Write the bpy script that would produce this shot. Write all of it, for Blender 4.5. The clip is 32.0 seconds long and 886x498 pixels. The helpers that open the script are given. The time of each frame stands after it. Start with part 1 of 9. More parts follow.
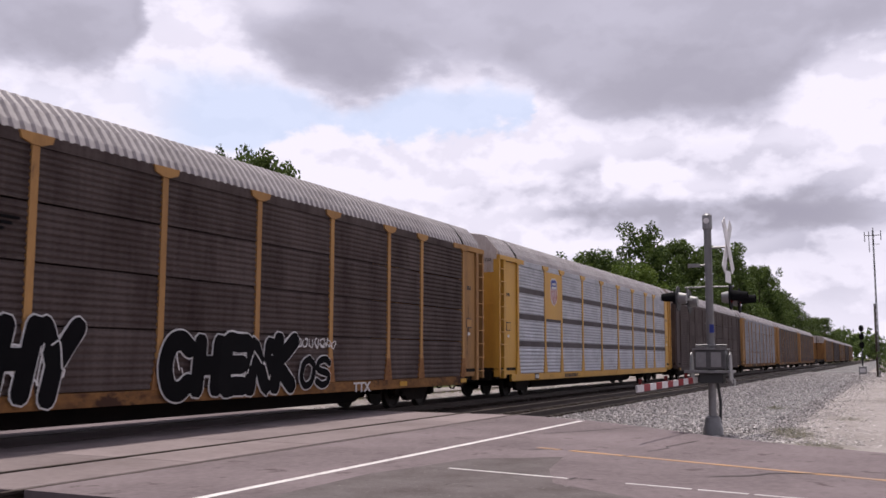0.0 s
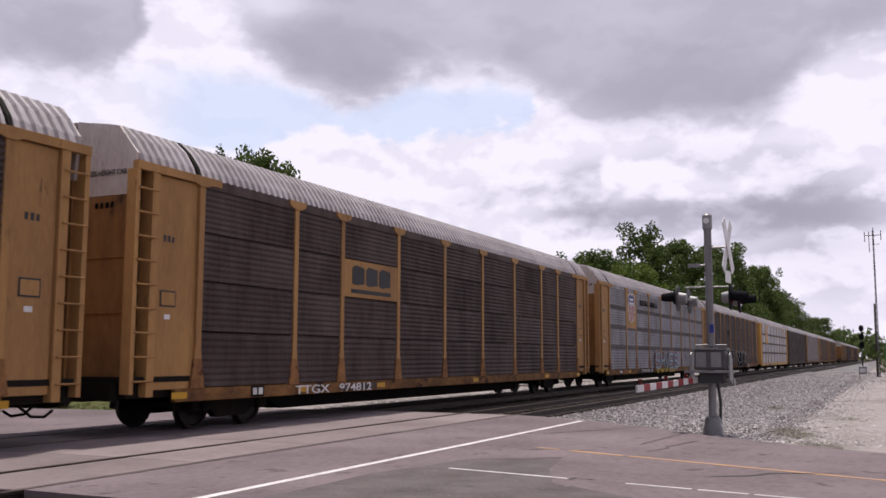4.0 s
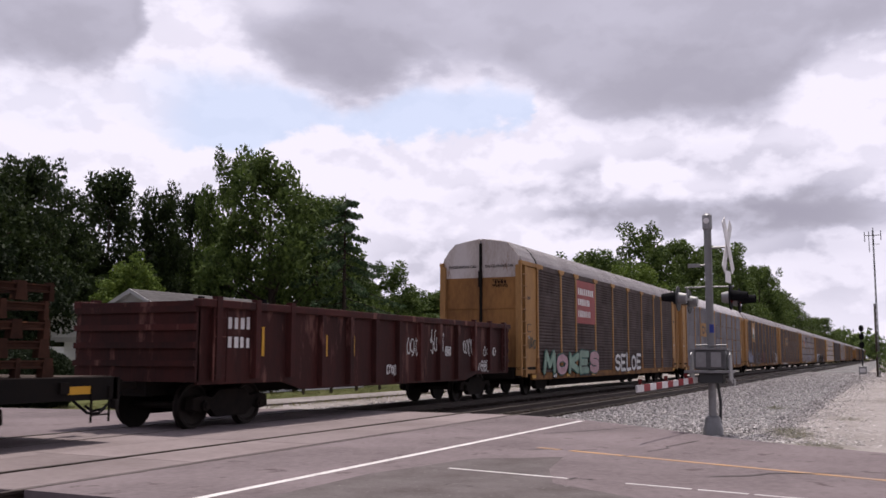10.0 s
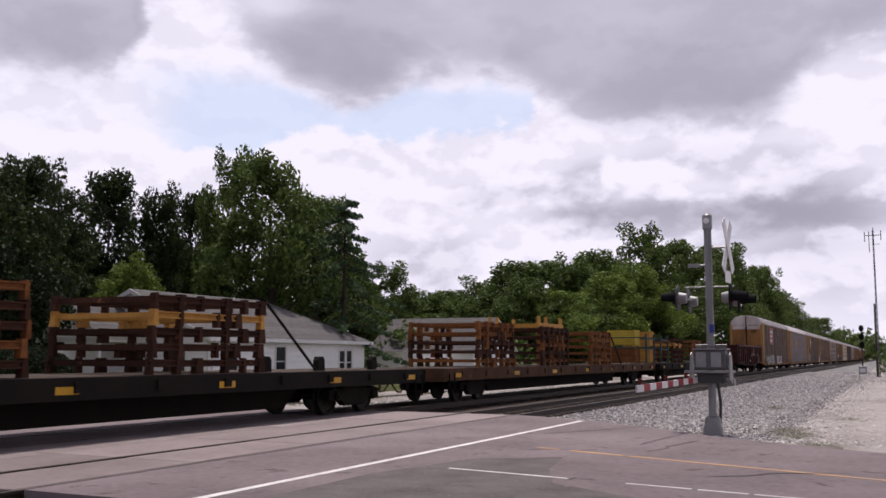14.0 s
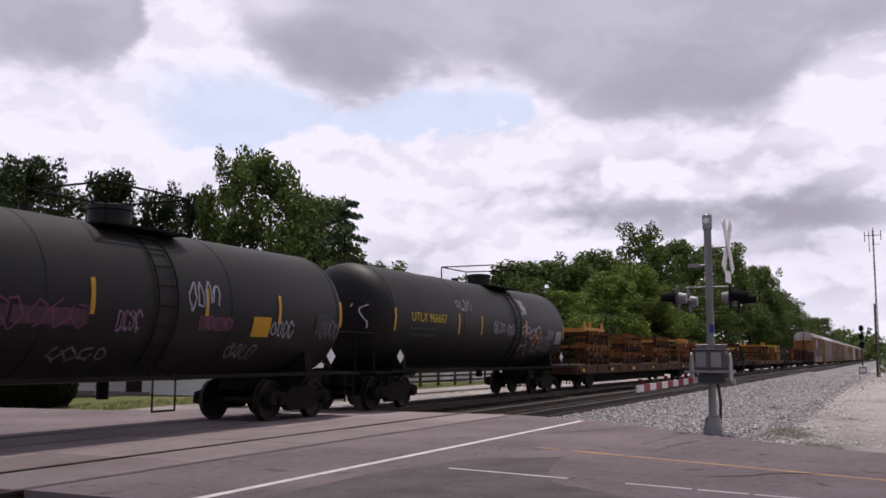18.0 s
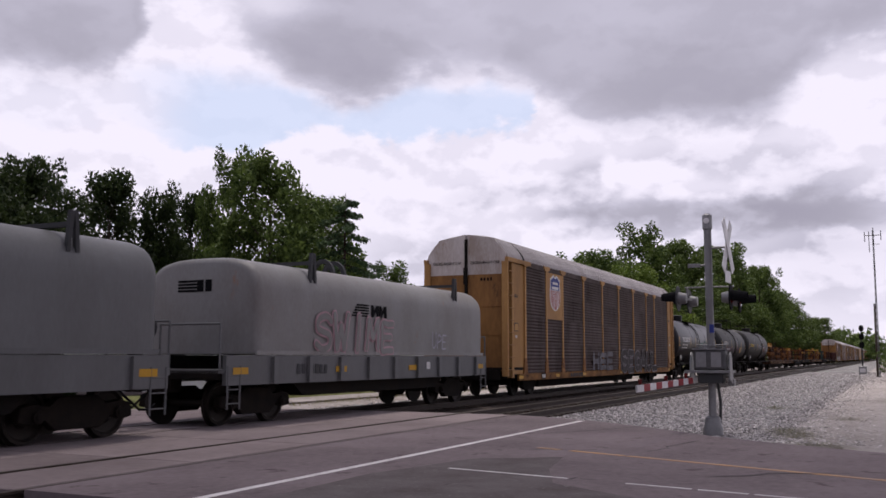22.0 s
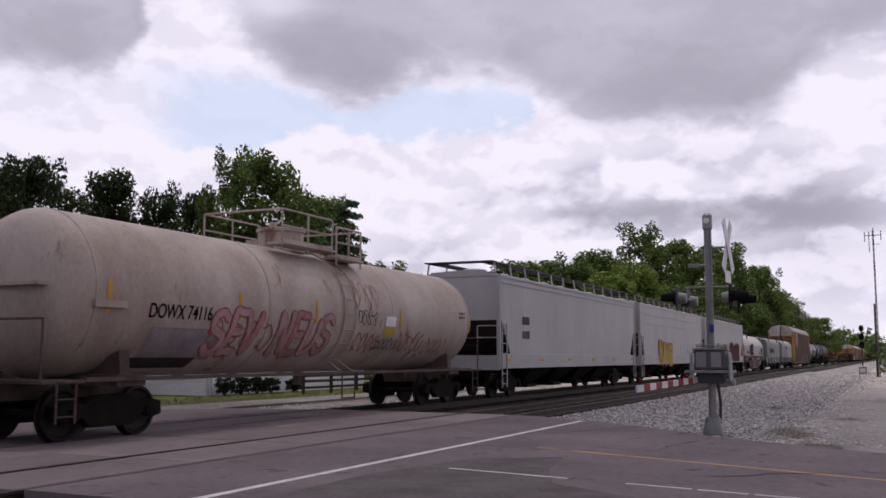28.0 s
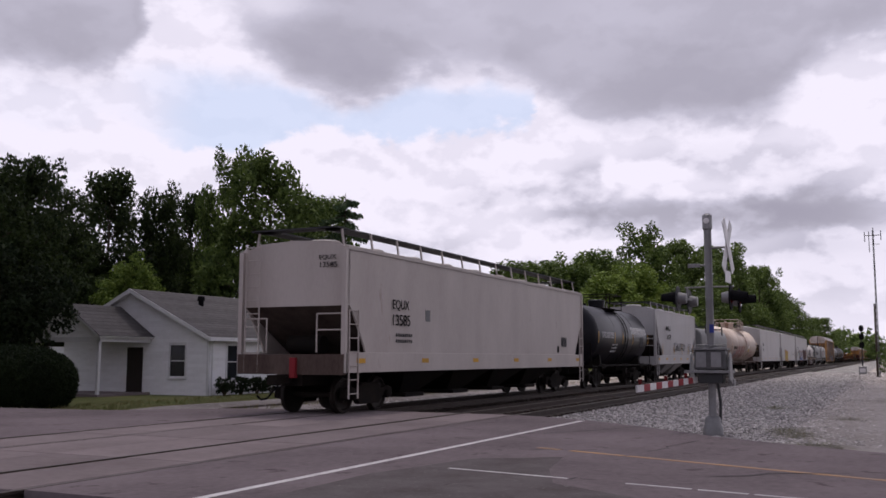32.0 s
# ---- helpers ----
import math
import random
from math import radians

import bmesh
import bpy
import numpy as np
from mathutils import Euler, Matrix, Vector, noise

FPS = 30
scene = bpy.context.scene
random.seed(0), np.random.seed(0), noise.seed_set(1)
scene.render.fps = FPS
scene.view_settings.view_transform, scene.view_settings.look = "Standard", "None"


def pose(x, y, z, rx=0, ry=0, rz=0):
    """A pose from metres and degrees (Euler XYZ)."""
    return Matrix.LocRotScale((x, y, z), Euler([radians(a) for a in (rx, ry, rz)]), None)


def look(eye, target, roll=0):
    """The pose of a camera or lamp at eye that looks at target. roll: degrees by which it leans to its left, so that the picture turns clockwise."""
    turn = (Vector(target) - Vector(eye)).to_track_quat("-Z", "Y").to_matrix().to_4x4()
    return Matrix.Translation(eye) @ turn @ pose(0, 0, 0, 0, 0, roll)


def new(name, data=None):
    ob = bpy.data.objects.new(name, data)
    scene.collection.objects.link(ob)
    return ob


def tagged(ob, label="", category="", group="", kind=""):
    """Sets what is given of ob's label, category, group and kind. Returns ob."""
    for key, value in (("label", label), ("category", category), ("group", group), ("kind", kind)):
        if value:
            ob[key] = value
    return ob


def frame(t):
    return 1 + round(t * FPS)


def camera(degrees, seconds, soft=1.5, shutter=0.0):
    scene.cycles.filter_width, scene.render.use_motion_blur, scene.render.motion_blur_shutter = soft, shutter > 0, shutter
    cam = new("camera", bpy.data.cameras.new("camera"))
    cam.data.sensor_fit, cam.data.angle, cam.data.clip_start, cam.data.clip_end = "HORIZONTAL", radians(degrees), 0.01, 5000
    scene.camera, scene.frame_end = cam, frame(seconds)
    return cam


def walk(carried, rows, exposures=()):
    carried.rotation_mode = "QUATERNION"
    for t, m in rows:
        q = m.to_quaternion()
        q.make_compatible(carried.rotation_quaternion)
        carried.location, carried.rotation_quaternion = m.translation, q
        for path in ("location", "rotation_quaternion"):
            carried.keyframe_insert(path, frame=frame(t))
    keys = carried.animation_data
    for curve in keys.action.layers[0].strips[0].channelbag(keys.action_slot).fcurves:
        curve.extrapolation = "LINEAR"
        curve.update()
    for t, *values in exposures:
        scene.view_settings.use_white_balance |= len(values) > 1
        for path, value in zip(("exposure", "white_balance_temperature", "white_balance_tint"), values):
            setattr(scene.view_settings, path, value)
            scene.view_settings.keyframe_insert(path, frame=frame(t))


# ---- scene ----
# ------------------------------------------------------------------ camera
H = 1.449                      # eye above the rail heads
VIEW = (math.cos(radians(25.311)) * math.cos(radians(6.503)),
        math.sin(radians(25.311)) * math.cos(radians(6.503)), math.sin(radians(6.503)))
EYE = Vector((0, 0, H))
cam = camera(50.26, 32.0, soft=1.6, shutter=0.05)
STAND = look(EYE, EYE + Vector(VIEW) * 10, 0.124)
walk(cam, [(0.0, STAND), (32.0, STAND)],
     exposures=[(0.0, 0.24, 6500, 14), (32.0, 0.18, 6500, 14)])

# ------------------------------------------------------------------ light
SUN_EL, SUN_AZ = 72.0, 18.0   # degrees, azimuth from +x towards +y
SPEED = 17.63                  # metres a second
YT, YN = 13.608, 9.418         # centre lines of the busy and the idle track


def sky_world():
    w = bpy.data.worlds.new("sky")
    w.use_nodes = True
    scene.world = w
    nt = w.node_tree
    N, L = nt.nodes, nt.links
    N.clear()

    def math_node(op, a, b=None, c=None):
        n = N.new("ShaderNodeMath")
        n.operation = op
        for i, v in enumerate((a, b, c)):
            if v is None:
                continue
            if isinstance(v, (int, float)):
                n.inputs[i].default_value = v
            else:
                L.new(v, n.inputs[i])
        return n.outputs[0]

    geo = N.new("ShaderNodeTexCoord").outputs["Generated"]
    sep = N.new("ShaderNodeSeparateXYZ")
    L.new(geo, sep.inputs[0])
    x, y, z = sep.outputs
    az = math_node("MULTIPLY", math_node("ARCTAN2", y, x), 57.296)
    el = math_node("MULTIPLY", math_node("ARCSINE", z), 57.296)

    def noise_of(scale, detail, rough, stretch=(1, 1, 2.2), shift=(0, 0, 0)):
        m = N.new("ShaderNodeMapping")
        m.inputs["Scale"].default_value = stretch
        m.inputs["Location"].default_value = shift
        L.new(geo, m.inputs[0])
        n = N.new("ShaderNodeTexNoise")
        n.inputs["Scale"].default_value = scale
        n.inputs["Detail"].default_value = detail
        n.inputs["Roughness"].default_value = rough
        L.new(m.outputs[0], n.inputs["Vector"])
        return n

    warp = noise_of(8.0, 7, 0.6)
    ws = N.new("ShaderNodeSeparateColor")
    L.new(warp.outputs["Color"], ws.inputs[0])
    az = math_node("ADD", az, math_node("MULTIPLY", math_node("SUBTRACT", ws.outputs[0], 0.5), 4.0))
    el = math_node("ADD", el, math_node("MULTIPLY", math_node("SUBTRACT", ws.outputs[1], 0.5), 3.0))

    def bank(a, e, ra, re, k):
        u = math_node("MULTIPLY", math_node("SUBTRACT", az, a), 1 / ra)
        v = math_node("MULTIPLY", math_node("SUBTRACT", el, e), 1 / re)
        r = math_node("ADD", math_node("MULTIPLY", u, u), math_node("MULTIPLY", v, v))
        r = math_node("MULTIPLY", r, r)
        return math_node("MULTIPLY", math_node("POWER", 2.718, math_node("MULTIPLY", r, -1.0)), k)

    def total(items):
        s = items[0]
        for i in items[1:]:
            s = math_node("ADD", s, i)
        return s

    # grey undersides of the cloud banks: azimuth, elevation, half sizes, weight
    def skyline(points):
        """Elevation of a cloud edge along the azimuth, both in degrees."""
        r = N.new("ShaderNodeValToRGB")
        els = r.color_ramp.elements
        while len(els) < len(points):
            els.new(0.5)
        for k, (a, e_) in enumerate(points):
            els[k].position = (a + 2) / 55
            els[k].color = (e_ / 30, e_ / 30, e_ / 30, 1)
        L.new(math_node("MULTIPLY", math_node("ADD", az, 2.0), 1 / 55), r.inputs[0])
        return math_node("MULTIPLY", r.outputs[0], 30.0)

    def step(v, lo, hi, out=1.0):
        r = N.new("ShaderNodeMapRange")
        r.interpolation_type = "SMOOTHSTEP"
        r.inputs[1].default_value, r.inputs[2].default_value, r.inputs[4].default_value = lo, hi, out
        L.new(v, r.inputs[0])
        return r.outputs[0]

    # the broad grey bank: its lower edge, azimuth and elevation
    base = skyline([(-0.5, 17.5), (2.1, 17.1), (3.3, 16.3), (4.3, 15.0), (5.9, 13.7), (8.1, 13.3), (11.1, 13.3), (13.4, 13.3), (15.7, 13.8), (17.8, 14.9), (19.5, 16.1), (21.9, 16.9), (24.7, 17.2), (26.9, 17.2), (28.3, 16.4), (30.0, 15.5), (31.7, 15.3), (33.8, 16.0), (35.9, 17.3), (37.6, 18.6), (39.4, 20.1), (41.1, 20.9), (43.0, 20.1), (43.7, 18.1), (44.6, 16.3), (46.6, 15.6), (49.3, 15.6), (51.1, 15.9)])
    # the heaped tops of the white cloud below it
    heap = skyline([(-0.6, 19.3), (17.7, 19.2), (18.6, 16.6), (19.3, 15.0), (20.0, 13.8), (21.3, 13.3), (23.0, 13.5), (24.8, 12.9), (26.1, 12.5), (28.2, 12.7), (30.3, 13.1), (31.7, 13.4), (33.1, 13.4), (35.1, 12.7), (36.8, 12.0), (38.5, 11.4), (40.8, 11.9), (42.1, 12.5), (45.0, 13.7), (50.9, 12.9)])
    inside = math_node("MULTIPLY", step(math_node("ABSOLUTE", math_node("SUBTRACT", az, 25.0)), 46.0, 31.0), step(el, 28.0, 22.5))
    bank_edge = step(math_node("SUBTRACT", el, base), -1.5, 2.0)
    deep = step(math_node("SUBTRACT", el, base), -0.6, 3.4, 0.16)
    grey = math_node("MULTIPLY", math_node("MULTIPLY", bank_edge, math_node("SUBTRACT", 0.66, deep)), inside)
    # thinner and thicker parts and the low bands: azimuth, elevation, half sizes, weight
    dark = total([grey, bank(31.8, 17.6, 3.8, 2.0, 0.16), bank(10.0, 16.1, 4.9, 2.2, 0.12), bank(37.7, 20.8, 4.4, 1.9, -0.28), bank(24.7, 20.3, 3.2, 2.3, -0.08),
                  bank(14.2, 20.3, 5.1, 1.6, -0.06), bank(48.2, 17.9, 2.7, 1.8, 0.06), bank(8.9, 8.3, 9.8, 1.1, 0.50), bank(3.3, 8.9, 4.8, 1.6, 0.20),
                  bank(22.3, 9.8, 3.5, 0.9, 0.22), bank(26.1, 5.5, 3.8, 2.1, 0.20), bank(2.6, 5.1, 4.4, 2.5, 0.16), bank(7.1, 6.5, 7.8, 1.0, 0.14),
                  bank(16.7, 10.0, 2.2, 1.7, 0.26), bank(12.4, 10.6, 2.5, 0.5, -0.30), bank(15.1, 10.8, 0.5, 0.9, -0.30), bank(7.9, 11.3, 6.3, 1.0, 0.16)])
    grain = noise_of(4.0, 7, 0.55)
    soft = noise_of(2.1, 4, 0.5, shift=(3, 1, 0))
    dark = math_node("ADD", dark, math_node("MULTIPLY", math_node("SUBTRACT", grain.outputs["Fac"], 0.26), 0.13))
    lump = noise_of(13.0, 8, 0.5, (1, 1, 1.6), (5, 2, 1))
    above = noise_of(13.0, 8, 0.5, (1, 1, 1.6), (5.006, 2.002, 1.022))
    curl = noise_of(26.0, 8, 0.6, (1, 1, 1.5), (1, 7, 2))
    relief = math_node("MULTIPLY", math_node("SUBTRACT", above.outputs["Fac"], lump.outputs["Fac"]), 2.0)
    cl = N.new("ShaderNodeClamp")
    cl.inputs[1].default_value, cl.inputs[2].default_value = -0.10, 0.12
    L.new(relief, cl.inputs[0])
    dark = math_node("ADD", dark, math_node("MULTIPLY", cl.outputs[0], math_node("SUBTRACT", 1.0, math_node("MULTIPLY", math_node("MULTIPLY", bank_edge, inside), 0.75))))
    dark = math_node("ADD", dark, math_node("MULTIPLY", math_node("SUBTRACT", curl.outputs["Fac"], 0.5), 0.05))
    high = math_node("MULTIPLY", math_node("SUBTRACT", el, 24.0), 0.06)
    n = N.new("ShaderNodeClamp")
    L.new(high, n.inputs[0])
    over = math_node("MULTIPLY", math_node("MULTIPLY", math_node("SUBTRACT", soft.outputs["Fac"], 0.3), 1.2), n.outputs[0])
    dark = math_node("ADD", dark, over)
    # the deck thickens overhead and away from the open west
    deck = N.new("ShaderNodeMapRange")
    deck.inputs[1].default_value, deck.inputs[2].default_value = 21.0, 34.0
    deck.inputs[4].default_value = 0.30
    L.new(el, deck.inputs[0])
    dark = math_node("ADD", dark, deck.outputs[0])
    back = N.new("ShaderNodeMapRange")
    back.inputs[1].default_value, back.inputs[2].default_value = 0.45, -0.25
    back.inputs[4].default_value = 0.36
    L.new(math_node("ADD", math_node("MULTIPLY", x, 0.9), math_node("MULTIPLY", y, 0.43)), back.inputs[0])
    dark = math_node("ADD", dark, back.outputs[0])
    ramp = N.new("ShaderNodeValToRGB")
    e = ramp.color_ramp.elements
    e[0].position, e[0].color = 0.0, (0.87, 0.84, 0.95, 1)
    e[1].position, e[1].color = 0.95, (0.33, 0.318, 0.395, 1)
    for p, c in ((0.2, (0.74, 0.72, 0.83, 1)), (0.42, (0.53, 0.52, 0.62, 1)), (0.65, (0.41, 0.40, 0.48, 1))):
        el_ = ramp.color_ramp.elements.new(p)
        el_.color = c
    L.new(dark, ramp.inputs[0])

    # gaps of open sky between the banks
    ragged = math_node("ADD", math_node("MULTIPLY", math_node("SUBTRACT", lump.outputs["Fac"], 0.5), 5.0), math_node("MULTIPLY", math_node("SUBTRACT", curl.outputs["Fac"], 0.5), 2.6))
    clear = math_node("MULTIPLY", step(math_node("SUBTRACT", math_node("SUBTRACT", el, heap), ragged), -0.1, 0.7), step(math_node("SUBTRACT", base, math_node("ADD", el, math_node("MULTIPLY", ragged, 0.5))), -0.3, 1.2))
    clear = math_node("MULTIPLY", math_node("MULTIPLY", clear, math_node("MULTIPLY", inside, step(el, 17.4, 15.6))), math_node("ADD", 0.08, step(az, 44.5, 39.5, 0.66)))
    clear = math_node("ADD", clear, step(total([bank(120, 40, 60, 20, .8), bank(-90, 45, 50, 18, .8)]), 0.4, 0.78, 0.6))

    blue = N.new("ShaderNodeTexSky")
    blue.sky_type = "NISHITA"
    blue.sun_disc = False
    blue.sun_elevation = radians(SUN_EL)
    blue.sun_rotation = radians(90 - SUN_AZ)
    pale = N.new("ShaderNodeMix")
    pale.data_type = "RGBA"
    pale.inputs[0].default_value = 0.72
    bm_ = N.new("ShaderNodeVectorMath")
    bm_.operation = "SCALE"
    bm_.inputs["Scale"].default_value = 0.12
    L.new(blue.outputs[0], bm_.inputs[0])
    L.new(bm_.outputs[0], pale.inputs[6])
    pale.inputs[7].default_value = (0.66, 0.75, 0.95, 1)
    mix = N.new("ShaderNodeMix")
    mix.data_type = "RGBA"
    L.new(clear, mix.inputs[0])
    L.new(ramp.outputs[0], mix.inputs[6])
    L.new(pale.outputs[2], mix.inputs[7])
    bg = N.new("ShaderNodeBackground")
    bg.inputs["Strength"].default_value = 0.92
    L.new(mix.outputs[2], bg.inputs[0])
    out = N.new("ShaderNodeOutputWorld")
    L.new(bg.outputs[0], out.inputs[0])


sky_world()
sun = new("sun", bpy.data.lights.new("sun", "SUN"))
sun.data.energy, sun.data.angle, sun.data.color = 3.7, radians(2.0), (1.0, 0.95, 0.88)
_d = Vector((math.cos(radians(SUN_EL)) * math.cos(radians(SUN_AZ)), math.cos(radians(SUN_EL)) * math.sin(radians(SUN_AZ)), math.sin(radians(SUN_EL))))
sun.matrix_world = look(_d * 200, (0, 0, 0))


# ------------------------------------------------------------------ materials
def paint(name, base, other=None, rough=0.6, metal=0.0, amount=0.5, scale=1.5, fine=18.0, streak=1.0, bump=0.15,
          bump_scale=40.0, vary=0.12, spots=None, spot_at=0.62, spot_scale=3.0, spec=0.3, holes=None):
    """Base colour worn towards another one by broad stains and fine grain; streak > 1 draws the stains out downwards."""
    m = bpy.data.materials.new(name)
    m.use_nodes = True
    nt = m.node_tree
    N, L = nt.nodes, nt.links
    b = N["Principled BSDF"]
    b.inputs["Roughness"].default_value, b.inputs["Metallic"].default_value = rough, metal
    b.inputs["Specular IOR Level"].default_value = spec
    other = other or tuple(c * 0.6 for c in base)
    tc = N.new("ShaderNodeTexCoord")
    info = N.new("ShaderNodeObjectInfo")
    comb = N.new("ShaderNodeVectorMath")
    comb.operation = "MULTIPLY_ADD"
    comb.inputs[1].default_value = (1, 1, 1 / streak)
    rnd = N.new("ShaderNodeVectorMath")
    rnd.operation = "SCALE"
    rnd.inputs[0].default_value = (17.0, 9.0, 23.0)
    L.new(info.outputs["Random"], rnd.inputs["Scale"])
    L.new(tc.outputs["Object"], comb.inputs[0])
    L.new(rnd.outputs[0], comb.inputs[2])

    def tex(s, d, r=0.6):
        t = N.new("ShaderNodeTexNoise")
        t.inputs["Scale"].default_value, t.inputs["Detail"].default_value, t.inputs["Roughness"].default_value = s, d, r
        L.new(comb.outputs[0], t.inputs["Vector"])
        return t.outputs["Fac"]

    broad, small = tex(scale, 5), tex(fine, 4)
    add = N.new("ShaderNodeMath")
    add.operation = "MULTIPLY_ADD"
    L.new(small, add.inputs[0])
    add.inputs[1].default_value = 0.45
    L.new(broad, add.inputs[2])
    mr = N.new("ShaderNodeMapRange")
    mr.inputs[1].default_value, mr.inputs[2].default_value = 0.55, 0.95
    mr.inputs[4].default_value = amount
    L.new(add.outputs[0], mr.inputs[0])
    mix = N.new("ShaderNodeMix")
    mix.data_type = "RGBA"
    L.new(mr.outputs[0], mix.inputs[0])
    mix.inputs[6].default_value, mix.inputs[7].default_value = (*base, 1), (*other, 1)
    col = mix.outputs[2]
    if spots:
        st = tex(spot_scale, 6, 0.65)
        sr = N.new("ShaderNodeMapRange")
        sr.inputs[1].default_value, sr.inputs[2].default_value = spot_at, spot_at + 0.07
        L.new(st, sr.inputs[0])
        sm = N.new("ShaderNodeMix")
        sm.data_type = "RGBA"
        L.new(sr.outputs[0], sm.inputs[0])
        L.new(col, sm.inputs[6])
        sm.inputs[7].default_value = (*spots, 1)
        col = sm.outputs[2]
    if holes:
        # rows of punched holes: spacing along and up, depth of tone
        sp = N.new("ShaderNodeSeparateXYZ")
        L.new(tc.outputs["Object"], sp.inputs[0])
        waves = []
        for axis, pitch in ((0, holes[0]), (2, holes[1])):
            a = N.new("ShaderNodeMath")
            a.operation = "MULTIPLY"
            a.inputs[1].default_value = 6.2832 / pitch
            L.new(sp.outputs[axis], a.inputs[0])
            s = N.new("ShaderNodeMath")
            s.operation = "SINE"
            L.new(a.outputs[0], s.inputs[0])
            r = N.new("ShaderNodeMapRange")
            r.inputs[1].default_value, r.inputs[2].default_value = -0.1, 0.7
            L.new(s.outputs[0], r.inputs[0])
            waves.append(r.outputs[0])
        pr = N.new("ShaderNodeMath")
        pr.operation = "MULTIPLY"
        L.new(waves[0], pr.inputs[0])
        L.new(waves[1], pr.inputs[1])
        pk = N.new("ShaderNodeMath")
        pk.operation = "MULTIPLY"
        pk.inputs[1].default_value = holes[2]
        L.new(pr.outputs[0], pk.inputs[0])
        hm = N.new("ShaderNodeMix")
        hm.data_type = "RGBA"
        L.new(pk.outputs[0], hm.inputs[0])
        L.new(col, hm.inputs[6])
        hm.inputs[7].default_value = (0.012, 0.011, 0.011, 1)
        col = hm.outputs[2]
    hsv = N.new("ShaderNodeHueSaturation")
    vr = N.new("ShaderNodeMapRange")
    vr.inputs[3].default_value, vr.inputs[4].default_value = 1 - vary, 1 + vary
    L.new(info.outputs["Random"], vr.inputs[0])
    L.new(vr.outputs[0], hsv.inputs["Value"])
    L.new(col, hsv.inputs["Color"])
    L.new(hsv.outputs[0], b.inputs["Base Color"])
    if bump:
        bt = tex(bump_scale, 3)
        bn = N.new("ShaderNodeBump")
        bn.inputs["Strength"].default_value, bn.inputs["Distance"].default_value = bump, 0.02
        L.new(bt, bn.inputs["Height"])
        L.new(bn.outputs[0], b.inputs["Normal"])
    return m


def leafy(name, a, c, scale=1.2):
    """Leaves: two greens by broad patches and by single leaf, a little light passing through."""
    m = bpy.data.materials.new(name)
    m.use_nodes = True
    N, L = m.node_tree.nodes, m.node_tree.links
    b = N["Principled BSDF"]
    b.inputs["Roughness"].default_value = 0.6
    b.inputs["Specular IOR Level"].default_value = 0.1
    geo = N.new("ShaderNodeNewGeometry")
    tc = N.new("ShaderNodeTexCoord")
    t = N.new("ShaderNodeTexNoise")
    t.inputs["Scale"].default_value, t.inputs["Detail"].default_value = scale, 3
    L.new(tc.outputs["Object"], t.inputs["Vector"])
    ad = N.new("ShaderNodeMath")
    ad.operation = "MULTIPLY_ADD"
    L.new(geo.outputs["Random Per Island"], ad.inputs[0])
    ad.inputs[1].default_value = 0.5
    L.new(t.outputs["Fac"], ad.inputs[2])
    mr = N.new("ShaderNodeMapRange")
    mr.inputs[1].default_value, mr.inputs[2].default_value = 0.4, 1.05
    L.new(ad.outputs[0], mr.inputs[0])
    mix = N.new("ShaderNodeMix")
    mix.data_type = "RGBA"
    L.new(mr.outputs[0], mix.inputs[0])
    mix.inputs[6].default_value, mix.inputs[7].default_value = (*a, 1), (*c, 1)
    L.new(mix.outputs[2], b.inputs["Base Color"])
    tr = N.new("ShaderNodeBsdfTranslucent")
    L.new(mix.outputs[2], tr.inputs[0])
    ms = N.new("ShaderNodeMixShader")
    ms.inputs[0].default_value = 0.25
    L.new(b.outputs[0], ms.inputs[1])
    L.new(tr.outputs[0], ms.inputs[2])
    L.new(ms.outputs[0], N["Material Output"].inputs[0])
    return m


def plain(name, c, rough=0.6, metal=0.0):
    return paint(name, c, tuple(v * 0.75 for v in c), rough, metal, amount=0.5, scale=2.5, bump=0.05, spec=0.12)


RACK = paint("rack_yellow", (0.4055, 0.2216, 0.08015), (0.1886, 0.09901, 0.04715), 0.65, amount=0.75, scale=0.9, streak=4, vary=0.08, spots=(0.0943, 0.05186, 0.033), spot_at=0.64, spot_scale=2.2, spec=0.15)
RACK_NEW = paint("rack_yellow_clean", (0.55, 0.30, 0.045), (0.30, 0.15, 0.04), 0.55, amount=0.5, scale=0.8, streak=4, vary=0.05)
PANEL_BROWN = paint("panel_brown", (0.1012, 0.0781, 0.0726), (0.044, 0.0297, 0.0275), 0.7, 0.0, amount=0.95, scale=1.1, fine=7, streak=3.5, vary=0.07, spec=0.07, holes=(0.155, 0.11, 0.16))
PANEL_GREY = paint("panel_grey", (0.228, 0.2196, 0.234), (0.114, 0.102, 0.1056), 0.7, 0.0, amount=0.9, scale=1.2, fine=9, streak=3.0, vary=0.07, spec=0.07, holes=(0.155, 0.09, 0.10))
PANEL_SILVER = paint("panel_silver", (0.3299, 0.3238, 0.3483), (0.1527, 0.1381, 0.1405), 0.7, 0.0, amount=0.9, scale=1.1, fine=8, streak=2.5, vary=0.05, spec=0.07, holes=(0.145, 0.105, 0.32))
SEAM_GREY = paint("grimy_seam", (0.10, 0.086, 0.088), (0.055, 0.044, 0.044), 0.7, amount=0.9, scale=1.6, fine=10, streak=2, spec=0.12)
PANEL_BRIGHT = paint("panel_bright", (0.529, 0.529, 0.5635), (0.2875, 0.2875, 0.3047), 0.7, 0.0, amount=0.6, scale=1.6, fine=8, vary=0.05, spec=0.07, holes=(0.155, 0.11, 0.3))
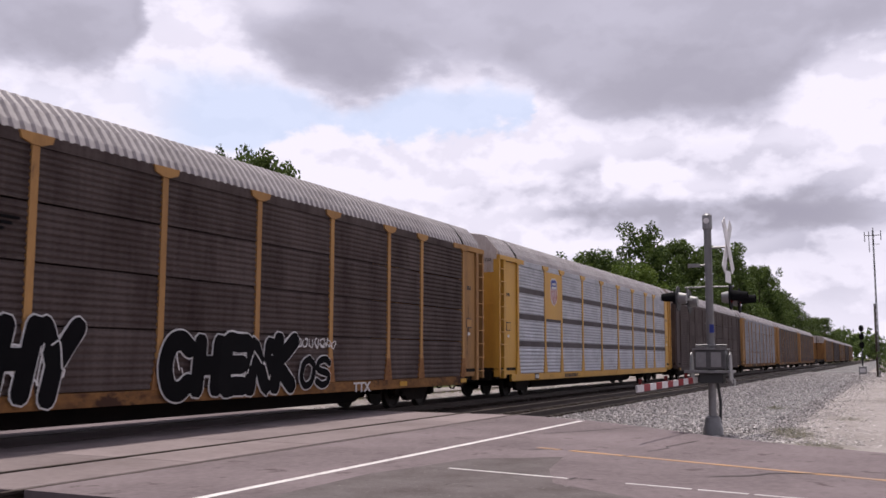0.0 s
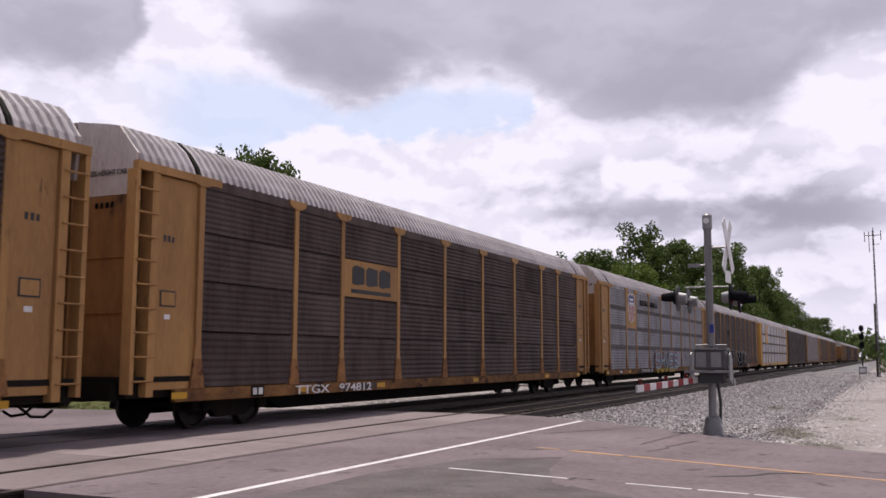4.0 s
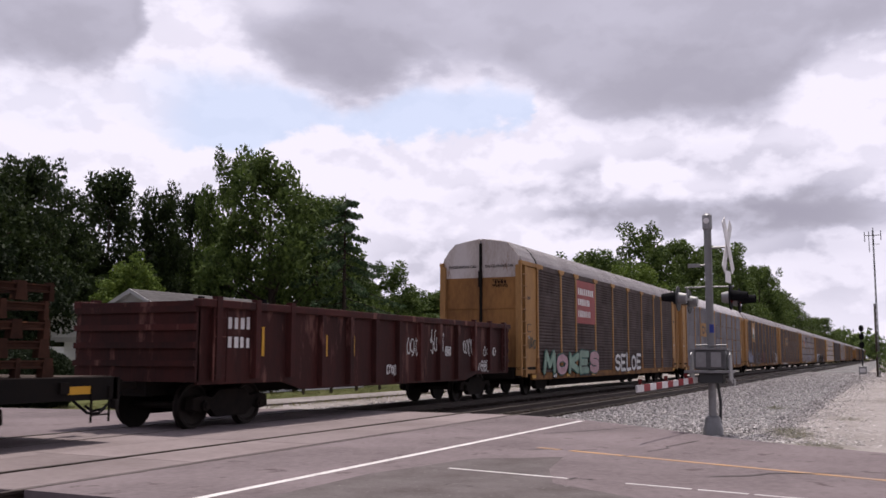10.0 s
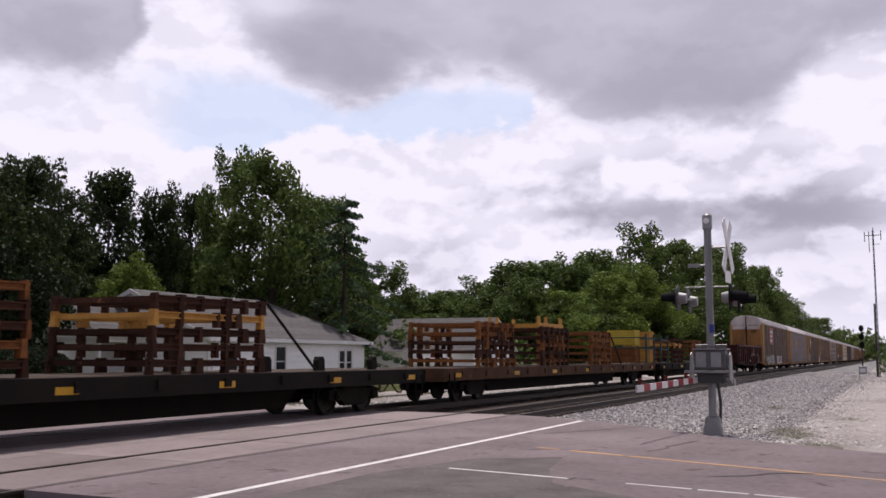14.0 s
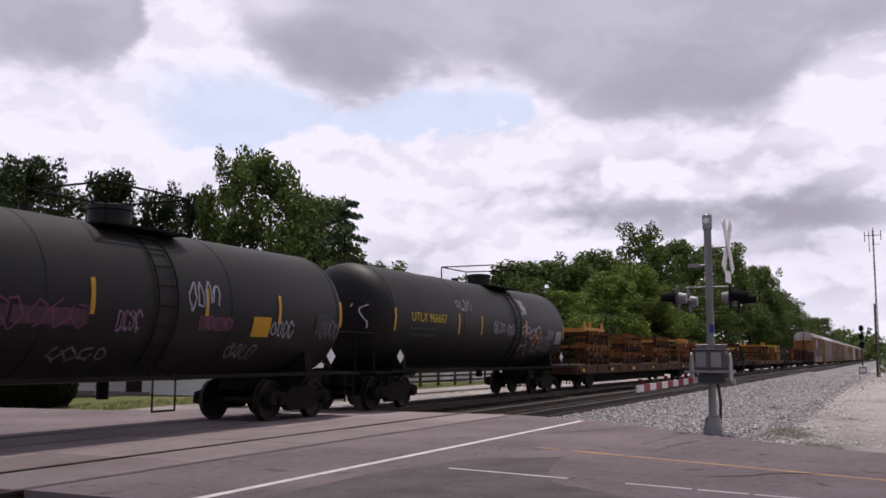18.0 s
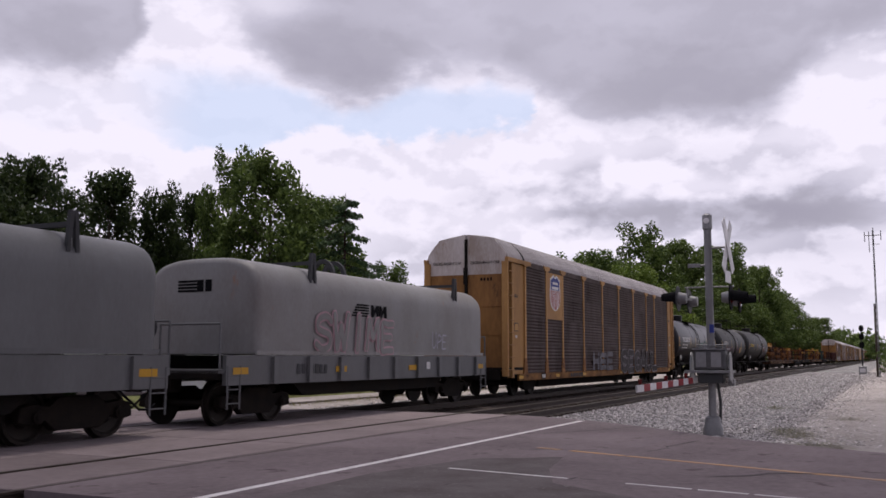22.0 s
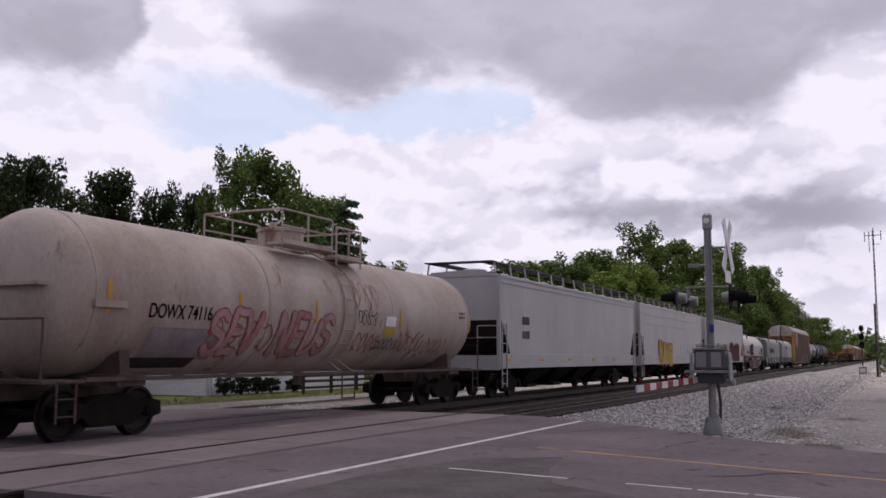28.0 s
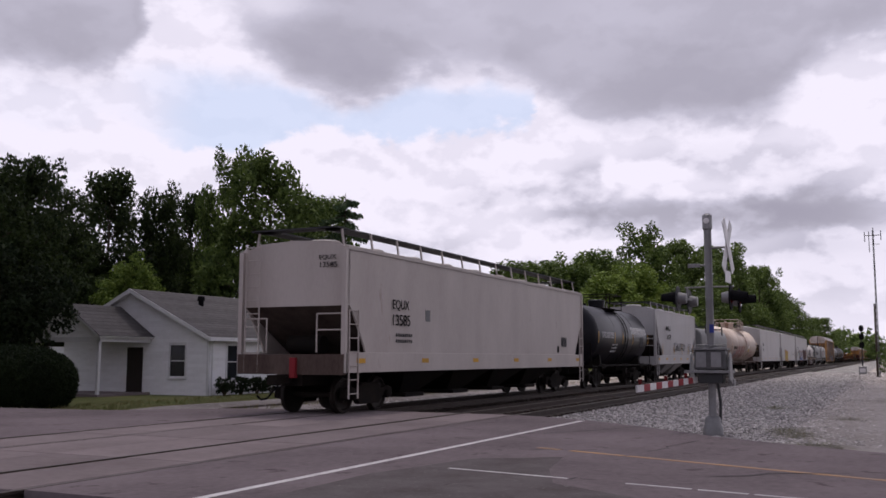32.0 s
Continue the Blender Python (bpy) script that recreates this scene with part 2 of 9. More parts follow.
RACK_SILL = paint("rack_sill_rusty", (0.25, 0.125, 0.045), (0.07, 0.034, 0.021), 0.75, amount=1.0, scale=1.5, fine=7, streak=0.6, vary=0.1, spots=(0.05, 0.026, 0.018), spot_at=0.58, spot_scale=1.2, spec=0.1)
# rack yellow with brown stains, darkened as well for the shaded car ends
RACK_DOOR = paint("rack_door_dirty_shaded", (0.285, 0.142, 0.050), (0.11, 0.050, 0.024), 0.68, amount=0.85, scale=0.8, fine=9, streak=3, vary=0.08, spots=(0.07, 0.038, 0.024), spot_at=0.63, spot_scale=1.4, spec=0.12)
RUST_FOOT = paint("rust_foot", (0.29, 0.145, 0.058), (0.13, 0.06, 0.03), 0.8, amount=0.95, scale=2.5, spots=(0.08, 0.035, 0.022), spot_at=0.58, spec=0.1)
DARK_RED_SPRAY = paint("dark_red_spray", (0.0845, 0.0195, 0.013), (0.039, 0.0117, 0.00975), 0.65, amount=0.9, scale=2.2, spec=0.1)
WINE_SPRAY = paint("wine_spray", (0.030, 0.012, 0.014), (0.055, 0.012, 0.018), 0.65, amount=0.9, scale=1.6, spec=0.1)
GREY_SPRAY = paint("grey_spray", (0.050, 0.042, 0.042), (0.034, 0.027, 0.026), 0.65, amount=0.9, scale=2.0, spec=0.1)
ROOF = paint("roof_galvanised", (0.3864, 0.357, 0.3612), (0.2268, 0.2016, 0.2016), 0.6, 0.1, amount=0.8, scale=0.8, streak=1.5, vary=0.05, spec=0.2)
ROOF_PALE = paint("roof_pale", (0.66, 0.62, 0.63), (0.45, 0.41, 0.41), 0.6, 0.1, amount=0.7, scale=0.8, streak=1.5, vary=0.05, spec=0.2)
END_WHITE = paint("end_white", (0.54, 0.49, 0.475), (0.33, 0.265, 0.225), 0.6, amount=0.95, scale=1.4, streak=3, spots=(0.27, 0.17, 0.12), spot_at=0.62)
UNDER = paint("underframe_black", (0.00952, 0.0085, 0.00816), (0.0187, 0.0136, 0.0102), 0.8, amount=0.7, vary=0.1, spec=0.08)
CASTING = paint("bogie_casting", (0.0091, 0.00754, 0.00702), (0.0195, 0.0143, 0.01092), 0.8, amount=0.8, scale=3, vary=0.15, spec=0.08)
WHEEL = paint("wheel_steel", (0.01575, 0.0126, 0.0112), (0.02975, 0.021, 0.01575), 0.6, 0.5, amount=0.7, scale=4)
TANK_BLACK = paint("tank_black", (0.008, 0.008, 0.011), (0.020, 0.018, 0.020), 0.3, 0.0, amount=0.6, scale=0.7, streak=3, bump=0.05, bump_scale=3, spec=0.10)
TANK_GREY = paint("tank_dusty", (0.0075, 0.0068, 0.0075), (0.016, 0.013, 0.0125), 0.55, amount=0.8, scale=0.7, streak=3, bump=0.06, bump_scale=3, spec=0.2)
TANK_CREAM = paint("tank_cream", (0.43, 0.355, 0.31), (0.24, 0.175, 0.14), 0.55, amount=0.85, scale=0.8, streak=2.5, spots=(0.19, 0.115, 0.08), spot_at=0.62, spot_scale=1.4, bump=0.06, bump_scale=3)
HOPPER = paint("hopper_grey", (0.41, 0.395, 0.392), (0.285, 0.26, 0.25), 0.55, amount=0.6, scale=0.6, streak=3, vary=0.03, bump=0.06, bump_scale=4, spots=(0.25, 0.215, 0.195), spot_at=0.69, spot_scale=1.1)
HOPPER_WARM = paint("hopper_warm_grey", (0.435, 0.388, 0.358), (0.30, 0.255, 0.228), 0.58, amount=0.5, scale=0.9, streak=3, vary=0.03, bump=0.06, bump_scale=4, spots=(0.27, 0.215, 0.185), spot_at=0.68, spot_scale=1.3)
COIL_GREY = paint("coil_grey", (0.1136, 0.1136, 0.1161), (0.07396, 0.07136, 0.07136), 0.5, amount=0.7, scale=0.9, streak=3, vary=0.03)
COIL_TOP = paint("coil_grey_rust_top", (0.2036, 0.1997, 0.1957), (0.1358, 0.1198, 0.1118), 0.5, amount=0.8, scale=0.9, streak=2, spots=(0.22, 0.12, 0.075), spot_at=0.66, spot_scale=1.6)
COIL_SILVER = paint("coil_silver", (0.33, 0.30, 0.28), (0.19, 0.155, 0.135), 0.5, 0.15, amount=0.9, scale=0.8, streak=3, vary=0.03, spots=(0.16, 0.10, 0.07), spot_at=0.66, spot_scale=1.2)
COIL_SILL = paint("coil_sill_rusty", (0.1125, 0.081, 0.069), (0.04875, 0.0315, 0.0255), 0.7, amount=0.95, scale=1.2, streak=2.5, spots=(0.10, 0.055, 0.04), spot_at=0.62, spec=0.12)
MAROON = paint("gondola_maroon", (0.060, 0.0145, 0.012), (0.020, 0.0085, 0.008), 0.7, amount=0.95, scale=1.1, streak=4, vary=0.2, spots=(0.14, 0.062, 0.050), spot_at=0.57, spot_scale=1.8, spec=0.15)
RUST = paint("rusty_steel", (0.05237, 0.02367, 0.01457), (0.02504, 0.01275, 0.00956), 0.8, amount=0.85, scale=2.5, fine=14, vary=0.3, spots=(0.1469, 0.0661, 0.03305), spot_at=0.62, spec=0.08)
RUST_ORANGE = paint("rusty_orange_steel", (0.20, 0.078, 0.025), (0.07, 0.030, 0.017), 0.8, amount=0.85, scale=2.5, fine=14, vary=0.25, spots=(0.26, 0.115, 0.03), spot_at=0.62, spec=0.08)
RACK_AMBER = paint("amber_painted_steel", (0.48, 0.25, 0.04), (0.25, 0.10, 0.03), 0.7, amount=0.7, scale=2, vary=0.12)
LEMON = paint("lemon_painted_steel", (0.47, 0.36, 0.035), (0.28, 0.16, 0.03), 0.65, amount=0.6, scale=2)
TEAL = paint("teal_painted_steel", (0.03, 0.06, 0.054), (0.03, 0.03, 0.024), 0.7, amount=0.6, scale=3)
DECK = paint("deck_planks", (0.072, 0.054, 0.045), (0.036, 0.027, 0.024), 0.85, amount=0.8, scale=2.5, spec=0.08)
FLAT_SILL = paint("flat_sill_rust", (0.09126, 0.04563, 0.02434), (0.0365, 0.02008, 0.01521), 0.75, amount=0.9, scale=1.2, streak=1.5, spots=(0.2808, 0.1404, 0.0468), spot_at=0.64, spec=0.08)
WHITE = paint("white_paint", (0.66, 0.65, 0.64), (0.44, 0.42, 0.41), 0.6, amount=0.7, scale=3)
BLACK = paint("black_paint", (0.006, 0.006, 0.007), (0.011, 0.010, 0.011), 0.8, amount=0.5, spec=0.04)
DARKGREY = plain("dark_grey_paint", (0.05, 0.05, 0.052), 0.6)
REFLECT = plain("reflector_amber", (0.50, 0.27, 0.03), 0.4)
SILVER_SPRAY = paint("silver_spray", (0.306, 0.2975, 0.34), (0.221, 0.2125, 0.255), 0.5, 0.1, amount=0.6, scale=4)
DUSTY_SPRAY = paint("dusty_silver_spray", (0.25, 0.23, 0.25), (0.11, 0.092, 0.094), 0.6, amount=0.9, scale=2.5, spec=0.1)
HAZE_BLUE = paint("thin_blue_spray", (0.24, 0.26, 0.36), (0.13, 0.11, 0.13), 0.6, amount=0.9, scale=5, spec=0.1)
TEAL_SPRAY = paint("teal_spray", (0.03, 0.19, 0.15), (0.02, 0.08, 0.07), 0.6, amount=0.8, scale=4)
PINK_SPRAY = paint("pink_spray", (0.42, 0.26, 0.29), (0.24, 0.14, 0.15), 0.6, amount=0.8, scale=3)
RED_SPRAY = paint("red_spray", (0.33, 0.05, 0.055), (0.17, 0.05, 0.05), 0.6, amount=0.8, scale=4)
PINK_WASH = paint("pink_wash", (0.40, 0.27, 0.26), (0.30, 0.15, 0.15), 0.6, amount=0.9, scale=3, spec=0.1)
GREY_WASH = paint("grey_wash", (0.17, 0.145, 0.155), (0.30, 0.25, 0.25), 0.6, amount=0.9, scale=2, spec=0.1)
ROSE_WASH = paint("rose_wash", (0.30, 0.12, 0.12), (0.38, 0.25, 0.24), 0.6, amount=0.9, scale=4, spec=0.1)
WASHED_RED = paint("washed_red_spray", (0.25, 0.055, 0.06), (0.30, 0.17, 0.16), 0.6, amount=0.9, scale=3, spec=0.1)
PLUM_SPRAY = paint("plum_spray", (0.17, 0.055, 0.09), (0.07, 0.04, 0.06), 0.6, amount=0.9, scale=3, spec=0.1)
PLUM_DEEP = paint("deep_plum_spray", (0.075, 0.035, 0.05), (0.04, 0.032, 0.04), 0.6, amount=0.9, scale=3, spec=0.1)
MAUVE_SPRAY = paint("mauve_spray", (0.22, 0.14, 0.20), (0.10, 0.07, 0.09), 0.6, amount=0.9, scale=3, spec=0.1)
STEEL_SPRAY = paint("steel_spray", (0.17, 0.16, 0.175), (0.05, 0.045, 0.05), 0.6, amount=0.9, scale=3, spec=0.1)
BLUE_SPRAY = plain("blue_spray", (0.07, 0.12, 0.34), 0.6)
PALE_BLUE = paint("pale_blue_spray", (0.26, 0.36, 0.43), (0.14, 0.18, 0.21), 0.6, amount=0.8, scale=4)
GREEN_SPRAY = paint("green_spray", (0.22, 0.35, 0.26), (0.12, 0.17, 0.14), 0.6, amount=0.8, scale=3)
YELLOW_SPRAY = plain("yellow_spray", (0.42, 0.29, 0.04), 0.6)
RED_SIGN = paint("red_sign", (0.31, 0.032, 0.030), (0.20, 0.03, 0.028), 0.55, amount=0.7, scale=2)
SHIELD_BLUE = plain("shield_blue", (0.035, 0.05, 0.22), 0.5)
RAIL = paint("rail_steel", (0.0525, 0.0385, 0.0315), (0.028, 0.0196, 0.0154), 0.6, 0.5, amount=0.7, scale=2)
RAIL_HEAD = paint("rail_head", (0.10, 0.080, 0.072), (0.055, 0.042, 0.036), 0.5, 0.5, amount=0.8, scale=1.5)
TIE = paint("sleeper_wood", (0.042, 0.0322, 0.0266), (0.021, 0.0168, 0.014), 0.9, amount=0.8, scale=3, vary=0.3, spec=0.08)
BED = paint("oily_ballast", (0.062, 0.049, 0.043), (0.028, 0.022, 0.02), 0.9, amount=0.9, scale=5, fine=26, bump=1.0, bump_scale=22, spots=(0.12, 0.10, 0.09), spot_at=0.62, spot_scale=16, spec=0.08)
BALLAST = paint("ballast_stone", (0.186, 0.1778, 0.1778), (0.08534, 0.08158, 0.08158), 0.9, amount=0.9, scale=5, fine=26, bump=1.0, bump_scale=22, spots=(0.6403, 0.6124, 0.6124), spot_at=0.60, spot_scale=16, spec=0.08)


def stone_material(name, lo, hi):
    m = bpy.data.materials.new(name)
    m.use_nodes = True
    N, L = m.node_tree.nodes, m.node_tree.links
    b = N["Principled BSDF"]
    b.inputs["Roughness"].default_value, b.inputs["Specular IOR Level"].default_value = 0.9, 0.1
    ramp = N.new("ShaderNodeValToRGB")
    ramp.color_ramp.elements[0].color, ramp.color_ramp.elements[1].color = (*lo, 1), (*hi, 1)
    t = N.new("ShaderNodeTexNoise")
    t.inputs["Scale"].default_value = 30
    L.new(N.new("ShaderNodeTexCoord").outputs["Object"], t.inputs["Vector"])
    a = N.new("ShaderNodeMath")
    a.operation = "MULTIPLY_ADD"
    L.new(N.new("ShaderNodeNewGeometry").outputs["Random Per Island"], a.inputs[0])
    a.inputs[1].default_value = 0.75
    s = N.new("ShaderNodeMath")
    s.operation = "MULTIPLY"
    s.inputs[1].default_value = 0.3
    L.new(t.outputs["Fac"], s.inputs[0])
    L.new(s.outputs[0], a.inputs[2])
    L.new(a.outputs[0], ramp.inputs[0])
    L.new(ramp.outputs[0], b.inputs["Base Color"])
    return m


STONE = stone_material("loose_stone", (0.1064, 0.09875, 0.09529), (0.6531, 0.6064, 0.5852))
GRAVEL = paint("pale_gravel", (0.285, 0.255, 0.246), (0.145, 0.126, 0.117), 0.95, amount=0.95, scale=0.22, fine=7, bump=0.8, bump_scale=28, spots=(0.36, 0.33, 0.318), spot_at=0.57, spot_scale=5, spec=0.08)
ASPHALT = paint("asphalt", (0.2173, 0.1762, 0.184), (0.106, 0.08514, 0.08836), 0.92, amount=0.85, scale=0.28, fine=9, bump=0.5, bump_scale=60, spots=(0.09752, 0.07524, 0.07588), spot_at=0.60, spot_scale=2.0, spec=0.08)
ASPHALT_OLD = paint("broken_asphalt", (0.1288, 0.1116, 0.1116), (0.07296, 0.06009, 0.05837), 0.95, amount=0.9, scale=1.4, fine=16, bump=1.0, bump_scale=24, spots=(0.2232, 0.2017, 0.1974), spot_at=0.62, spot_scale=10, spec=0.08)
CONCRETE = paint("crossing_panel", (0.2296, 0.1888, 0.1888), (0.1469, 0.1184, 0.1176), 0.9, amount=0.8, scale=0.5, fine=8, bump=0.4, bump_scale=50, spec=0.08)
TAR = plain("tar", (0.05, 0.043, 0.043), 0.8)
ROAD_WHITE = paint("road_white", (0.60, 0.57, 0.56), (0.30, 0.27, 0.265), 0.8, amount=0.7, scale=3, fine=22)
ROAD_YELLOW = paint("road_yellow", (0.40, 0.225, 0.10), (0.25, 0.18, 0.15), 0.85, amount=0.85, scale=2, fine=15)
GRASS = paint("grass", (0.055, 0.072, 0.022), (0.115, 0.105, 0.050), 0.95, amount=0.9, scale=0.5, fine=20, bump=0.8, bump_scale=18, spec=0.08)
EARTH = paint("far_ground", (0.10, 0.10, 0.05), (0.19, 0.16, 0.11), 0.95, amount=0.9, scale=0.08, fine=2, spec=0.08)
SIDING = paint("white_siding", (0.80, 0.79, 0.80), (0.64, 0.62, 0.62), 0.6, amount=0.6, scale=1.2, streak=3, vary=0.03, bump=0.05)
TRIM = plain("white_trim", (0.66, 0.65, 0.65), 0.5)
SHINGLE = paint("grey_shingles", (0.105, 0.098, 0.0994), (0.0665, 0.0609, 0.0616), 0.9, amount=0.8, scale=3, fine=24, vary=0.14, spec=0.08)
GLASS_DARK = paint("window_glass", (0.02, 0.022, 0.025), (0.03, 0.03, 0.032), 0.08, amount=0.3, bump=0)
DOOR_DARK = plain("dark_door", (0.025, 0.017, 0.014), 0.5)
GALV = paint("galvanised", (0.2376, 0.234, 0.2376), (0.1584, 0.1548, 0.1548), 0.5, 0.55, amount=0.7, scale=4, vary=0.1)
GALV_DARK = paint("dull_galvanised", (0.12, 0.118, 0.12), (0.07, 0.068, 0.068), 0.6, 0.3, amount=0.8, scale=5, spec=0.2)
# dirt plus the shade of the end recess, both in the colour
DIRTY_SHADED = paint("dirty_shaded_steel", (0.085, 0.066, 0.056), (0.04, 0.03, 0.026), 0.8, amount=0.8, scale=2, streak=2, spec=0.1)
SIGN_WHITE = plain("sign_white", (0.66, 0.64, 0.64), 0.4)
SIGN_RED = plain("sign_red", (0.26, 0.025, 0.032), 0.45)
LENS_DARK = paint("red_lens", (0.11, 0.012, 0.012), (0.06, 0.01, 0.01), 0.15, amount=0.3, bump=0)
BARK = paint("bark", (0.065, 0.05, 0.04), (0.035, 0.027, 0.022), 0.95, amount=0.8, scale=4, streak=3, bump=0.6, bump_scale=20, spec=0.08)
LEAF_DARK = leafy("leaf_dark", (0.026, 0.046, 0.014), (0.115, 0.160, 0.040))
# the dark leaf greens cut to a third: shade put into the colour
LEAF_SHADED = leafy("leaf_shaded", (0.009, 0.017, 0.007), (0.040, 0.058, 0.017))
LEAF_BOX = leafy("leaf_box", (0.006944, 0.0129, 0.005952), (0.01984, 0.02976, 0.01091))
LEAF_MID = leafy("leaf_mid", (0.02335, 0.04491, 0.01258), (0.1019, 0.1413, 0.03353))
LEAF_LIGHT = leafy("leaf_light", (0.0486, 0.08508, 0.01458), (0.162, 0.216, 0.0432))
LEAF_PINE = leafy("leaf_pine", (0.0306, 0.0561, 0.0306), (0.0765, 0.1147, 0.051))


def cloud_material():
    m = bpy.data.materials.new("cloud_vapour")
    m.use_nodes = True
    N, L = m.node_tree.nodes, m.node_tree.links
    N.remove(N["Principled BSDF"])
    body, thin, mix = N.new("ShaderNodeBsdfTranslucent"), N.new("ShaderNodeBsdfTransparent"), N.new("ShaderNodeMixShader")
    body.inputs[0].default_value = (0.85, 0.85, 0.88, 1)
    t = N.new("ShaderNodeTexNoise")
    t.inputs["Scale"].default_value, t.inputs["Detail"].default_value = 0.02, 6
    L.new(N.new("ShaderNodeTexCoord").outputs["Object"], t.inputs["Vector"])
    r = N.new("ShaderNodeMapRange")
    r.inputs[1].default_value, r.inputs[2].default_value, r.inputs[3].default_value, r.inputs[4].default_value = 0.3, 0.7, 0.46, 0.30
    L.new(t.outputs["Fac"], r.inputs[0])
    L.new(r.outputs[0], mix.inputs[0])
    L.new(body.outputs[0], mix.inputs[1])
    L.new(thin.outputs[0], mix.inputs[2])
    L.new(mix.outputs[0], N["Material Output"].inputs[0])
    return m


CLOUD = cloud_material()


# ------------------------------------------------------------------ mesh helpers
def quad_box(bm, x0, x1, y0, y1, z0, z1):
    v = [bm.verts.new(p) for p in ((x0, y0, z0), (x1, y0, z0), (x1, y1, z0), (x0, y1, z0), (x0, y0, z1), (x1, y0, z1), (x1, y1, z1), (x0, y1, z1))]
    for f in ((3, 2, 1, 0), (4, 5, 6, 7), (0, 1, 5, 4), (1, 2, 6, 5), (2, 3, 7, 6), (3, 0, 4, 7)):
        bm.faces.new([v[i] for i in f])


def prism(bm, outline, axis, a, b):
    """Closed outline of 2D points, drawn out along an axis: x takes (y, z), y takes (x, z), z takes (x, y)."""
    def at(p, t):
        return {"x": (t, p[0], p[1]), "y": (p[0], t, p[1]), "z": (p[0], p[1], t)}[axis]
    va, vb = [bm.verts.new(at(p, a)) for p in outline], [bm.verts.new(at(p, b)) for p in outline]
    n = len(outline)
    bm.faces.new(va[::-1])
    bm.faces.new(vb)
    for i in range(n):
        bm.faces.new((va[i], va[(i + 1) % n], vb[(i + 1) % n], vb[i]))


def rod(bm, p, q, r, n=8, r2=None):
    """A round bar from p to q, tapering to r2."""
    p, q = Vector(p), Vector(q)
    w = (q - p).normalized()
    u = w.orthogonal().normalized()
    s = w.cross(u)
    rings = []
    for c, rr in ((p, r), (q, r if r2 is None else r2)):
        rings.append([bm.verts.new(c + (u * math.cos(k * 2 * math.pi / n) + s * math.sin(k * 2 * math.pi / n)) * rr) for k in range(n)])
    for k in range(n):
        bm.faces.new((rings[0][k], rings[0][(k + 1) % n], rings[1][(k + 1) % n], rings[1][k]))
    bm.faces.new(rings[0][::-1])
    bm.faces.new(rings[1])


def pipe(bm, points, r, n=6):
    for p, q in zip(points, points[1:]):
        rod(bm, p, q, r, n)


def lathe(bm, profile, axis="x", n=24, centre=(0, 0, 0)):
    """Turns a profile of (along, radius) round an axis through the centre."""
    rings = []
    for a, r in profile:
        ring = []
        for k in range(n):
            c, s = math.cos(2 * math.pi * k / n) * r, math.sin(2 * math.pi * k / n) * r
            p = {"x": (a, c, s), "y": (c, a, s), "z": (c, s, a)}[axis]
            ring.append(bm.verts.new((p[0] + centre[0], p[1] + centre[1], p[2] + centre[2])))
        rings.append(ring)
    for r0, r1 in zip(rings, rings[1:]):
        for k in range(n):
            bm.faces.new((r0[k], r0[(k + 1) % n], r1[(k + 1) % n], r1[k]))
    bm.faces.new(rings[0])
    bm.faces.new(rings[-1])


def mesh_of(name, bm, material, smooth=False, bevel=0.0):
    if bevel:
        bmesh.ops.bevel(bm, geom=list(bm.edges), offset=bevel, segments=1, affect="EDGES", profile=0.5)
    bmesh.ops.recalc_face_normals(bm, faces=bm.faces)
    me = bpy.data.meshes.new(name)
    bm.to_mesh(me)
    bm.free()
    for m in material if isinstance(material, (list, tuple)) else (material,):
        me.materials.append(m)
    if smooth:
        me.polygons.foreach_set("use_smooth", [True] * len(me.polygons))
        me.set_sharp_from_angle(angle=radians(35))
    return me


def hang(name, me, parent, at=(0, 0, 0), label="", turn=None):
    """An object on a finished mesh, under a thing or a part."""
    ob = new(name, me)
    ob.parent = parent
    ob.location = at
    if turn:
        ob.rotation_euler = turn
    if label:
        ob["label"] = label
    return ob


def part(name, bm, material, parent, label="", smooth=False, bevel=0.0):
    return hang(name, mesh_of(name, bm, material, smooth, bevel), parent, label=label)


def thing(name, label, category, at=None, group="", kind=""):
    return tagged(new(name) if at is None else place(new(name), at), label, category, group, kind)


def place(ob, m):
    ob.matrix_world = m
    return ob


def solid(name, bm, material, label="", category="", group="", kind="", at=None, smooth=False, bevel=0.0):
    ob = new(name, mesh_of(name, bm, material, smooth, bevel))
    if at is not None:
        ob.matrix_world = at
    return tagged(ob, label, category, group, kind)


CACHE = {}


def cached(key, build):
    if key not in CACHE:
        CACHE[key] = build()
    return CACHE[key]


# ------------------------------------------------------------------ ground, road, tracks
def ground_z(x, y):
    """Lie of the land: level by the tracks, a little lower beyond them, low rise of the far woods."""
    far = min(1.0, max(0.0, (y - 17.5) / 6.0))
    near = min(1.0, max(0.0, (6.0 - y) / 6.0)) * (1 if x > 14 else 0.6)
    bed = 0.3 if 3.5 < y < 17.0 else 0.0
    return -0.14 - 0.16 * far + 0.05 * near - bed


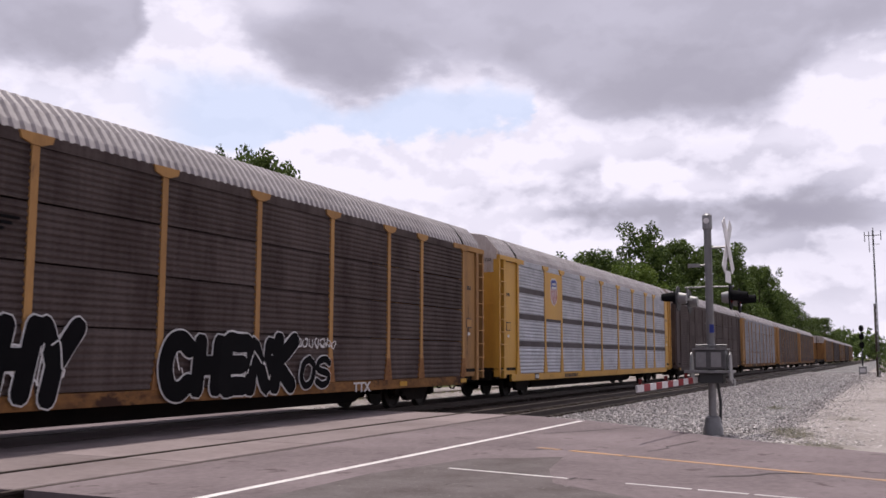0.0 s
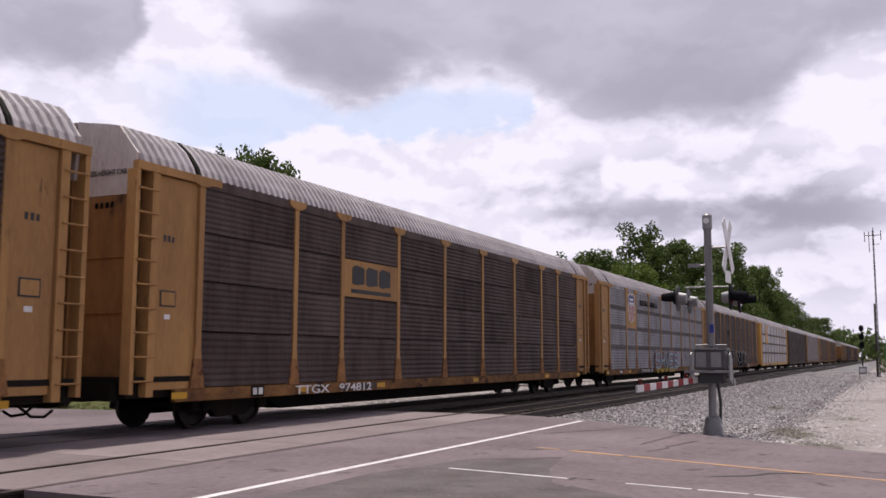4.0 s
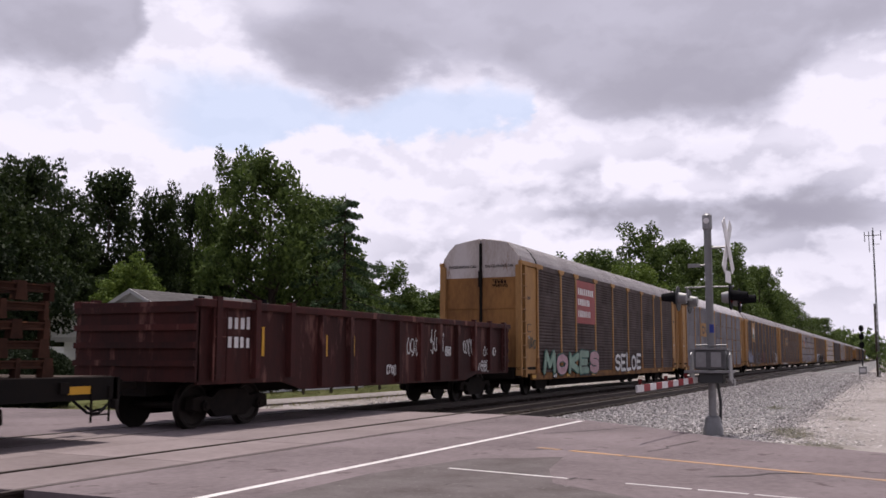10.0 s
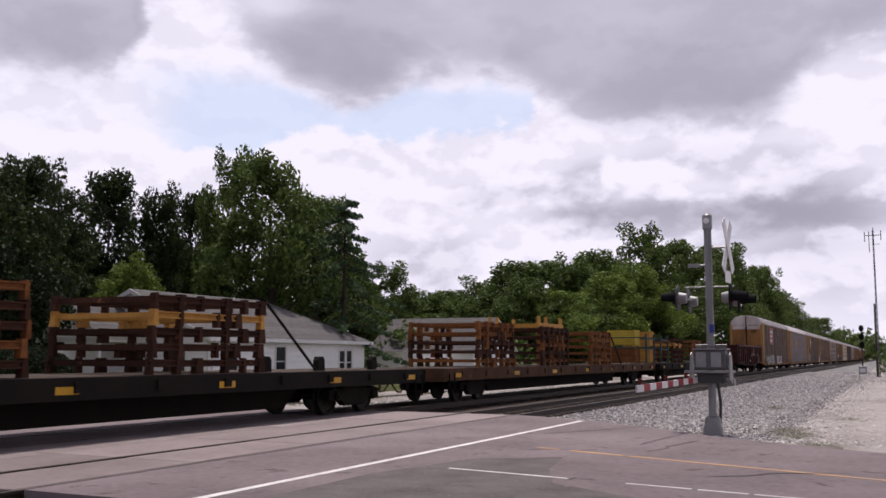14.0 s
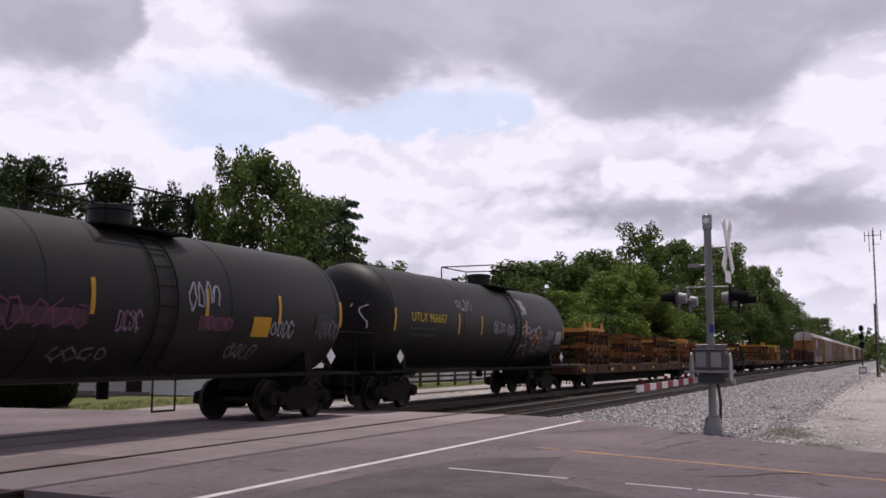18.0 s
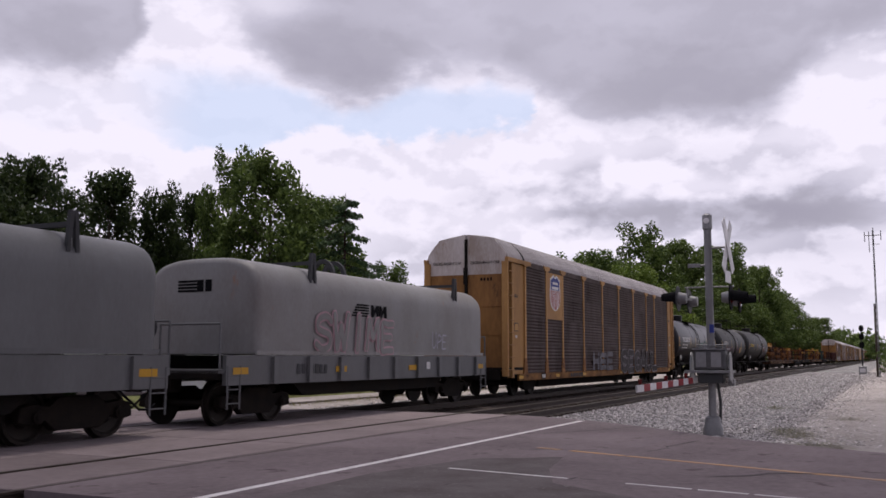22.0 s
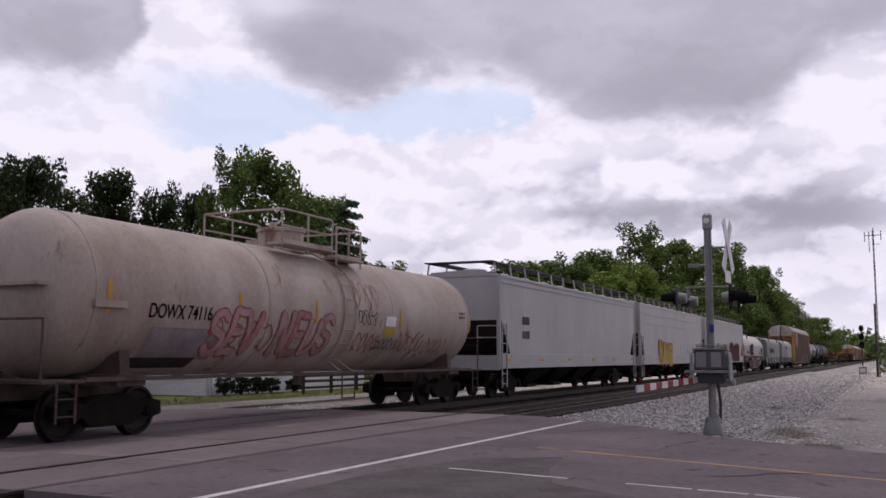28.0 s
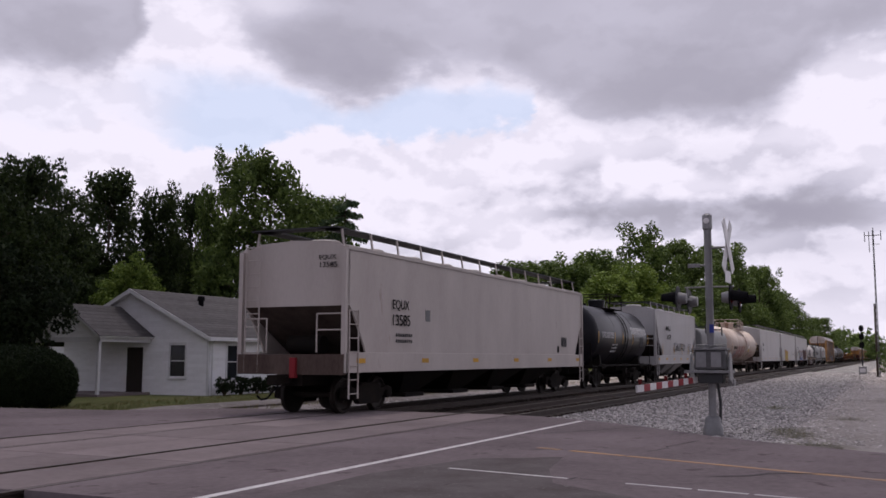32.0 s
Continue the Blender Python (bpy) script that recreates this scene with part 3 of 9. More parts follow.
def build_ground():
    xs = [-4000, -900, -200, -60] + [-30 + 3 * i for i in range(60)] + [170, 220, 300, 450, 700, 1200, 2200, 4500]
    ys = [-4000, -900, -200, -60] + [-24 + 2 * i for i in range(45)] + [80, 110, 160, 260, 500, 1000, 2200, 4500]
    verts = [(x, y, ground_z(x, y)) for y in ys for x in xs]
    n = len(xs)
    faces, slots = [], []
    for j in range(len(ys) - 1):
        for i in range(n - 1):
            faces.append((j * n + i, j * n + i + 1, (j + 1) * n + i + 1, (j + 1) * n + i))
            cx, cy = (xs[i] + xs[i + 1]) / 2, (ys[j] + ys[j + 1]) / 2
            if -10 < cy < 21.5 and -40 < cx < 320:
                slots.append(0)
            elif 21.5 < cy < 45 and -40 < cx < 150:
                slots.append(1)
            else:
                slots.append(2)
    me = bpy.data.meshes.new("ground")
    me.from_pydata(verts, [], faces)
    for m in (GRAVEL, GRASS, EARTH):
        me.materials.append(m)
    me.polygons.foreach_set("material_index", slots)
    tagged(new("ground", me), "pale gravel and grass ground running out to the woods", "ground", kind="structure")


def flat_sheet(name, outline, z, material, label, category, thick=0.10, kind="structure"):
    bm = bmesh.new()
    prism(bm, outline, "z", z - thick, z)
    return solid(name, bm, material, label, category, kind=kind)


GAUGE = 1.435
EDGE_L, EDGE_R = 7.55, 22.6    # ends of the crossing along the rails


def build_road():
    near = [(-60, -40), (12, -40), (14.5, -8), (15.6, -1), (16.3, 0.4), (17.0, 1.6), (18.1, 3.0), (19.8, 4.6), (21.4, 6.4), (EDGE_R, YN - GAUGE / 2 - 0.10),
            (EDGE_L, YN - GAUGE / 2 - 0.10), (EDGE_L, 7.1), (3.5, 6.4), (-60, 6.0)]
    flat_sheet("road", near, 0.0, ASPHALT, "worn grey asphalt road before the level crossing", "road", 0.2)
    far = [(EDGE_L, YT + GAUGE / 2 + 0.10), (EDGE_R, YT + GAUGE / 2 + 0.10), (21.8, 17.0), (19.6, 19.3), (19.0, 24), (19.5, 70), (9.0, 70), (EDGE_L, 24)]
    flat_sheet("road_far", far, -0.012, ASPHALT, "worn grey asphalt road beyond the tracks", "road", 0.3)
    lane = [(-60, 19.9), (14, 19.9), (19.0, 19.5), (23, 20.6), (36, 20.3), (58, 21.2), (58, 18.9), (36, 18.4), (24, 18.4), (19, 17.9), (10, 18), (-60, 18)]
    flat_sheet("gravel_lane", lane, -0.10, GRAVEL, "pale gravel lane along the far side of the tracks", "gravel lane", 0.06)
    # crossing panels between and beside the rails, with open flangeways
    cross = thing("crossing_deck", "grey concrete level crossing panels between the rails", "crossing", kind="structure")
    g = GAUGE / 2
    strips = [(YN - g + 0.09, YN + g - 0.09), (YN + g + 0.075, (YN + YT) / 2 - 0.01), ((YN + YT) / 2 + 0.01, YT - g - 0.075), (YT - g + 0.09, YT + g - 0.09)]
    width = (EDGE_R - EDGE_L) / 5
    for y0, y1 in strips:
        bm = bmesh.new()
        quad_box(bm, 0, width - 0.014, y0, y1, -0.25, -0.004)
        me = mesh_of("crossing_panel", bm, CONCRETE, bevel=0.008)
        for k in range(5):
            hang("crossing_panel", me, cross, (EDGE_L + k * width, 0, 0.003 * ((k * 7) % 3 - 1)))
    bed = bmesh.new()
    quad_box(bed, EDGE_L, EDGE_R, YN - 2.0, YT + 2.0, -0.45, -0.19)
    part("bed", bed, TAR, cross)

    def marking(name, outline, mat, label):
        flat_sheet(name, outline, 0.004, mat, label, "road marking", 0.004)
    marking("stop_line", [(4.0, 6.44), (21.1, 6.40), (21.1, 6.52), (4.0, 6.56)], ROAD_WHITE, "worn white stop line painted across the asphalt")

    def dashes(name, p, q, w, mat, label, gaps):
        p, q = Vector(p), Vector(q)
        d = (q - p).normalized()
        s = Vector((-d.y, d.x)) * w / 2
        n = (q - p).length
        for a, b in gaps:
            a, b = p + d * n * a, p + d * n * b
            marking(name, [tuple(a + s), tuple(a - s), tuple(b - s), tuple(b + s)], mat, label)
    dashes("lane_line", (11.42, 5.3), (10.2, -1.2), 0.06, ROAD_WHITE, "thin worn white lane line on the asphalt", [(0, 0.263), (0.378, 0.496), (0.508, 0.592), (0.602, 1)])
    dashes("centre_line", (14.60, 5.2), (12.55, 0.05), 0.13, ROAD_YELLOW, "faded yellow centre line on the asphalt", [(0, 0.08), (0.12, 0.30), (0.31, 1)])
    old = [(7.9, 5.9), (10.4, 5.95), (12.6, 5.5), (13.4, 4.4), (11.9, 4.1), (10.6, 3.6), (9.6, 2.0), (8.6, 0.6), (5, -2), (2, 2), (4, 5.6)]
    flat_sheet("broken_patch", old, 0.002, ASPHALT_OLD, "broken patch of rough dark asphalt", "asphalt patch", 0.003)
    rnd = random.Random(4)
    for p, q, k in (((12.0, 2.2), (13.2, 0.6), 6), ((17.2, 6.0), (19.9, 4.8), 6), ((14.71, 3.49), (17.08, 3.17), 7), ((11.1, 3.59), (11.19, 3.19), 4), ((14.21, 5.28), (14.68, 4.14), 7), ((18.68, 5.72), (18.12, 4.93), 5), ((9.94, 4.7), (10.0, 4.36), 4), ((18.86, 2.88), (16.92, 1.8), 6)):
        pts = [Vector(p).lerp(Vector(q), i / k) + Vector((rnd.uniform(-.1, .1), rnd.uniform(-.1, .1))) for i in range(k + 1)]
        bm = bmesh.new()
        rows = []
        for i, a in enumerate(pts):
            w = rnd.uniform(0.004, 0.022)
            rows.append((bm.verts.new((a.x - w, a.y - w, 0.005)), bm.verts.new((a.x + w, a.y + w, 0.005))))
        for r0, r1 in zip(rows, rows[1:]):
            bm.faces.new((r0[0], r1[0], r1[1], r0[1]))
        solid("tar_crack", bm, TAR, "dark crack line across the asphalt", "crack", kind="structure")


def rail_mesh(x0, x1):
    bm = bmesh.new()
    prism(bm, [(-0.07, -0.17), (0.07, -0.17), (0.07, -0.155), (0.012, -0.135), (0.012, -0.045), (0.036, -0.035), (0.036, -0.004), (-0.036, -0.004), (-0.036, -0.035), (-0.012, -0.045), (-0.012, -0.135), (-0.07, -0.155)], "x", x0, x1)
    return mesh_of("rail", bm, RAIL)


def build_tracks():
    rail = rail_mesh(-150, 950)
    hb = bmesh.new()
    quad_box(hb, -150, 950, -0.034, 0.034, -0.004, 0.0)
    head = mesh_of("rail_head", hb, RAIL_HEAD)
    tb = bmesh.new()
    quad_box(tb, -0.115, 0.115, -1.3, 1.3, -0.32, -0.165)
    tie = mesh_of("sleeper", tb, TIE)
    pb = bmesh.new()
    for s in (-1, 1):
        quad_box(pb, -0.10, 0.10, s * GAUGE / 2 - 0.17, s * GAUGE / 2 + 0.17, -0.165, -0.152)
    plate = mesh_of("tie_plate", pb, RAIL)
    rnd = random.Random(9)
    for name, yc, lab in (("track_near", YN, "idle railway track with rusty rails on wooden sleepers"), ("track_far", YT, "railway track under the train, rails on wooden sleepers")):
        tr = thing(name, lab, "railway track", pose(0, yc, 0), kind="structure")
        for s in (-1, 1):
            r = hang("rail", rail, tr, (0, s * (GAUGE / 2 + 0.036), 0))
            hang("rail_head", head, r)
        x = EDGE_R + 0.35
        for k in range(110):
            t = hang("sleeper", tie, tr, (x, rnd.uniform(-.04, .04), rnd.uniform(-.008, .008)))
            hang("tie_plate", plate, t)
            x += 0.53
        bm = bmesh.new()
        while x < 330:
            quad_box(bm, x - 0.115, x + 0.115, -1.3, 1.3, -0.32, -0.165)
            x += 0.53
        x = EDGE_L - 0.4
        while x > -25:
            quad_box(bm, x - 0.115, x + 0.115, -1.3, 1.3, -0.32, -0.165)
            x -= 0.53
        part("sleepers_far", bm, TIE, tr, "row of dark wooden sleepers")["kind"] = "stuff"
    # ballast bed
    prof = [(YN - 8.0, -0.4), (YN - 6.6, -0.135), (YN - 3.8, -0.15), (YN - 2.1, -0.19), (YN - 1.5, -0.20), (YT + 1.6, -0.20), (YT + 2.3, -0.22), (YT + 3.2, -0.45)]
    cut = YN - 1.45
    for name, pr, mat, lab in (("ballast_shoulder", [p for p in prof if p[1] and p[0] < cut] + [(cut, -0.20)], BALLAST, "pale grey crushed stone shoulder beside the track"),
                               ("ballast", [(cut, -0.20)] + [p for p in prof if p[0] > cut], BED, "dark oily crushed stone ballast under both tracks")):
        bm = bmesh.new()
        for x0, x1 in ((EDGE_R, 900), (-150, EDGE_L)):
            prism(bm, pr[::-1] + [(pr[-1][0], -0.8), (pr[0][0], -0.8)][::-1], "x", x0, x1)
        solid(name, bm, mat, lab, "ballast", kind="structure")
    # loose stones
    verts, faces = [], []
    cubev = [(-1, -1, -.6), (1, -1, -.6), (1, 1, -.6), (-1, 1, -.6), (-.7, -.7, .6), (.7, -.7, .6), (.7, .7, .6), (-.7, .7, .6)]
    cubef = [(4, 5, 6, 7), (0, 1, 5, 4), (1, 2, 6, 5), (2, 3, 7, 6), (3, 0, 4, 7)]

    def stone(x, y, z, s):
        b = len(verts)
        a = rnd.uniform(0, 6.28)
        ca, sa = math.cos(a), math.sin(a)
        for px, py, pz in cubev:
            px, py, pz = px * s * rnd.uniform(.6, 1.2), py * s * rnd.uniform(.6, 1.2), pz * s * rnd.uniform(.7, 1.2)
            verts.append((x + px * ca - py * sa, y + px * sa + py * ca, z + pz))
        faces.extend(tuple(b + i for i in f) for f in cubef)
    for k in range(46000):
        x = 18.5 + 92 * rnd.random() ** 2.2
        y = rnd.uniform(-1.6, YN - 1.25)
        edge = 16.3 + max(0.0, y - 0.4) * 0.72 if y < 3 else 18.1 + (y - 3.0) * 0.95
        if x < edge + rnd.uniform(-.25, .5) or (y < 3.4 and rnd.random() < (3.4 - y) * .19):
            continue
        z = -0.15 if y > YN - 6.8 else -0.125
        stone(x, y, z + rnd.uniform(0, .015), rnd.uniform(0.018, 0.044) * (1 + max(0.0, x - 40) * .012))
    for k in range(2500):
        stone(rnd.uniform(23, 60), rnd.uniform(YT + 1.0, YT + 3.4), -0.22, rnd.uniform(0.025, 0.05))
    me = bpy.data.meshes.new("loose_stones")
    me.from_pydata(verts, [], faces)
    me.materials.append(STONE)
    tagged(new("loose_stones", me), "scattered loose crushed stones beside the rails", "stones", kind="stuff")


build_ground()
build_road()
build_tracks()


# ------------------------------------------------------------------ trees and shrubs
def leaf_cloud(name, clumps, per, size, material, rng, squash=1.0, hollow=0.35):
    """One mesh of small bent leaves round the centres of clumps (x, y, z, r)."""
    pts = []
    for cx, cy, cz, r in clumps:
        k = max(6, int(per * r * r))
        d = rng.normal(size=(k, 3))
        d /= np.linalg.norm(d, axis=1)[:, None]
        rad = r * (hollow + (1 - hollow) * rng.random(k) ** 0.6)[:, None]
        pts.append(d * rad * np.array([1, 1, squash]) + np.array([cx, cy, cz]))
    c = np.concatenate(pts)
    n = len(c)
    u = rng.normal(size=(n, 3))
    u /= np.linalg.norm(u, axis=1)[:, None]
    v = np.cross(u, rng.normal(size=(n, 3)) + np.array([0, 0, 0.8]))
    v /= np.linalg.norm(v, axis=1)[:, None] + 1e-9
    w = np.cross(u, v)
    s = size * (0.6 + 0.8 * rng.random(n))[:, None]
    a, b = c - u * s, c + u * s
    p, q = c + v * s * 0.55 + w * s * 0.18, c - v * s * 0.55 + w * s * 0.18
    verts = np.stack([a, p, b, q], 1).reshape(-1, 3)
    me = bpy.data.meshes.new(name)
    me.from_pydata(verts.tolist(), [], [(4 * i, 4 * i + 1, 4 * i + 2, 4 * i + 3) for i in range(n)])
    me.materials.append(material)
    return me


LEAVES = {"K": LEAF_SHADED, "B": LEAF_BOX, "D": LEAF_DARK, "M": LEAF_MID, "L": LEAF_LIGHT}


def tree_parts(kind, leaf):
    """Trunk with limbs, and a crown, of a broadleaf tree one unit (10 m) high and 6 m wide."""
    def build():
        rng = np.random.default_rng(31 + kind)
        rnd = random.Random(50 + kind)
        bm = bmesh.new()
        lean = Vector((rnd.uniform(-.4, .4), rnd.uniform(-.4, .4), 0))
        rod(bm, (0, 0, -0.3), lean * 0.4 + Vector((0, 0, 3.0)), 0.26, 8, 0.18)
        rod(bm, lean * 0.4 + Vector((0, 0, 3.0)), lean + Vector((0, 0, 7.6)), 0.18, 7, 0.05)
        clumps = []
        for k in range(26):
            t = 0.18 + 0.82 * (k + rnd.random()) / 26
            z = 2.2 + 7.2 * t
            a = k * 2.4 + rnd.uniform(-.5, .5)
            full = math.sin(math.pi * min(1, 0.28 + 0.68 * t)) ** 0.75
            reach = 2.9 * full * rnd.uniform(.55, 1.08)
            tip = Vector((math.cos(a) * reach, math.sin(a) * reach, z + rnd.uniform(-.4, .4))) + lean * t
            root = lean * (0.4 + 0.5 * t) + Vector((0, 0, max(1.8, z - 1.4)))
            rod(bm, root, tip, 0.07 * (1.25 - t), 5, 0.02)
            clumps.append((*tip, rnd.uniform(.65, 1.15) * (1.15 - 0.35 * t)))
            for j in range(2):
                o = Vector((rnd.uniform(-1, 1), rnd.uniform(-1, 1), rnd.uniform(-.6, .9)))
                q = tip.lerp(root, 0.3 * j) + o
                clumps.append((*q, rnd.uniform(.38, .8)))
        for k in range(7):
            clumps.append((lean.x + rnd.uniform(-.9, .9), lean.y + rnd.uniform(-.9, .9), rnd.uniform(8.2, 9.5), rnd.uniform(.35, .65)))
        return mesh_of("trunk", bm, BARK), leaf_cloud("crown", clumps, 300, 0.118, LEAVES[leaf], rng)
    return cached(("tree", kind, leaf), build)


def tree(x, y, height, width, leaf, kind):
    trunk, crown = tree_parts(kind, leaf)
    look_ = {"K": "deep shaded green", "D": "dense dark green", "M": "leafy mid-green", "L": "bright light-green"}[leaf]
    far = math.hypot(x, y) > 90
    t = thing("tree", look_ + (" broadleaf tree in the woods along the line" if far else " broadleaf tree behind the houses"), "tree", group="trees of the woods" if far else "trees behind the houses")
    t.matrix_world = pose(x, y, -0.3, 0, 0, (x * 37 + y * 91) % 360) @ Matrix.Diagonal((width / 6, width / 6, height / 9.9, 1))
    hang("trunk", trunk, t)
    hang("crown", crown, t)


TREES = {}
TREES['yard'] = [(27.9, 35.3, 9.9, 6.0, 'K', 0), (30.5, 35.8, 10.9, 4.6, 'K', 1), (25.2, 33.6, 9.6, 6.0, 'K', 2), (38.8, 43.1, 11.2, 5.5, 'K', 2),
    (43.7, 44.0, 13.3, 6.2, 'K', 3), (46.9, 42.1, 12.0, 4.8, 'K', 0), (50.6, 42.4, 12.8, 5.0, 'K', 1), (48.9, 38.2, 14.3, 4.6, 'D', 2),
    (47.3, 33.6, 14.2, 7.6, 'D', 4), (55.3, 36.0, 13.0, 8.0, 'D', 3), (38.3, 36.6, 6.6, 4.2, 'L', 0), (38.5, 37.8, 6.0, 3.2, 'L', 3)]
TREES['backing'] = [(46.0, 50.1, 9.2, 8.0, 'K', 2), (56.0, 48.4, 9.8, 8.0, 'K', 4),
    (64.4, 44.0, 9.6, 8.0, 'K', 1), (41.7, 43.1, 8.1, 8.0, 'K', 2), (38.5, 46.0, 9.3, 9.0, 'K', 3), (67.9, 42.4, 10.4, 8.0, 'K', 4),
    (70.8, 41.3, 9.0, 6.0, 'M', 1), (73.8, 40.0, 9.5, 6.0, 'M', 2), (76.0, 44.3, 8.6, 7.0, 'L', 3)]
TREES['gap'] = [(134.4, 66.7, 11.5, 15.0, 'M', 0), (140.8, 64.9, 12.5, 14.0, 'D', 1), (133.4, 56.9, 13.1, 13.0, 'M', 2), (141.7, 74.3, 11.4, 13.0, 'M', 3),
    (97.2, 47.0, 6.6, 9.0, 'M', 1), (102.4, 45.3, 7.2, 9.0, 'M', 2)]
TREES['wood'] = [(93.3, 36.1, 11.9, 11.0, 'M', 3), (99.1, 34.6, 12.5, 11.0, 'M', 4), (103.0, 32.5, 11.8, 11.0, 'D', 0), (113.5, 32.2, 14.8, 12.0, 'D', 1),
    (121.5, 29.6, 17.9, 11.0, 'D', 2), (132.3, 27.0, 17.8, 13.0, 'D', 3), (142.9, 24.6, 18.4, 13.0, 'D', 4), (158.3, 23.4, 18.2, 10.0, 'D', 0),
    (182.0, 21.9, 18.6, 9.0, 'D', 1), (215.0, 23.0, 16.5, 10.0, 'D', 3), (250.0, 25.0, 16.0, 13.0, 'D', 0), (298.8, 26.9, 16.8, 17.0, 'D', 2), (397.3, 26.7, 17.3, 19.0, 'D', 3), (598.5, 28.2, 17.8, 22.0, 'D', 4),
    (981.6, 30.2, 20.4, 26.0, 'D', 0)]
TREES['fringe'] = [(92.7, 37.5, 8.4, 8.0, 'M', 3), (82.5, 30.5, 8.4, 8.0, 'M', 2), (85.5, 28.2, 8.1, 8.0, 'L', 3), (89.9, 27.4, 7.1, 8.0, 'M', 4),
    (96.4, 26.7, 10.3, 9.0, 'L', 4), (101.1, 24.5, 11.2, 9.0, 'L', 0), (105.4, 23.6, 7.5, 8.0, 'D', 0), (109.7, 22.6, 10.0, 9.0, 'M', 1),
    (126.8, 21.7, 9.7, 9.0, 'M', 2), (171.8, 22.2, 11.3, 10.0, 'M', 3), (218.3, 22.7, 11.7, 11.0, 'M', 4), (309.5, 23.7, 10.0, 13.0, 'M', 0),
    (430.3, 25.2, 11.4, 16.0, 'D', 2)]
TREES['right'] = [(250.0, 2.7, 5.4, 7.0, 'M', 1), (70.0, -1.6, 3.0, 4.0, 'M', 1)]


def conifer(x, y, height, spread):
    rng, rnd = np.random.default_rng(5), random.Random(6)
    t = thing("conifer", "dark spruce with drooping open branches", "tree", pose(x, y, -0.3))
    bm = bmesh.new()
    rod(bm, (0, 0, 0), (0, 0, height), 0.2, 7, 0.02)
    clumps = []
    for k in range(40):
        f = (k + 0.5) / 40
        z = height * (0.12 + 0.86 * f)
        a = k * 2.4
        reach = spread * (1.05 - f) ** 0.7 * rnd.uniform(.45, 1.3)
        tip = Vector((math.cos(a) * reach, math.sin(a) * reach, z - 0.3 * reach))
        rod(bm, (0, 0, z), tip, 0.04, 4, 0.012)
        for j in range(6):
            q = Vector((0, 0, z)).lerp(tip, 0.25 + 0.15 * j)
            clumps.append((q.x, q.y, q.z - 0.15, 0.32))
    part("trunk", bm, BARK, t)
    hang("crown", leaf_cloud("crown", clumps, 330, 0.12, LEAF_PINE, rng, 0.6, 0.1), t)


def shrub(x, y, r, h, leaf, label, name="shrub", dense=420, size=0.07, clipped=False):
    rng, rnd = np.random.default_rng(int(x * 7 + y)), random.Random(int(x * 3))
    t = thing(name, label, "shrub", pose(x, y, ground_z(x, y)))
    bm = bmesh.new()
    clumps = []
    for k in range(9):
        a = k * 2.4
        p = Vector((math.cos(a) * r * 0.5, math.sin(a) * r * 0.5, h * rnd.uniform(.45, .7)))
        rod(bm, (0, 0, -0.05), p, 0.03, 5, 0.01)
    for k in range(60):
        f = math.sqrt(rnd.random())
        a, z = rnd.uniform(0, 6.28), rnd.uniform(.18, .86)
        e = math.sqrt(max(0.05, 1 - ((z - 0.45) / 0.6) ** 2))
        if not clipped:
            clumps.append((math.cos(a) * r * 0.85 * f * e, math.sin(a) * r * 0.85 * f * e, h * z, r * 0.2))
    for k in range(260 if clipped else 0):
        # an even skin of short twigs over the clipped dome
        u = (k + .5) / 260
        a, lift = k * 2.39996, u
        e = math.sqrt(max(0.03, 1 - (abs(lift - 0.42) / 0.58) ** 2.6))
        clumps.append((math.cos(a) * r * 0.9 * e, math.sin(a) * r * 0.9 * e, 0.08 + h * 0.9 * lift, r * 0.115))
    part("stems", bm, BARK, t)
    hang("foliage", leaf_cloud("foliage", clumps, dense / (r * r) * 1.6, size, LEAVES[leaf], rng), t)


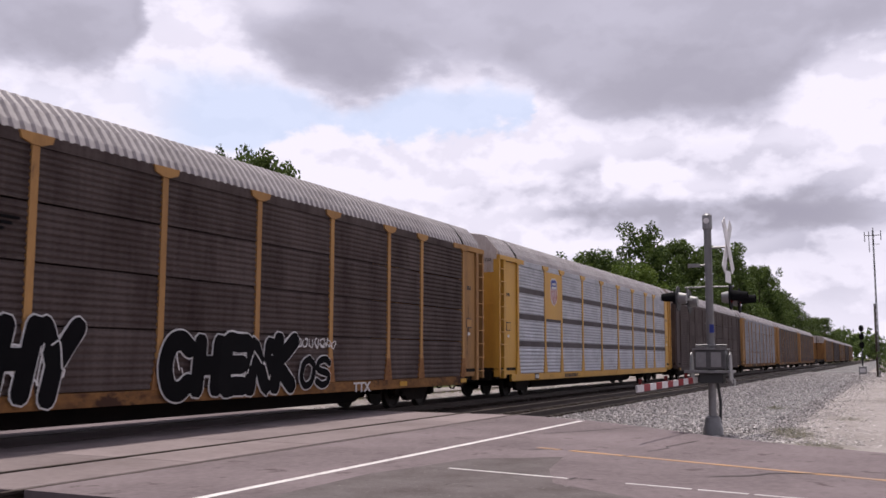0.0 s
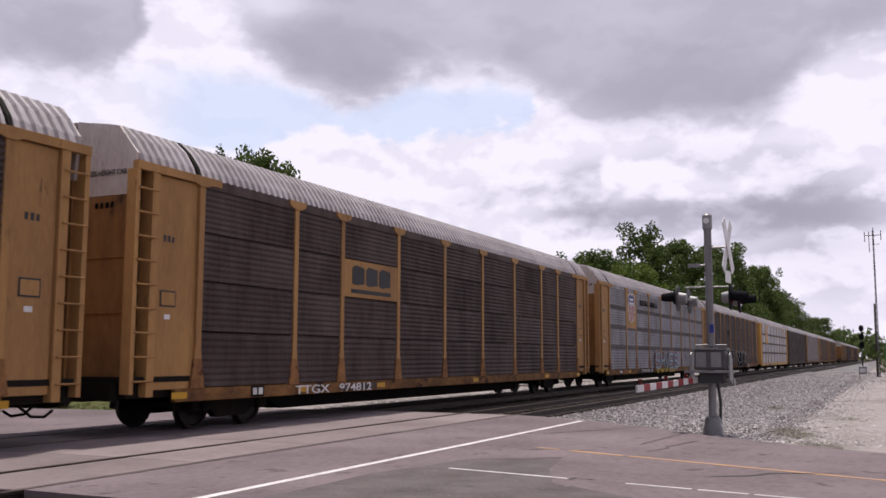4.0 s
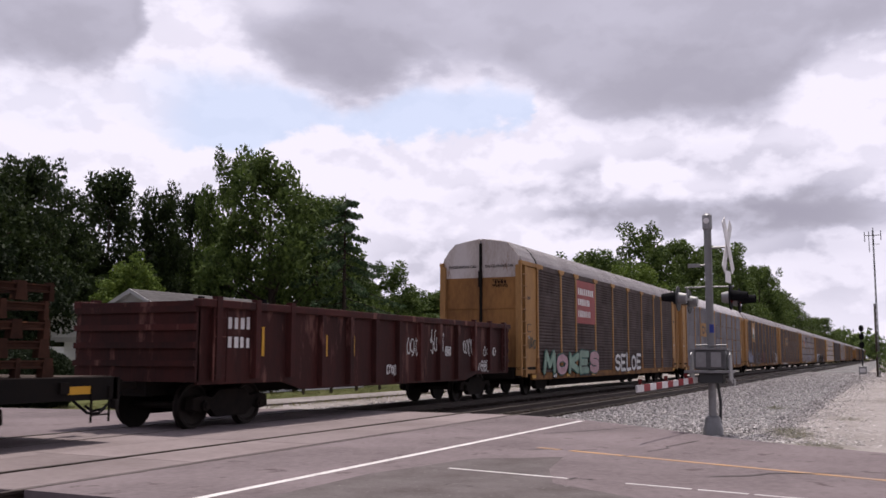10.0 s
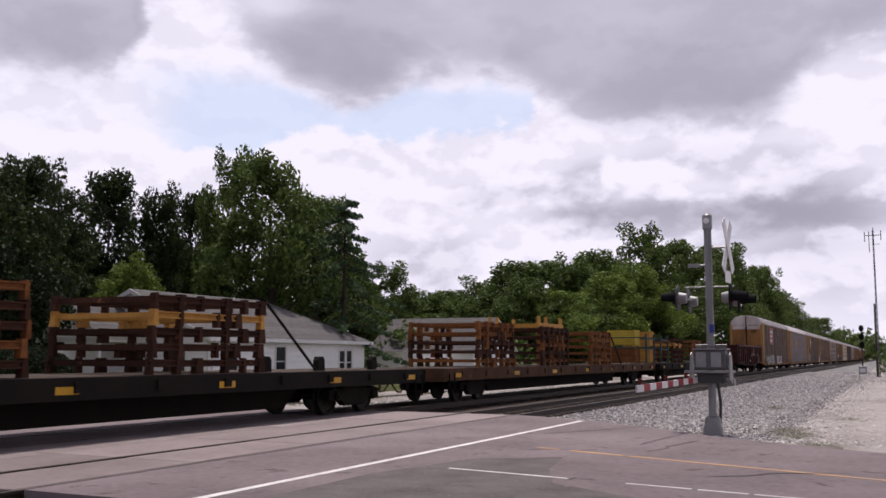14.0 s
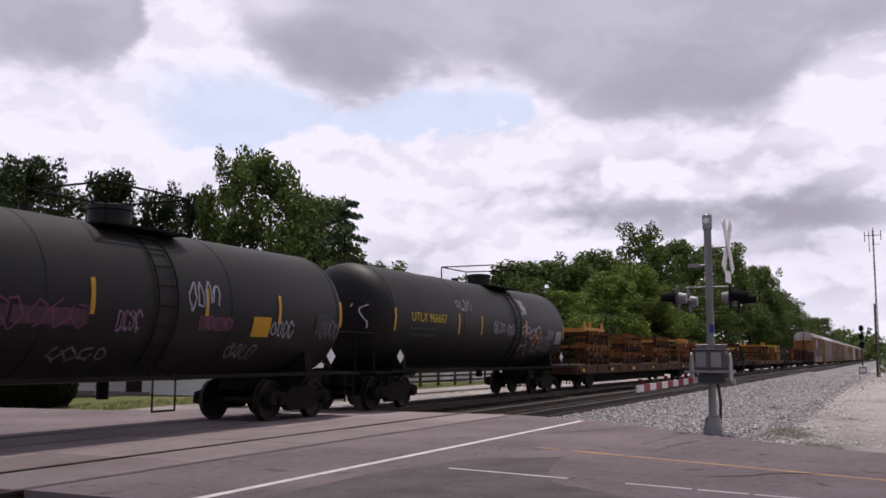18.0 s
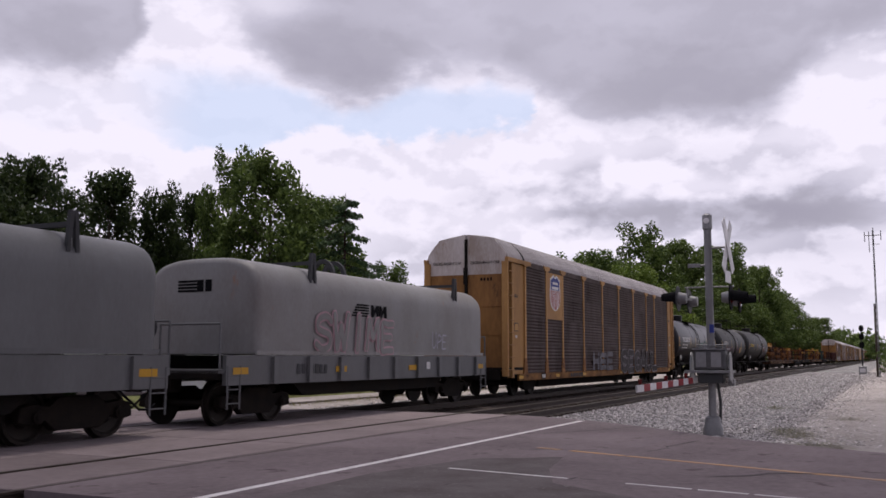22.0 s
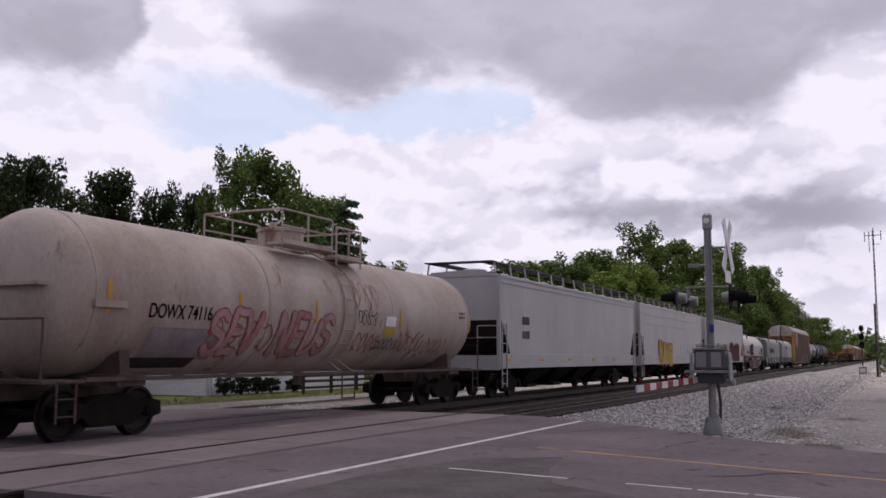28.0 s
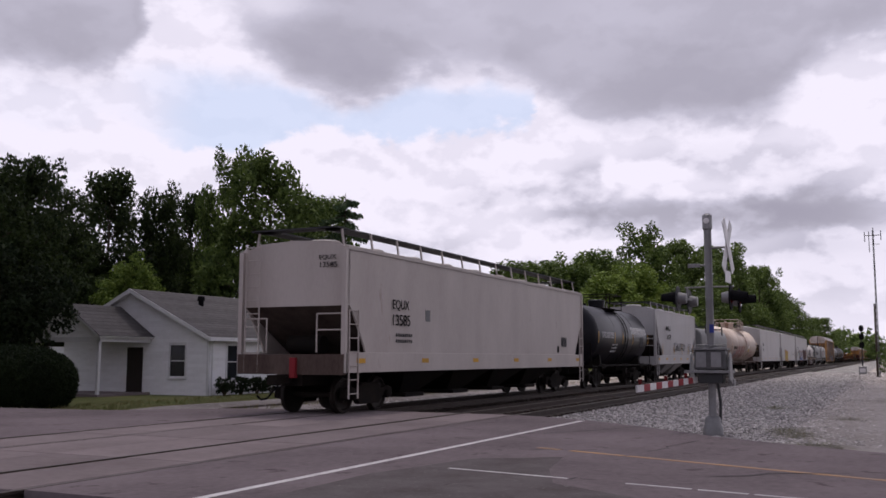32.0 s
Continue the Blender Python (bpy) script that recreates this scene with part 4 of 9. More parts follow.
def far_woods():
    """Low continuous growth that closes the foot of the woods, and the far edge of the land."""
    rng, rnd = np.random.default_rng(12), random.Random(13)
    clumps = []
    for k in range(260):
        x = rnd.uniform(62, 330)
        clumps.append((x, 31 + rnd.uniform(-5.5 if x > 76 else -1, 9) + x * 0.01, rnd.uniform(0.3, 3.6), rnd.uniform(.9, 1.7)))
    for k in range(110):
        x = rnd.uniform(18, 75)
        clumps.append((x, 52 + rnd.uniform(-3, 6), rnd.uniform(0.5, 5.0), rnd.uniform(1.0, 1.8)))
    me = leaf_cloud("undergrowth", clumps, 62, 0.24, LEAF_DARK, rng)
    tagged(new("undergrowth", me), "dark green undergrowth at the foot of the woods", "undergrowth", kind="stuff")
    clumps = []
    for k in range(420):
        a = rnd.uniform(-0.2, 1.5)
        d = rnd.uniform(480, 620)
        clumps.append((math.cos(a) * d, math.sin(a) * d + 24, rnd.uniform(1, 11), rnd.uniform(4, 7)))
    me = leaf_cloud("far_woods", clumps, 3.0, 1.2, LEAF_DARK, rng)
    tagged(new("far_woods", me), "distant dark green line of woods on the horizon", "woods", kind="stuff")
    verts, faces = [], []

    def tuft(x, y, z, h, n):
        for k in range(n):
            a = rnd.uniform(0, 6.28)
            bx, by = x + rnd.uniform(-.12, .12), y + rnd.uniform(-.12, .12)
            b = len(verts)
            verts.extend([(bx - .012, by, z), (bx + .012, by, z), (bx + math.cos(a) * h * .5, by + math.sin(a) * h * .5, z + h * rnd.uniform(.6, 1))])
            faces.append((b, b + 1, b + 2))
    for k in range(2600):
        x, y = rnd.uniform(14, 70), rnd.uniform(21.3, 26.5)
        tuft(x, y, ground_z(x, y), rnd.uniform(.08, .2), 4)
    for k in range(500):
        x, y = rnd.uniform(23, 75), rnd.uniform(17.2, 18.4)
        tuft(x, y, ground_z(x, y), rnd.uniform(.08, .22), 4)
    for cx, cy in ((21.65, 2.11), (20.75, 1.92), (19.94, 1.7), (18.06, 1.28), (17.53, 0.97), (26, 1.0), (31, 3.4)):
        for k in range(130):
            x, y = cx + rnd.gauss(0, .3), cy + rnd.gauss(0, .22)
            tuft(x, y, ground_z(x, y), rnd.uniform(.05, .14), 3)
    me = bpy.data.meshes.new("grass_tufts")
    me.from_pydata(verts, [], faces)
    me.materials.append(leafy("grass_blade", (0.07, 0.09, 0.025), (0.19, 0.165, 0.075)))
    tagged(new("grass_tufts", me), "short green and dry yellow grass tufts", "grass", kind="stuff")


CLOUD_BASE, CLOUD_DRIFT = 900.0, 3.0     # metres, metres a second


def drifting_cloud():
    """A broad flat-based cumulus that drifts between the sun and the crossing in the second half."""
    rnd = random.Random(71)
    lumps = [(rnd.uniform(-290, 290), rnd.uniform(-330, 330), rnd.uniform(50, 110), rnd.uniform(30, 95)) for k in range(46)]
    n, m = 48, 40
    bm = bmesh.new()
    top, low = [], []
    for j in range(m + 1):
        for i in range(n + 1):
            a = 2 * math.pi * i / n
            edge = 1 + 0.10 * math.sin(5 * a + 1) + 0.06 * math.sin(11 * a) + 0.03 * math.sin(23 * a + 2)
            f = j / m
            x, y = 330 * edge * f * math.cos(a), 380 * edge * f * math.sin(a)
            h = 60 * (1 - f * f) + sum(q * math.exp(-((x - u) ** 2 + (y - v) ** 2) / (r * r)) for u, v, r, q in lumps) * (1 - f ** 4)
            top.append(bm.verts.new((x, y, h)))
            low.append(bm.verts.new((x, y, -6 * (1 - f) + (0 if j == m else -2))))
    for rows, flip in ((top, False), (low, True)):
        for j in range(m):
            for i in range(n):
                q = [rows[j * (n + 1) + i], rows[j * (n + 1) + i + 1], rows[(j + 1) * (n + 1) + i + 1], rows[(j + 1) * (n + 1) + i]]
                bm.faces.new(q if flip else q[::-1])
    bmesh.ops.remove_doubles(bm, verts=bm.verts, dist=0.01)
    return solid("cloud", bm, CLOUD, "grey flat-based cumulus cloud drifting across the sun", "cloud", kind="structure", smooth=True)


CLOUD_THING = drifting_cloud()


# ------------------------------------------------------------------ houses
def siding_wall(parent, outline, plane, at, thick, holes=()):
    """A wall of lapped boards: each board a course of its own, cut to the outline (a, z) and round the holes.
    plane 'x': the wall lies at x = at and a is y; plane 'y': it lies at y = at and a is x. It faces the lower side."""
    zs = [p[1] for p in outline]
    z, top = min(zs), max(zs)

    def span(h):
        cut = []
        n = len(outline)
        for i in range(n):
            (a0, z0), (a1, z1) = outline[i], outline[(i + 1) % n]
            if (z0 <= h < z1) or (z1 <= h < z0):
                cut.append(a0 + (a1 - a0) * (h - z0) / (z1 - z0))
        return (min(cut), max(cut)) if len(cut) > 1 else None
    back = bmesh.new()
    core = [(a, zz) for a, zz in outline]
    prism(back, core, "x" if plane == "x" else "y", at + 0.03, at + thick)
    part("wall_core", back, SIDING, parent)
    step = 0.14
    while z < top - 0.02:
        s = span(min(z + step * 0.5, top - 0.01))
        if s:
            runs = [s]
            for h0, h1, zz0, zz1 in holes:
                if zz0 < z + step * 0.5 < zz1:
                    nxt = []
                    for r0, r1 in runs:
                        if h0 > r0:
                            nxt.append((r0, min(h0, r1)))
                        if h1 < r1:
                            nxt.append((max(h1, r0), r1))
                    runs = nxt
            for r0, r1 in runs:
                if r1 - r0 < 0.05:
                    continue
                bm = bmesh.new()
                tilt = [(at - 0.022, z), (at + 0.03, z), (at + 0.03, z + step), (at - 0.002, z + step)]
                if plane == "x":
                    prism(bm, tilt, "y", r0, r1)
                else:
                    prism(bm, tilt, "x", r0, r1)
                part("board", bm, SIDING, parent)
        z += step


def window(parent, plane, at, a0, a1, z0, z1):
    """A sash window with frame, sill, meeting rail and dark panes set back in the wall."""
    def box(bm, d0, d1, p0, p1, q0, q1):
        if plane == "x":
            quad_box(bm, at + d0, at + d1, p0, p1, q0, q1)
        else:
            quad_box(bm, p0, p1, at + d0, at + d1, q0, q1)
    bm = bmesh.new()
    w = 0.09
    box(bm, -0.05, 0.02, a0 - w, a0, z0 - w, z1 + w)
    box(bm, -0.05, 0.02, a1, a1 + w, z0 - w, z1 + w)
    box(bm, -0.05, 0.02, a0, a1, z1, z1 + w)
    box(bm, -0.08, 0.02, a0 - w - .03, a1 + w + .03, z0 - w, z0)
    f = part("window", bm, TRIM, parent, "white-framed sash window")
    bm = bmesh.new()
    box(bm, -0.02, 0.012, a0, a1, (z0 + z1) / 2 - 0.025, (z0 + z1) / 2 + 0.025)
    part("meeting_rail", bm, TRIM, f)
    for q0, q1 in ((z0, (z0 + z1) / 2 - 0.025), ((z0 + z1) / 2 + 0.025, z1)):
        bm = bmesh.new()
        box(bm, 0.0, 0.01, a0, a1, q0, q1)
        part("pane", bm, GLASS_DARK, f, "dark window pane")


def roof_slope(parent, p00, p10, p01, p11, label="grey shingle roof slope"):
    """Courses of shingles on the slope between the eave p00-p10 and the ridge p01-p11."""
    p00, p10, p01, p11 = (Vector(p) for p in (p00, p10, p01, p11))
    up = ((p01 + p11) - (p00 + p10))
    n = max(4, int(up.length / 2 / 0.28))
    nrm = (p10 - p00).cross(p01 - p00).normalized()
    if nrm.z < 0:
        nrm = -nrm
    deck = bmesh.new()
    lo = [p00, p10, p11, p01]
    vs = [deck.verts.new(p) for p in lo] + [deck.verts.new(p - nrm * 0.1) for p in lo]
    deck.faces.new(vs[:4])
    deck.faces.new(vs[7:3:-1])
    for i in range(4):
        deck.faces.new((vs[i], vs[(i + 1) % 4], vs[4 + (i + 1) % 4], vs[4 + i]))
    slope = part("roof", deck, TRIM, parent, label)
    for k in range(n):
        a, b = k / n, (k + 1) / n + 0.01
        q = [p00.lerp(p01, a) + nrm * 0.020, p10.lerp(p11, a) + nrm * 0.020, p10.lerp(p11, min(b, 1)) + nrm * 0.010, p00.lerp(p01, min(b, 1)) + nrm * 0.010]
        bm = bmesh.new()
        vs = [bm.verts.new(p) for p in q] + [bm.verts.new(p - nrm * 0.03) for p in q]
        bm.faces.new(vs[:4])
        bm.faces.new(vs[7:3:-1])
        for i in range(4):
            bm.faces.new((vs[i], vs[(i + 1) % 4], vs[4 + (i + 1) % 4], vs[4 + i]))
        part("shingle_course", bm, SHINGLE, slope)
    return slope


def house_near():
    h = thing("house", "single-storey white clapboard house with grey shingle roof", "house")
    X0, X1, Y0, Y1, B, E, R = 33.8, 47.6, 27.53, 36.3, -0.30, 2.36, 4.55
    ym = (Y0 + Y1) / 2
    siding_wall(h, [(Y0, B), (Y1, B), (Y1, E), (ym, R - 0.12), (Y0, E)], "x", X0, 0.2, [(28.82, 29.67, .5, 1.97), (31.3, 32.25, B, 1.85)])
    siding_wall(h, [(X0, B), (X1, B), (X1, E), (X0, E)], "y", Y0, 0.2, [(35.1, 35.85, .45, 1.93), (38.9, 39.7, .5, 1.9), (44.85, 45.4, .5, 1.75), (45.6, 46.15, .5, 1.75)])
    bm = bmesh.new()
    quad_box(bm, X1 - 0.2, X1, Y0 + 0.2, Y1, B, E)
    quad_box(bm, X0 + 0.2, X1 - 0.2, Y1 - 0.2, Y1, B, E)
    part("wall", bm, SIDING, h)
    window(h, "x", X0, 28.82, 29.67, 0.5, 1.97)
    for a, b, z0, z1 in ((35.1, 35.85, .45, 1.93), (38.9, 39.7, .5, 1.9), (44.85, 45.4, .5, 1.75), (45.6, 46.15, .5, 1.75)):
        window(h, "y", Y0, a, b, z0, z1)
    o = 0.38
    hip = 4.0
    roof_slope(h, (X0 - o, Y0 - o, E - 0.1), (X1 + o, Y0 - o, E - 0.1), (X0 - o, ym, R), (X1 - hip, ym, R))
    roof_slope(h, (X0 - o, Y1 + o, E - 0.1), (X1 + o, Y1 + o, E - 0.1), (X0 - o, ym, R), (X1 - hip, ym, R))
    roof_slope(h, (X1 + o, Y0 - o, E - 0.1), (X1 + o, Y1 + o, E - 0.1), (X1 - hip, ym - 0.01, R), (X1 - hip, ym + 0.01, R))
    for s, (ya, yb) in enumerate(((Y0 - o, ym), (Y1 + o, ym))):
        bm = bmesh.new()
        prism(bm, [(ya, E - 0.26), (ya, E - 0.09), (yb, R + 0.015), (yb, R - 0.19)], "x", X0 - o - 0.03, X0 - o)
        part("barge_board", bm, TRIM, h, "white barge board")
    bm = bmesh.new()
    quad_box(bm, X0 - o, X1 + o, Y0 - o - 0.03, Y0 - o, E - 0.24, E - 0.07)
    part("fascia", bm, TRIM, h, "white eaves board")
    bm = bmesh.new()
    quad_box(bm, X0 - 0.03, X0 + 0.07, Y0 - 0.03, Y0 + 0.07, B, E - 0.1)
    pipe(bm, [(X0 + 0.2, Y0 - 0.06, B), (X0 + 0.2, Y0 - 0.06, E - 0.3), (X0 + 0.2, Y0 - o, E - 0.15)], 0.035)
    part("downpipe", bm, TRIM, h, "white corner board and downpipe")
    for vx, vy, vz in ((33.9 + 3.0, 30.6, 3.75), (42.3, 30.8, 3.9)):
        bm = bmesh.new()
        rod(bm, (vx, vy, vz - 0.1), (vx, vy, vz + 0.42), 0.13, 10)
        rod(bm, (vx, vy, vz + 0.40), (vx, vy, vz + 0.62), 0.2, 10, 0.16)
        part("roof_vent", bm, BLACK, h, "black metal roof vent", smooth=True)
    # door and porch
    bm = bmesh.new()
    quad_box(bm, X0 - 0.03, X0 + 0.01, 31.3, 32.25, B + 0.1, 1.85)
    part("door", bm, DOOR_DARK, h, "dark front door")
    PX, p0, p1, pe, pr = 30.7, 30.9, 34.7, 2.36, 3.75
    pm = (p0 + p1) / 2
    roof_slope(h, (PX - .25, p0 - .25, pe - .05), (X0 + .3, p0 - .25, pe - .05), (PX - .25, pm, pr), (X0 + .3, pm, pr), "grey shingle porch roof")
    roof_slope(h, (PX - .25, p1 + .25, pe - .05), (X0 + .3, p1 + .25, pe - .05), (PX - .25, pm, pr), (X0 + .3, pm, pr), "grey shingle porch roof")
    siding_wall(h, [(p0, pe - .1), (p1, pe - .1), (pm, pr - .12)], "x", PX, 0.12)
    bm = bmesh.new()
    quad_box(bm, PX - .02, X0, p0 - .05, p0 + .12, pe - .3, pe - .08)
    quad_box(bm, PX - .02, PX + .15, p0, p1, pe - .3, pe - .08)
    part("porch_beam", bm, TRIM, h, "white porch beam")
    for yy in (p0 + .1, p1 - .1):
        bm = bmesh.new()
        quad_box(bm, PX, PX + .14, yy - .07, yy + .07, B, pe - .3)
        part("porch_post", bm, TRIM, h, "white porch post", bevel=0.01)
    bm = bmesh.new()
    quad_box(bm, PX - .1, X0, p0 - .1, p1 + .1, B - .1, B + .1)
    part("porch_floor", bm, CONCRETE, h)
    bm = bmesh.new()
    quad_box(bm, 34.6, 38.0, 36.3, 38.2, B, 1.9)
    part("side_wall", bm, SIDING, h)


def house_far():
    h = thing("house", "small white clapboard house with a steep grey roof", "house")
    X0, X1, Y0, Y1, B, E, R = 62.2, 70.2, 27.0, 35.4, -0.35, 1.95, 4.4
    xm = (X0 + X1) / 2
    siding_wall(h, [(X0, B), (X1, B), (X1, E), (xm, R - .1), (X0, E)], "y", Y0, 0.2, [(65.8, 66.5, 2.4, 3.2)])
    siding_wall(h, [(Y0, B), (Y1, B), (Y1, E), (Y0, E)], "x", X0, 0.2)
    bm = bmesh.new()
    quad_box(bm, X1 - .2, X1, Y0 + .2, Y1, B, E)
    part("wall", bm, SIDING, h)
    window(h, "y", Y0, 65.8, 66.5, 2.4, 3.2)
    roof_slope(h, (X0 - .35, Y0 - .3, E - .15), (X0 - .35, Y1 + .3, E - .15), (xm, Y0 - .3, R), (xm, Y1 + .3, R))
    roof_slope(h, (X1 + .35, Y0 - .3, E - .15), (X1 + .35, Y1 + .3, E - .15), (xm, Y0 - .3, R), (xm, Y1 + .3, R))
    bm = bmesh.new()
    quad_box(bm, X0 - 1.9, X0 - .02, Y0 + 1.5, Y0 + 5.0, B, 1.0)
    part("lean_to", bm, SIDING, h, "low white lean-to")


def fence():
    f = thing("rail_fence", "weathered dark post-and-rail fence on the grass", "fence")
    pm = bmesh.new()
    quad_box(pm, -.06, .06, -.06, .06, -.1, 1.0)
    post = mesh_of("post", pm, BARK)
    rm = bmesh.new()
    quad_box(rm, 0, 2.36, -.03, .03, -.06, .06)
    rail = mesh_of("rail", rm, BARK)
    for k in range(13):
        x = 37.0 + 2.4 * k
        hang("post", post, f, (x, 24.6, -0.32))
        if k < 12:
            for z in (.0, .3, .55):
                hang("rail", rail, f, (x + .02, 24.6, z + .004 * ((k * 5) % 3)))


# ------------------------------------------------------------------ crossing gate, signal, tower
def crossing_gate():
    MX, MY, B = 20.1, 3.38, -0.12
    g = thing("crossing_gate", "galvanised level crossing mast with gate arm and warning lights", "crossing gate", pose(MX, MY, 0))
    bm = bmesh.new()
    lathe(bm, [(B - .1, .2), (B + .12, .2), (B + .2, .17), (B + .34, .15), (B + .38, .10)], "z", 14)
    part("base", bm, GALV, g, "grey cast mast base", smooth=True)
    bm = bmesh.new()
    rod(bm, (0, 0, B + .3), (0, 0, 4.12), 0.078, 14)
    part("mast", bm, GALV, g, smooth=True)
    bm = bmesh.new()
    lathe(bm, [(4.1, .08), (4.12, .1), (4.40, .1), (4.44, .06)], "z", 14)
    cap = part("bell", bm, GALV, g, "grey warning bell housing on the mast top", smooth=True)
    bm = bmesh.new()
    rod(bm, (-.105, 0.0, 4.28), (-.12, 0.0, 4.28), 0.06, 12)
    part("bell_gong", bm, SIGN_WHITE, cap)
    # crossbuck, facing the road on the near side
    for s in (-1, 1):
        bm = bmesh.new()
        quad_box(bm, -.61, .61, -.008 - .012 * s, .008 - .012 * s, -.115, .115)
        o = part("crossbuck_blade", bm, SIGN_WHITE, g, "white reflective crossbuck blade")
        o.matrix_basis = pose(0, -.40, 3.74, 0, 0, -6) @ pose(0, 0, 0, 0, s * 57, 0)
    bm = bmesh.new()
    pipe(bm, [(0, 0, 3.72), (0, -.36, 3.72)], .025)
    pipe(bm, [(0, .42, 3.36), (0, -.05, 3.36)], .02)
    quad_box(bm, -.012, .012, .18, .42, 3.32, 3.40)
    pipe(bm, [(0, -.36, 3.2), (0, -.36, 3.72)], .02)
    part("sign_bracket", bm, GALV, g)
    bm = bmesh.new()
    quad_box(bm, -.2, .2, -.008, .008, 2.98, 3.22)
    o = part("track_plate", bm, SIGN_WHITE, g, "small white plate under the crossbuck")
    o.matrix_basis = pose(0, -.39, 0, 0, 0, -6)
    # lights
    bm = bmesh.new()
    pipe(bm, [(0, -.5, 2.90), (0, .5, 2.90)], .018)
    for yy in (-.45, .45):
        pipe(bm, [(0, yy, 2.90), (0, yy, 2.66)], .02)
        pipe(bm, [(-.62, yy, 2.66), (.62, yy, 2.66)], .025)
    part("cross_arm", bm, GALV, g)
    for yy, s in ((-.45, -1), (.45, 1)):
        for xx in (-.6, .6):
            bm = bmesh.new()
            rod(bm, (xx, yy + s * .06, 2.64), (xx, yy + s * .08, 2.64), 0.26, 20)
            d = part("light_target", bm, BLACK if s < 0 else DARKGREY, g, "round black light background")
            bm = bmesh.new()
            rod(bm, (xx, yy - s * .10, 2.64), (xx, yy + s * .06, 2.64), 0.10, 14, .13)
            part("lamp_housing", bm, GALV, d, "grey lamp housing", smooth=True)
            bm = bmesh.new()
            rod(bm, (xx, yy + s * .082, 2.64), (xx, yy + s * .10, 2.64), 0.13, 16)
            part("lens", bm, LENS_DARK, d, "dark red lens")
            bm = bmesh.new()
            n = 10
            rows = []
            for k in range(n + 1):
                a = math.pi * (k / n * 1.3 - .15)
                rows.append([bm.verts.new((xx + math.cos(a) * r, yy + s * q, 2.64 + math.sin(a) * r)) for r, q in ((.14, .08), (.095, .40), (.103, .40), (.15, .08))])
            for r0, r1 in zip(rows, rows[1:]):
                for j in range(4):
                    bm.faces.new((r0[j], r0[(j + 1) % 4], r1[(j + 1) % 4], r1[j]))
            part("hood", bm, BLACK, d, "black visor hood", smooth=True)
    # gate mechanism with its arms
    bm = bmesh.new()
    quad_box(bm, -.26, .12, -.33, .30, 1.20, 1.60)
    m = part("gate_mechanism", bm, GALV_DARK, g, "grey steel gate mechanism box", bevel=0.02)
    bm = bmesh.new()
    quad_box(bm, -.29, .15, -.36, .33, 1.60, 1.63)
    part("cover", bm, GALV, m)
    for z in (1.66, 1.70):
        bm = bmesh.new()
        pipe(bm, [(-.16, -.34, z), (-.16, .28, z)], .012)
        part("top_bracket", bm, GALV, m, "bright steel clamp rod")
    for yy in (-.24, .06):
        bm = bmesh.new()
        quad_box(bm, -.285, -.262, yy, yy + .20, 1.25, 1.55)
        part("door", bm, GALV, m, "riveted inspection door")
    bm = bmesh.new()
    quad_box(bm, -.30, .40, -.42, .50, 1.13, 1.18)
    part("bracket", bm, GALV, m)
    bm = bmesh.new()
    quad_box(bm, -.22, .14, -.26, .22, .92, 1.13)
    part("lower_housing", bm, DARKGREY, m, "dark lower housing", bevel=.015)
    for yy in (-.40, .38):
        bm = bmesh.new()
        prism(bm, [(-.2, 1.0), (.1, .92), (.30, .88), (.34, .96), (.16, 1.1), (.1, 1.5), (.0, 1.56), (-.12, 1.5), (-.18, 1.2)], "y", yy, yy + .03)
        part("counterweight_arm", bm, GALV, m, "galvanised counterweight arm", bevel=0.008)
    bm = bmesh.new()
    quad_box(bm, .18, .40, -.42, -.30, .86, 1.0)
    part("counterweight", bm, GALV, m, bevel=0.01)
    # the lowered arm points out over the road
    bm = bmesh.new()
    quad_box(bm, -4.05, .0, -.010, .010, -.05, .05)
    arm = part("gate_arm", bm, SIGN_WHITE, g, "gate arm with red and white stripes")
    arm.matrix_basis = pose(.05, .30, .985, 0, -1.1, -4.0)
    x, k = -4.05, 0
    while x < -.1:
        bm = bmesh.new()
        quad_box(bm, x, x + .36, -.017, .017, -.058, .058)
        part("stripe", bm, (SIGN_WHITE, SIGN_RED)[k % 2], arm)
        x += .365
        k += 1
    for x in (-3.85, -2.3, -.9):
        bm = bmesh.new()
        rod(bm, (x, 0, .07), (x, 0, .16), .032, 10, .04)
        part("arm_lamp", bm, LENS_DARK, arm, "small dark red arm lamp", smooth=True)
    bm = bmesh.new()
    pipe(bm, [(.1, -.1, .96), (.16, -.14, .5), (.16, -.12, .1), (.12, -.06, B)], .03)
    part("conduit", bm, DARKGREY, g, "black cable conduit")
    bm = bmesh.new()
    quad_box(bm, -.10, -.085, -.09, -.0, 1.95, 2.12)
    part("plate", bm, SHIELD_BLUE, g, "small blue notice plate")


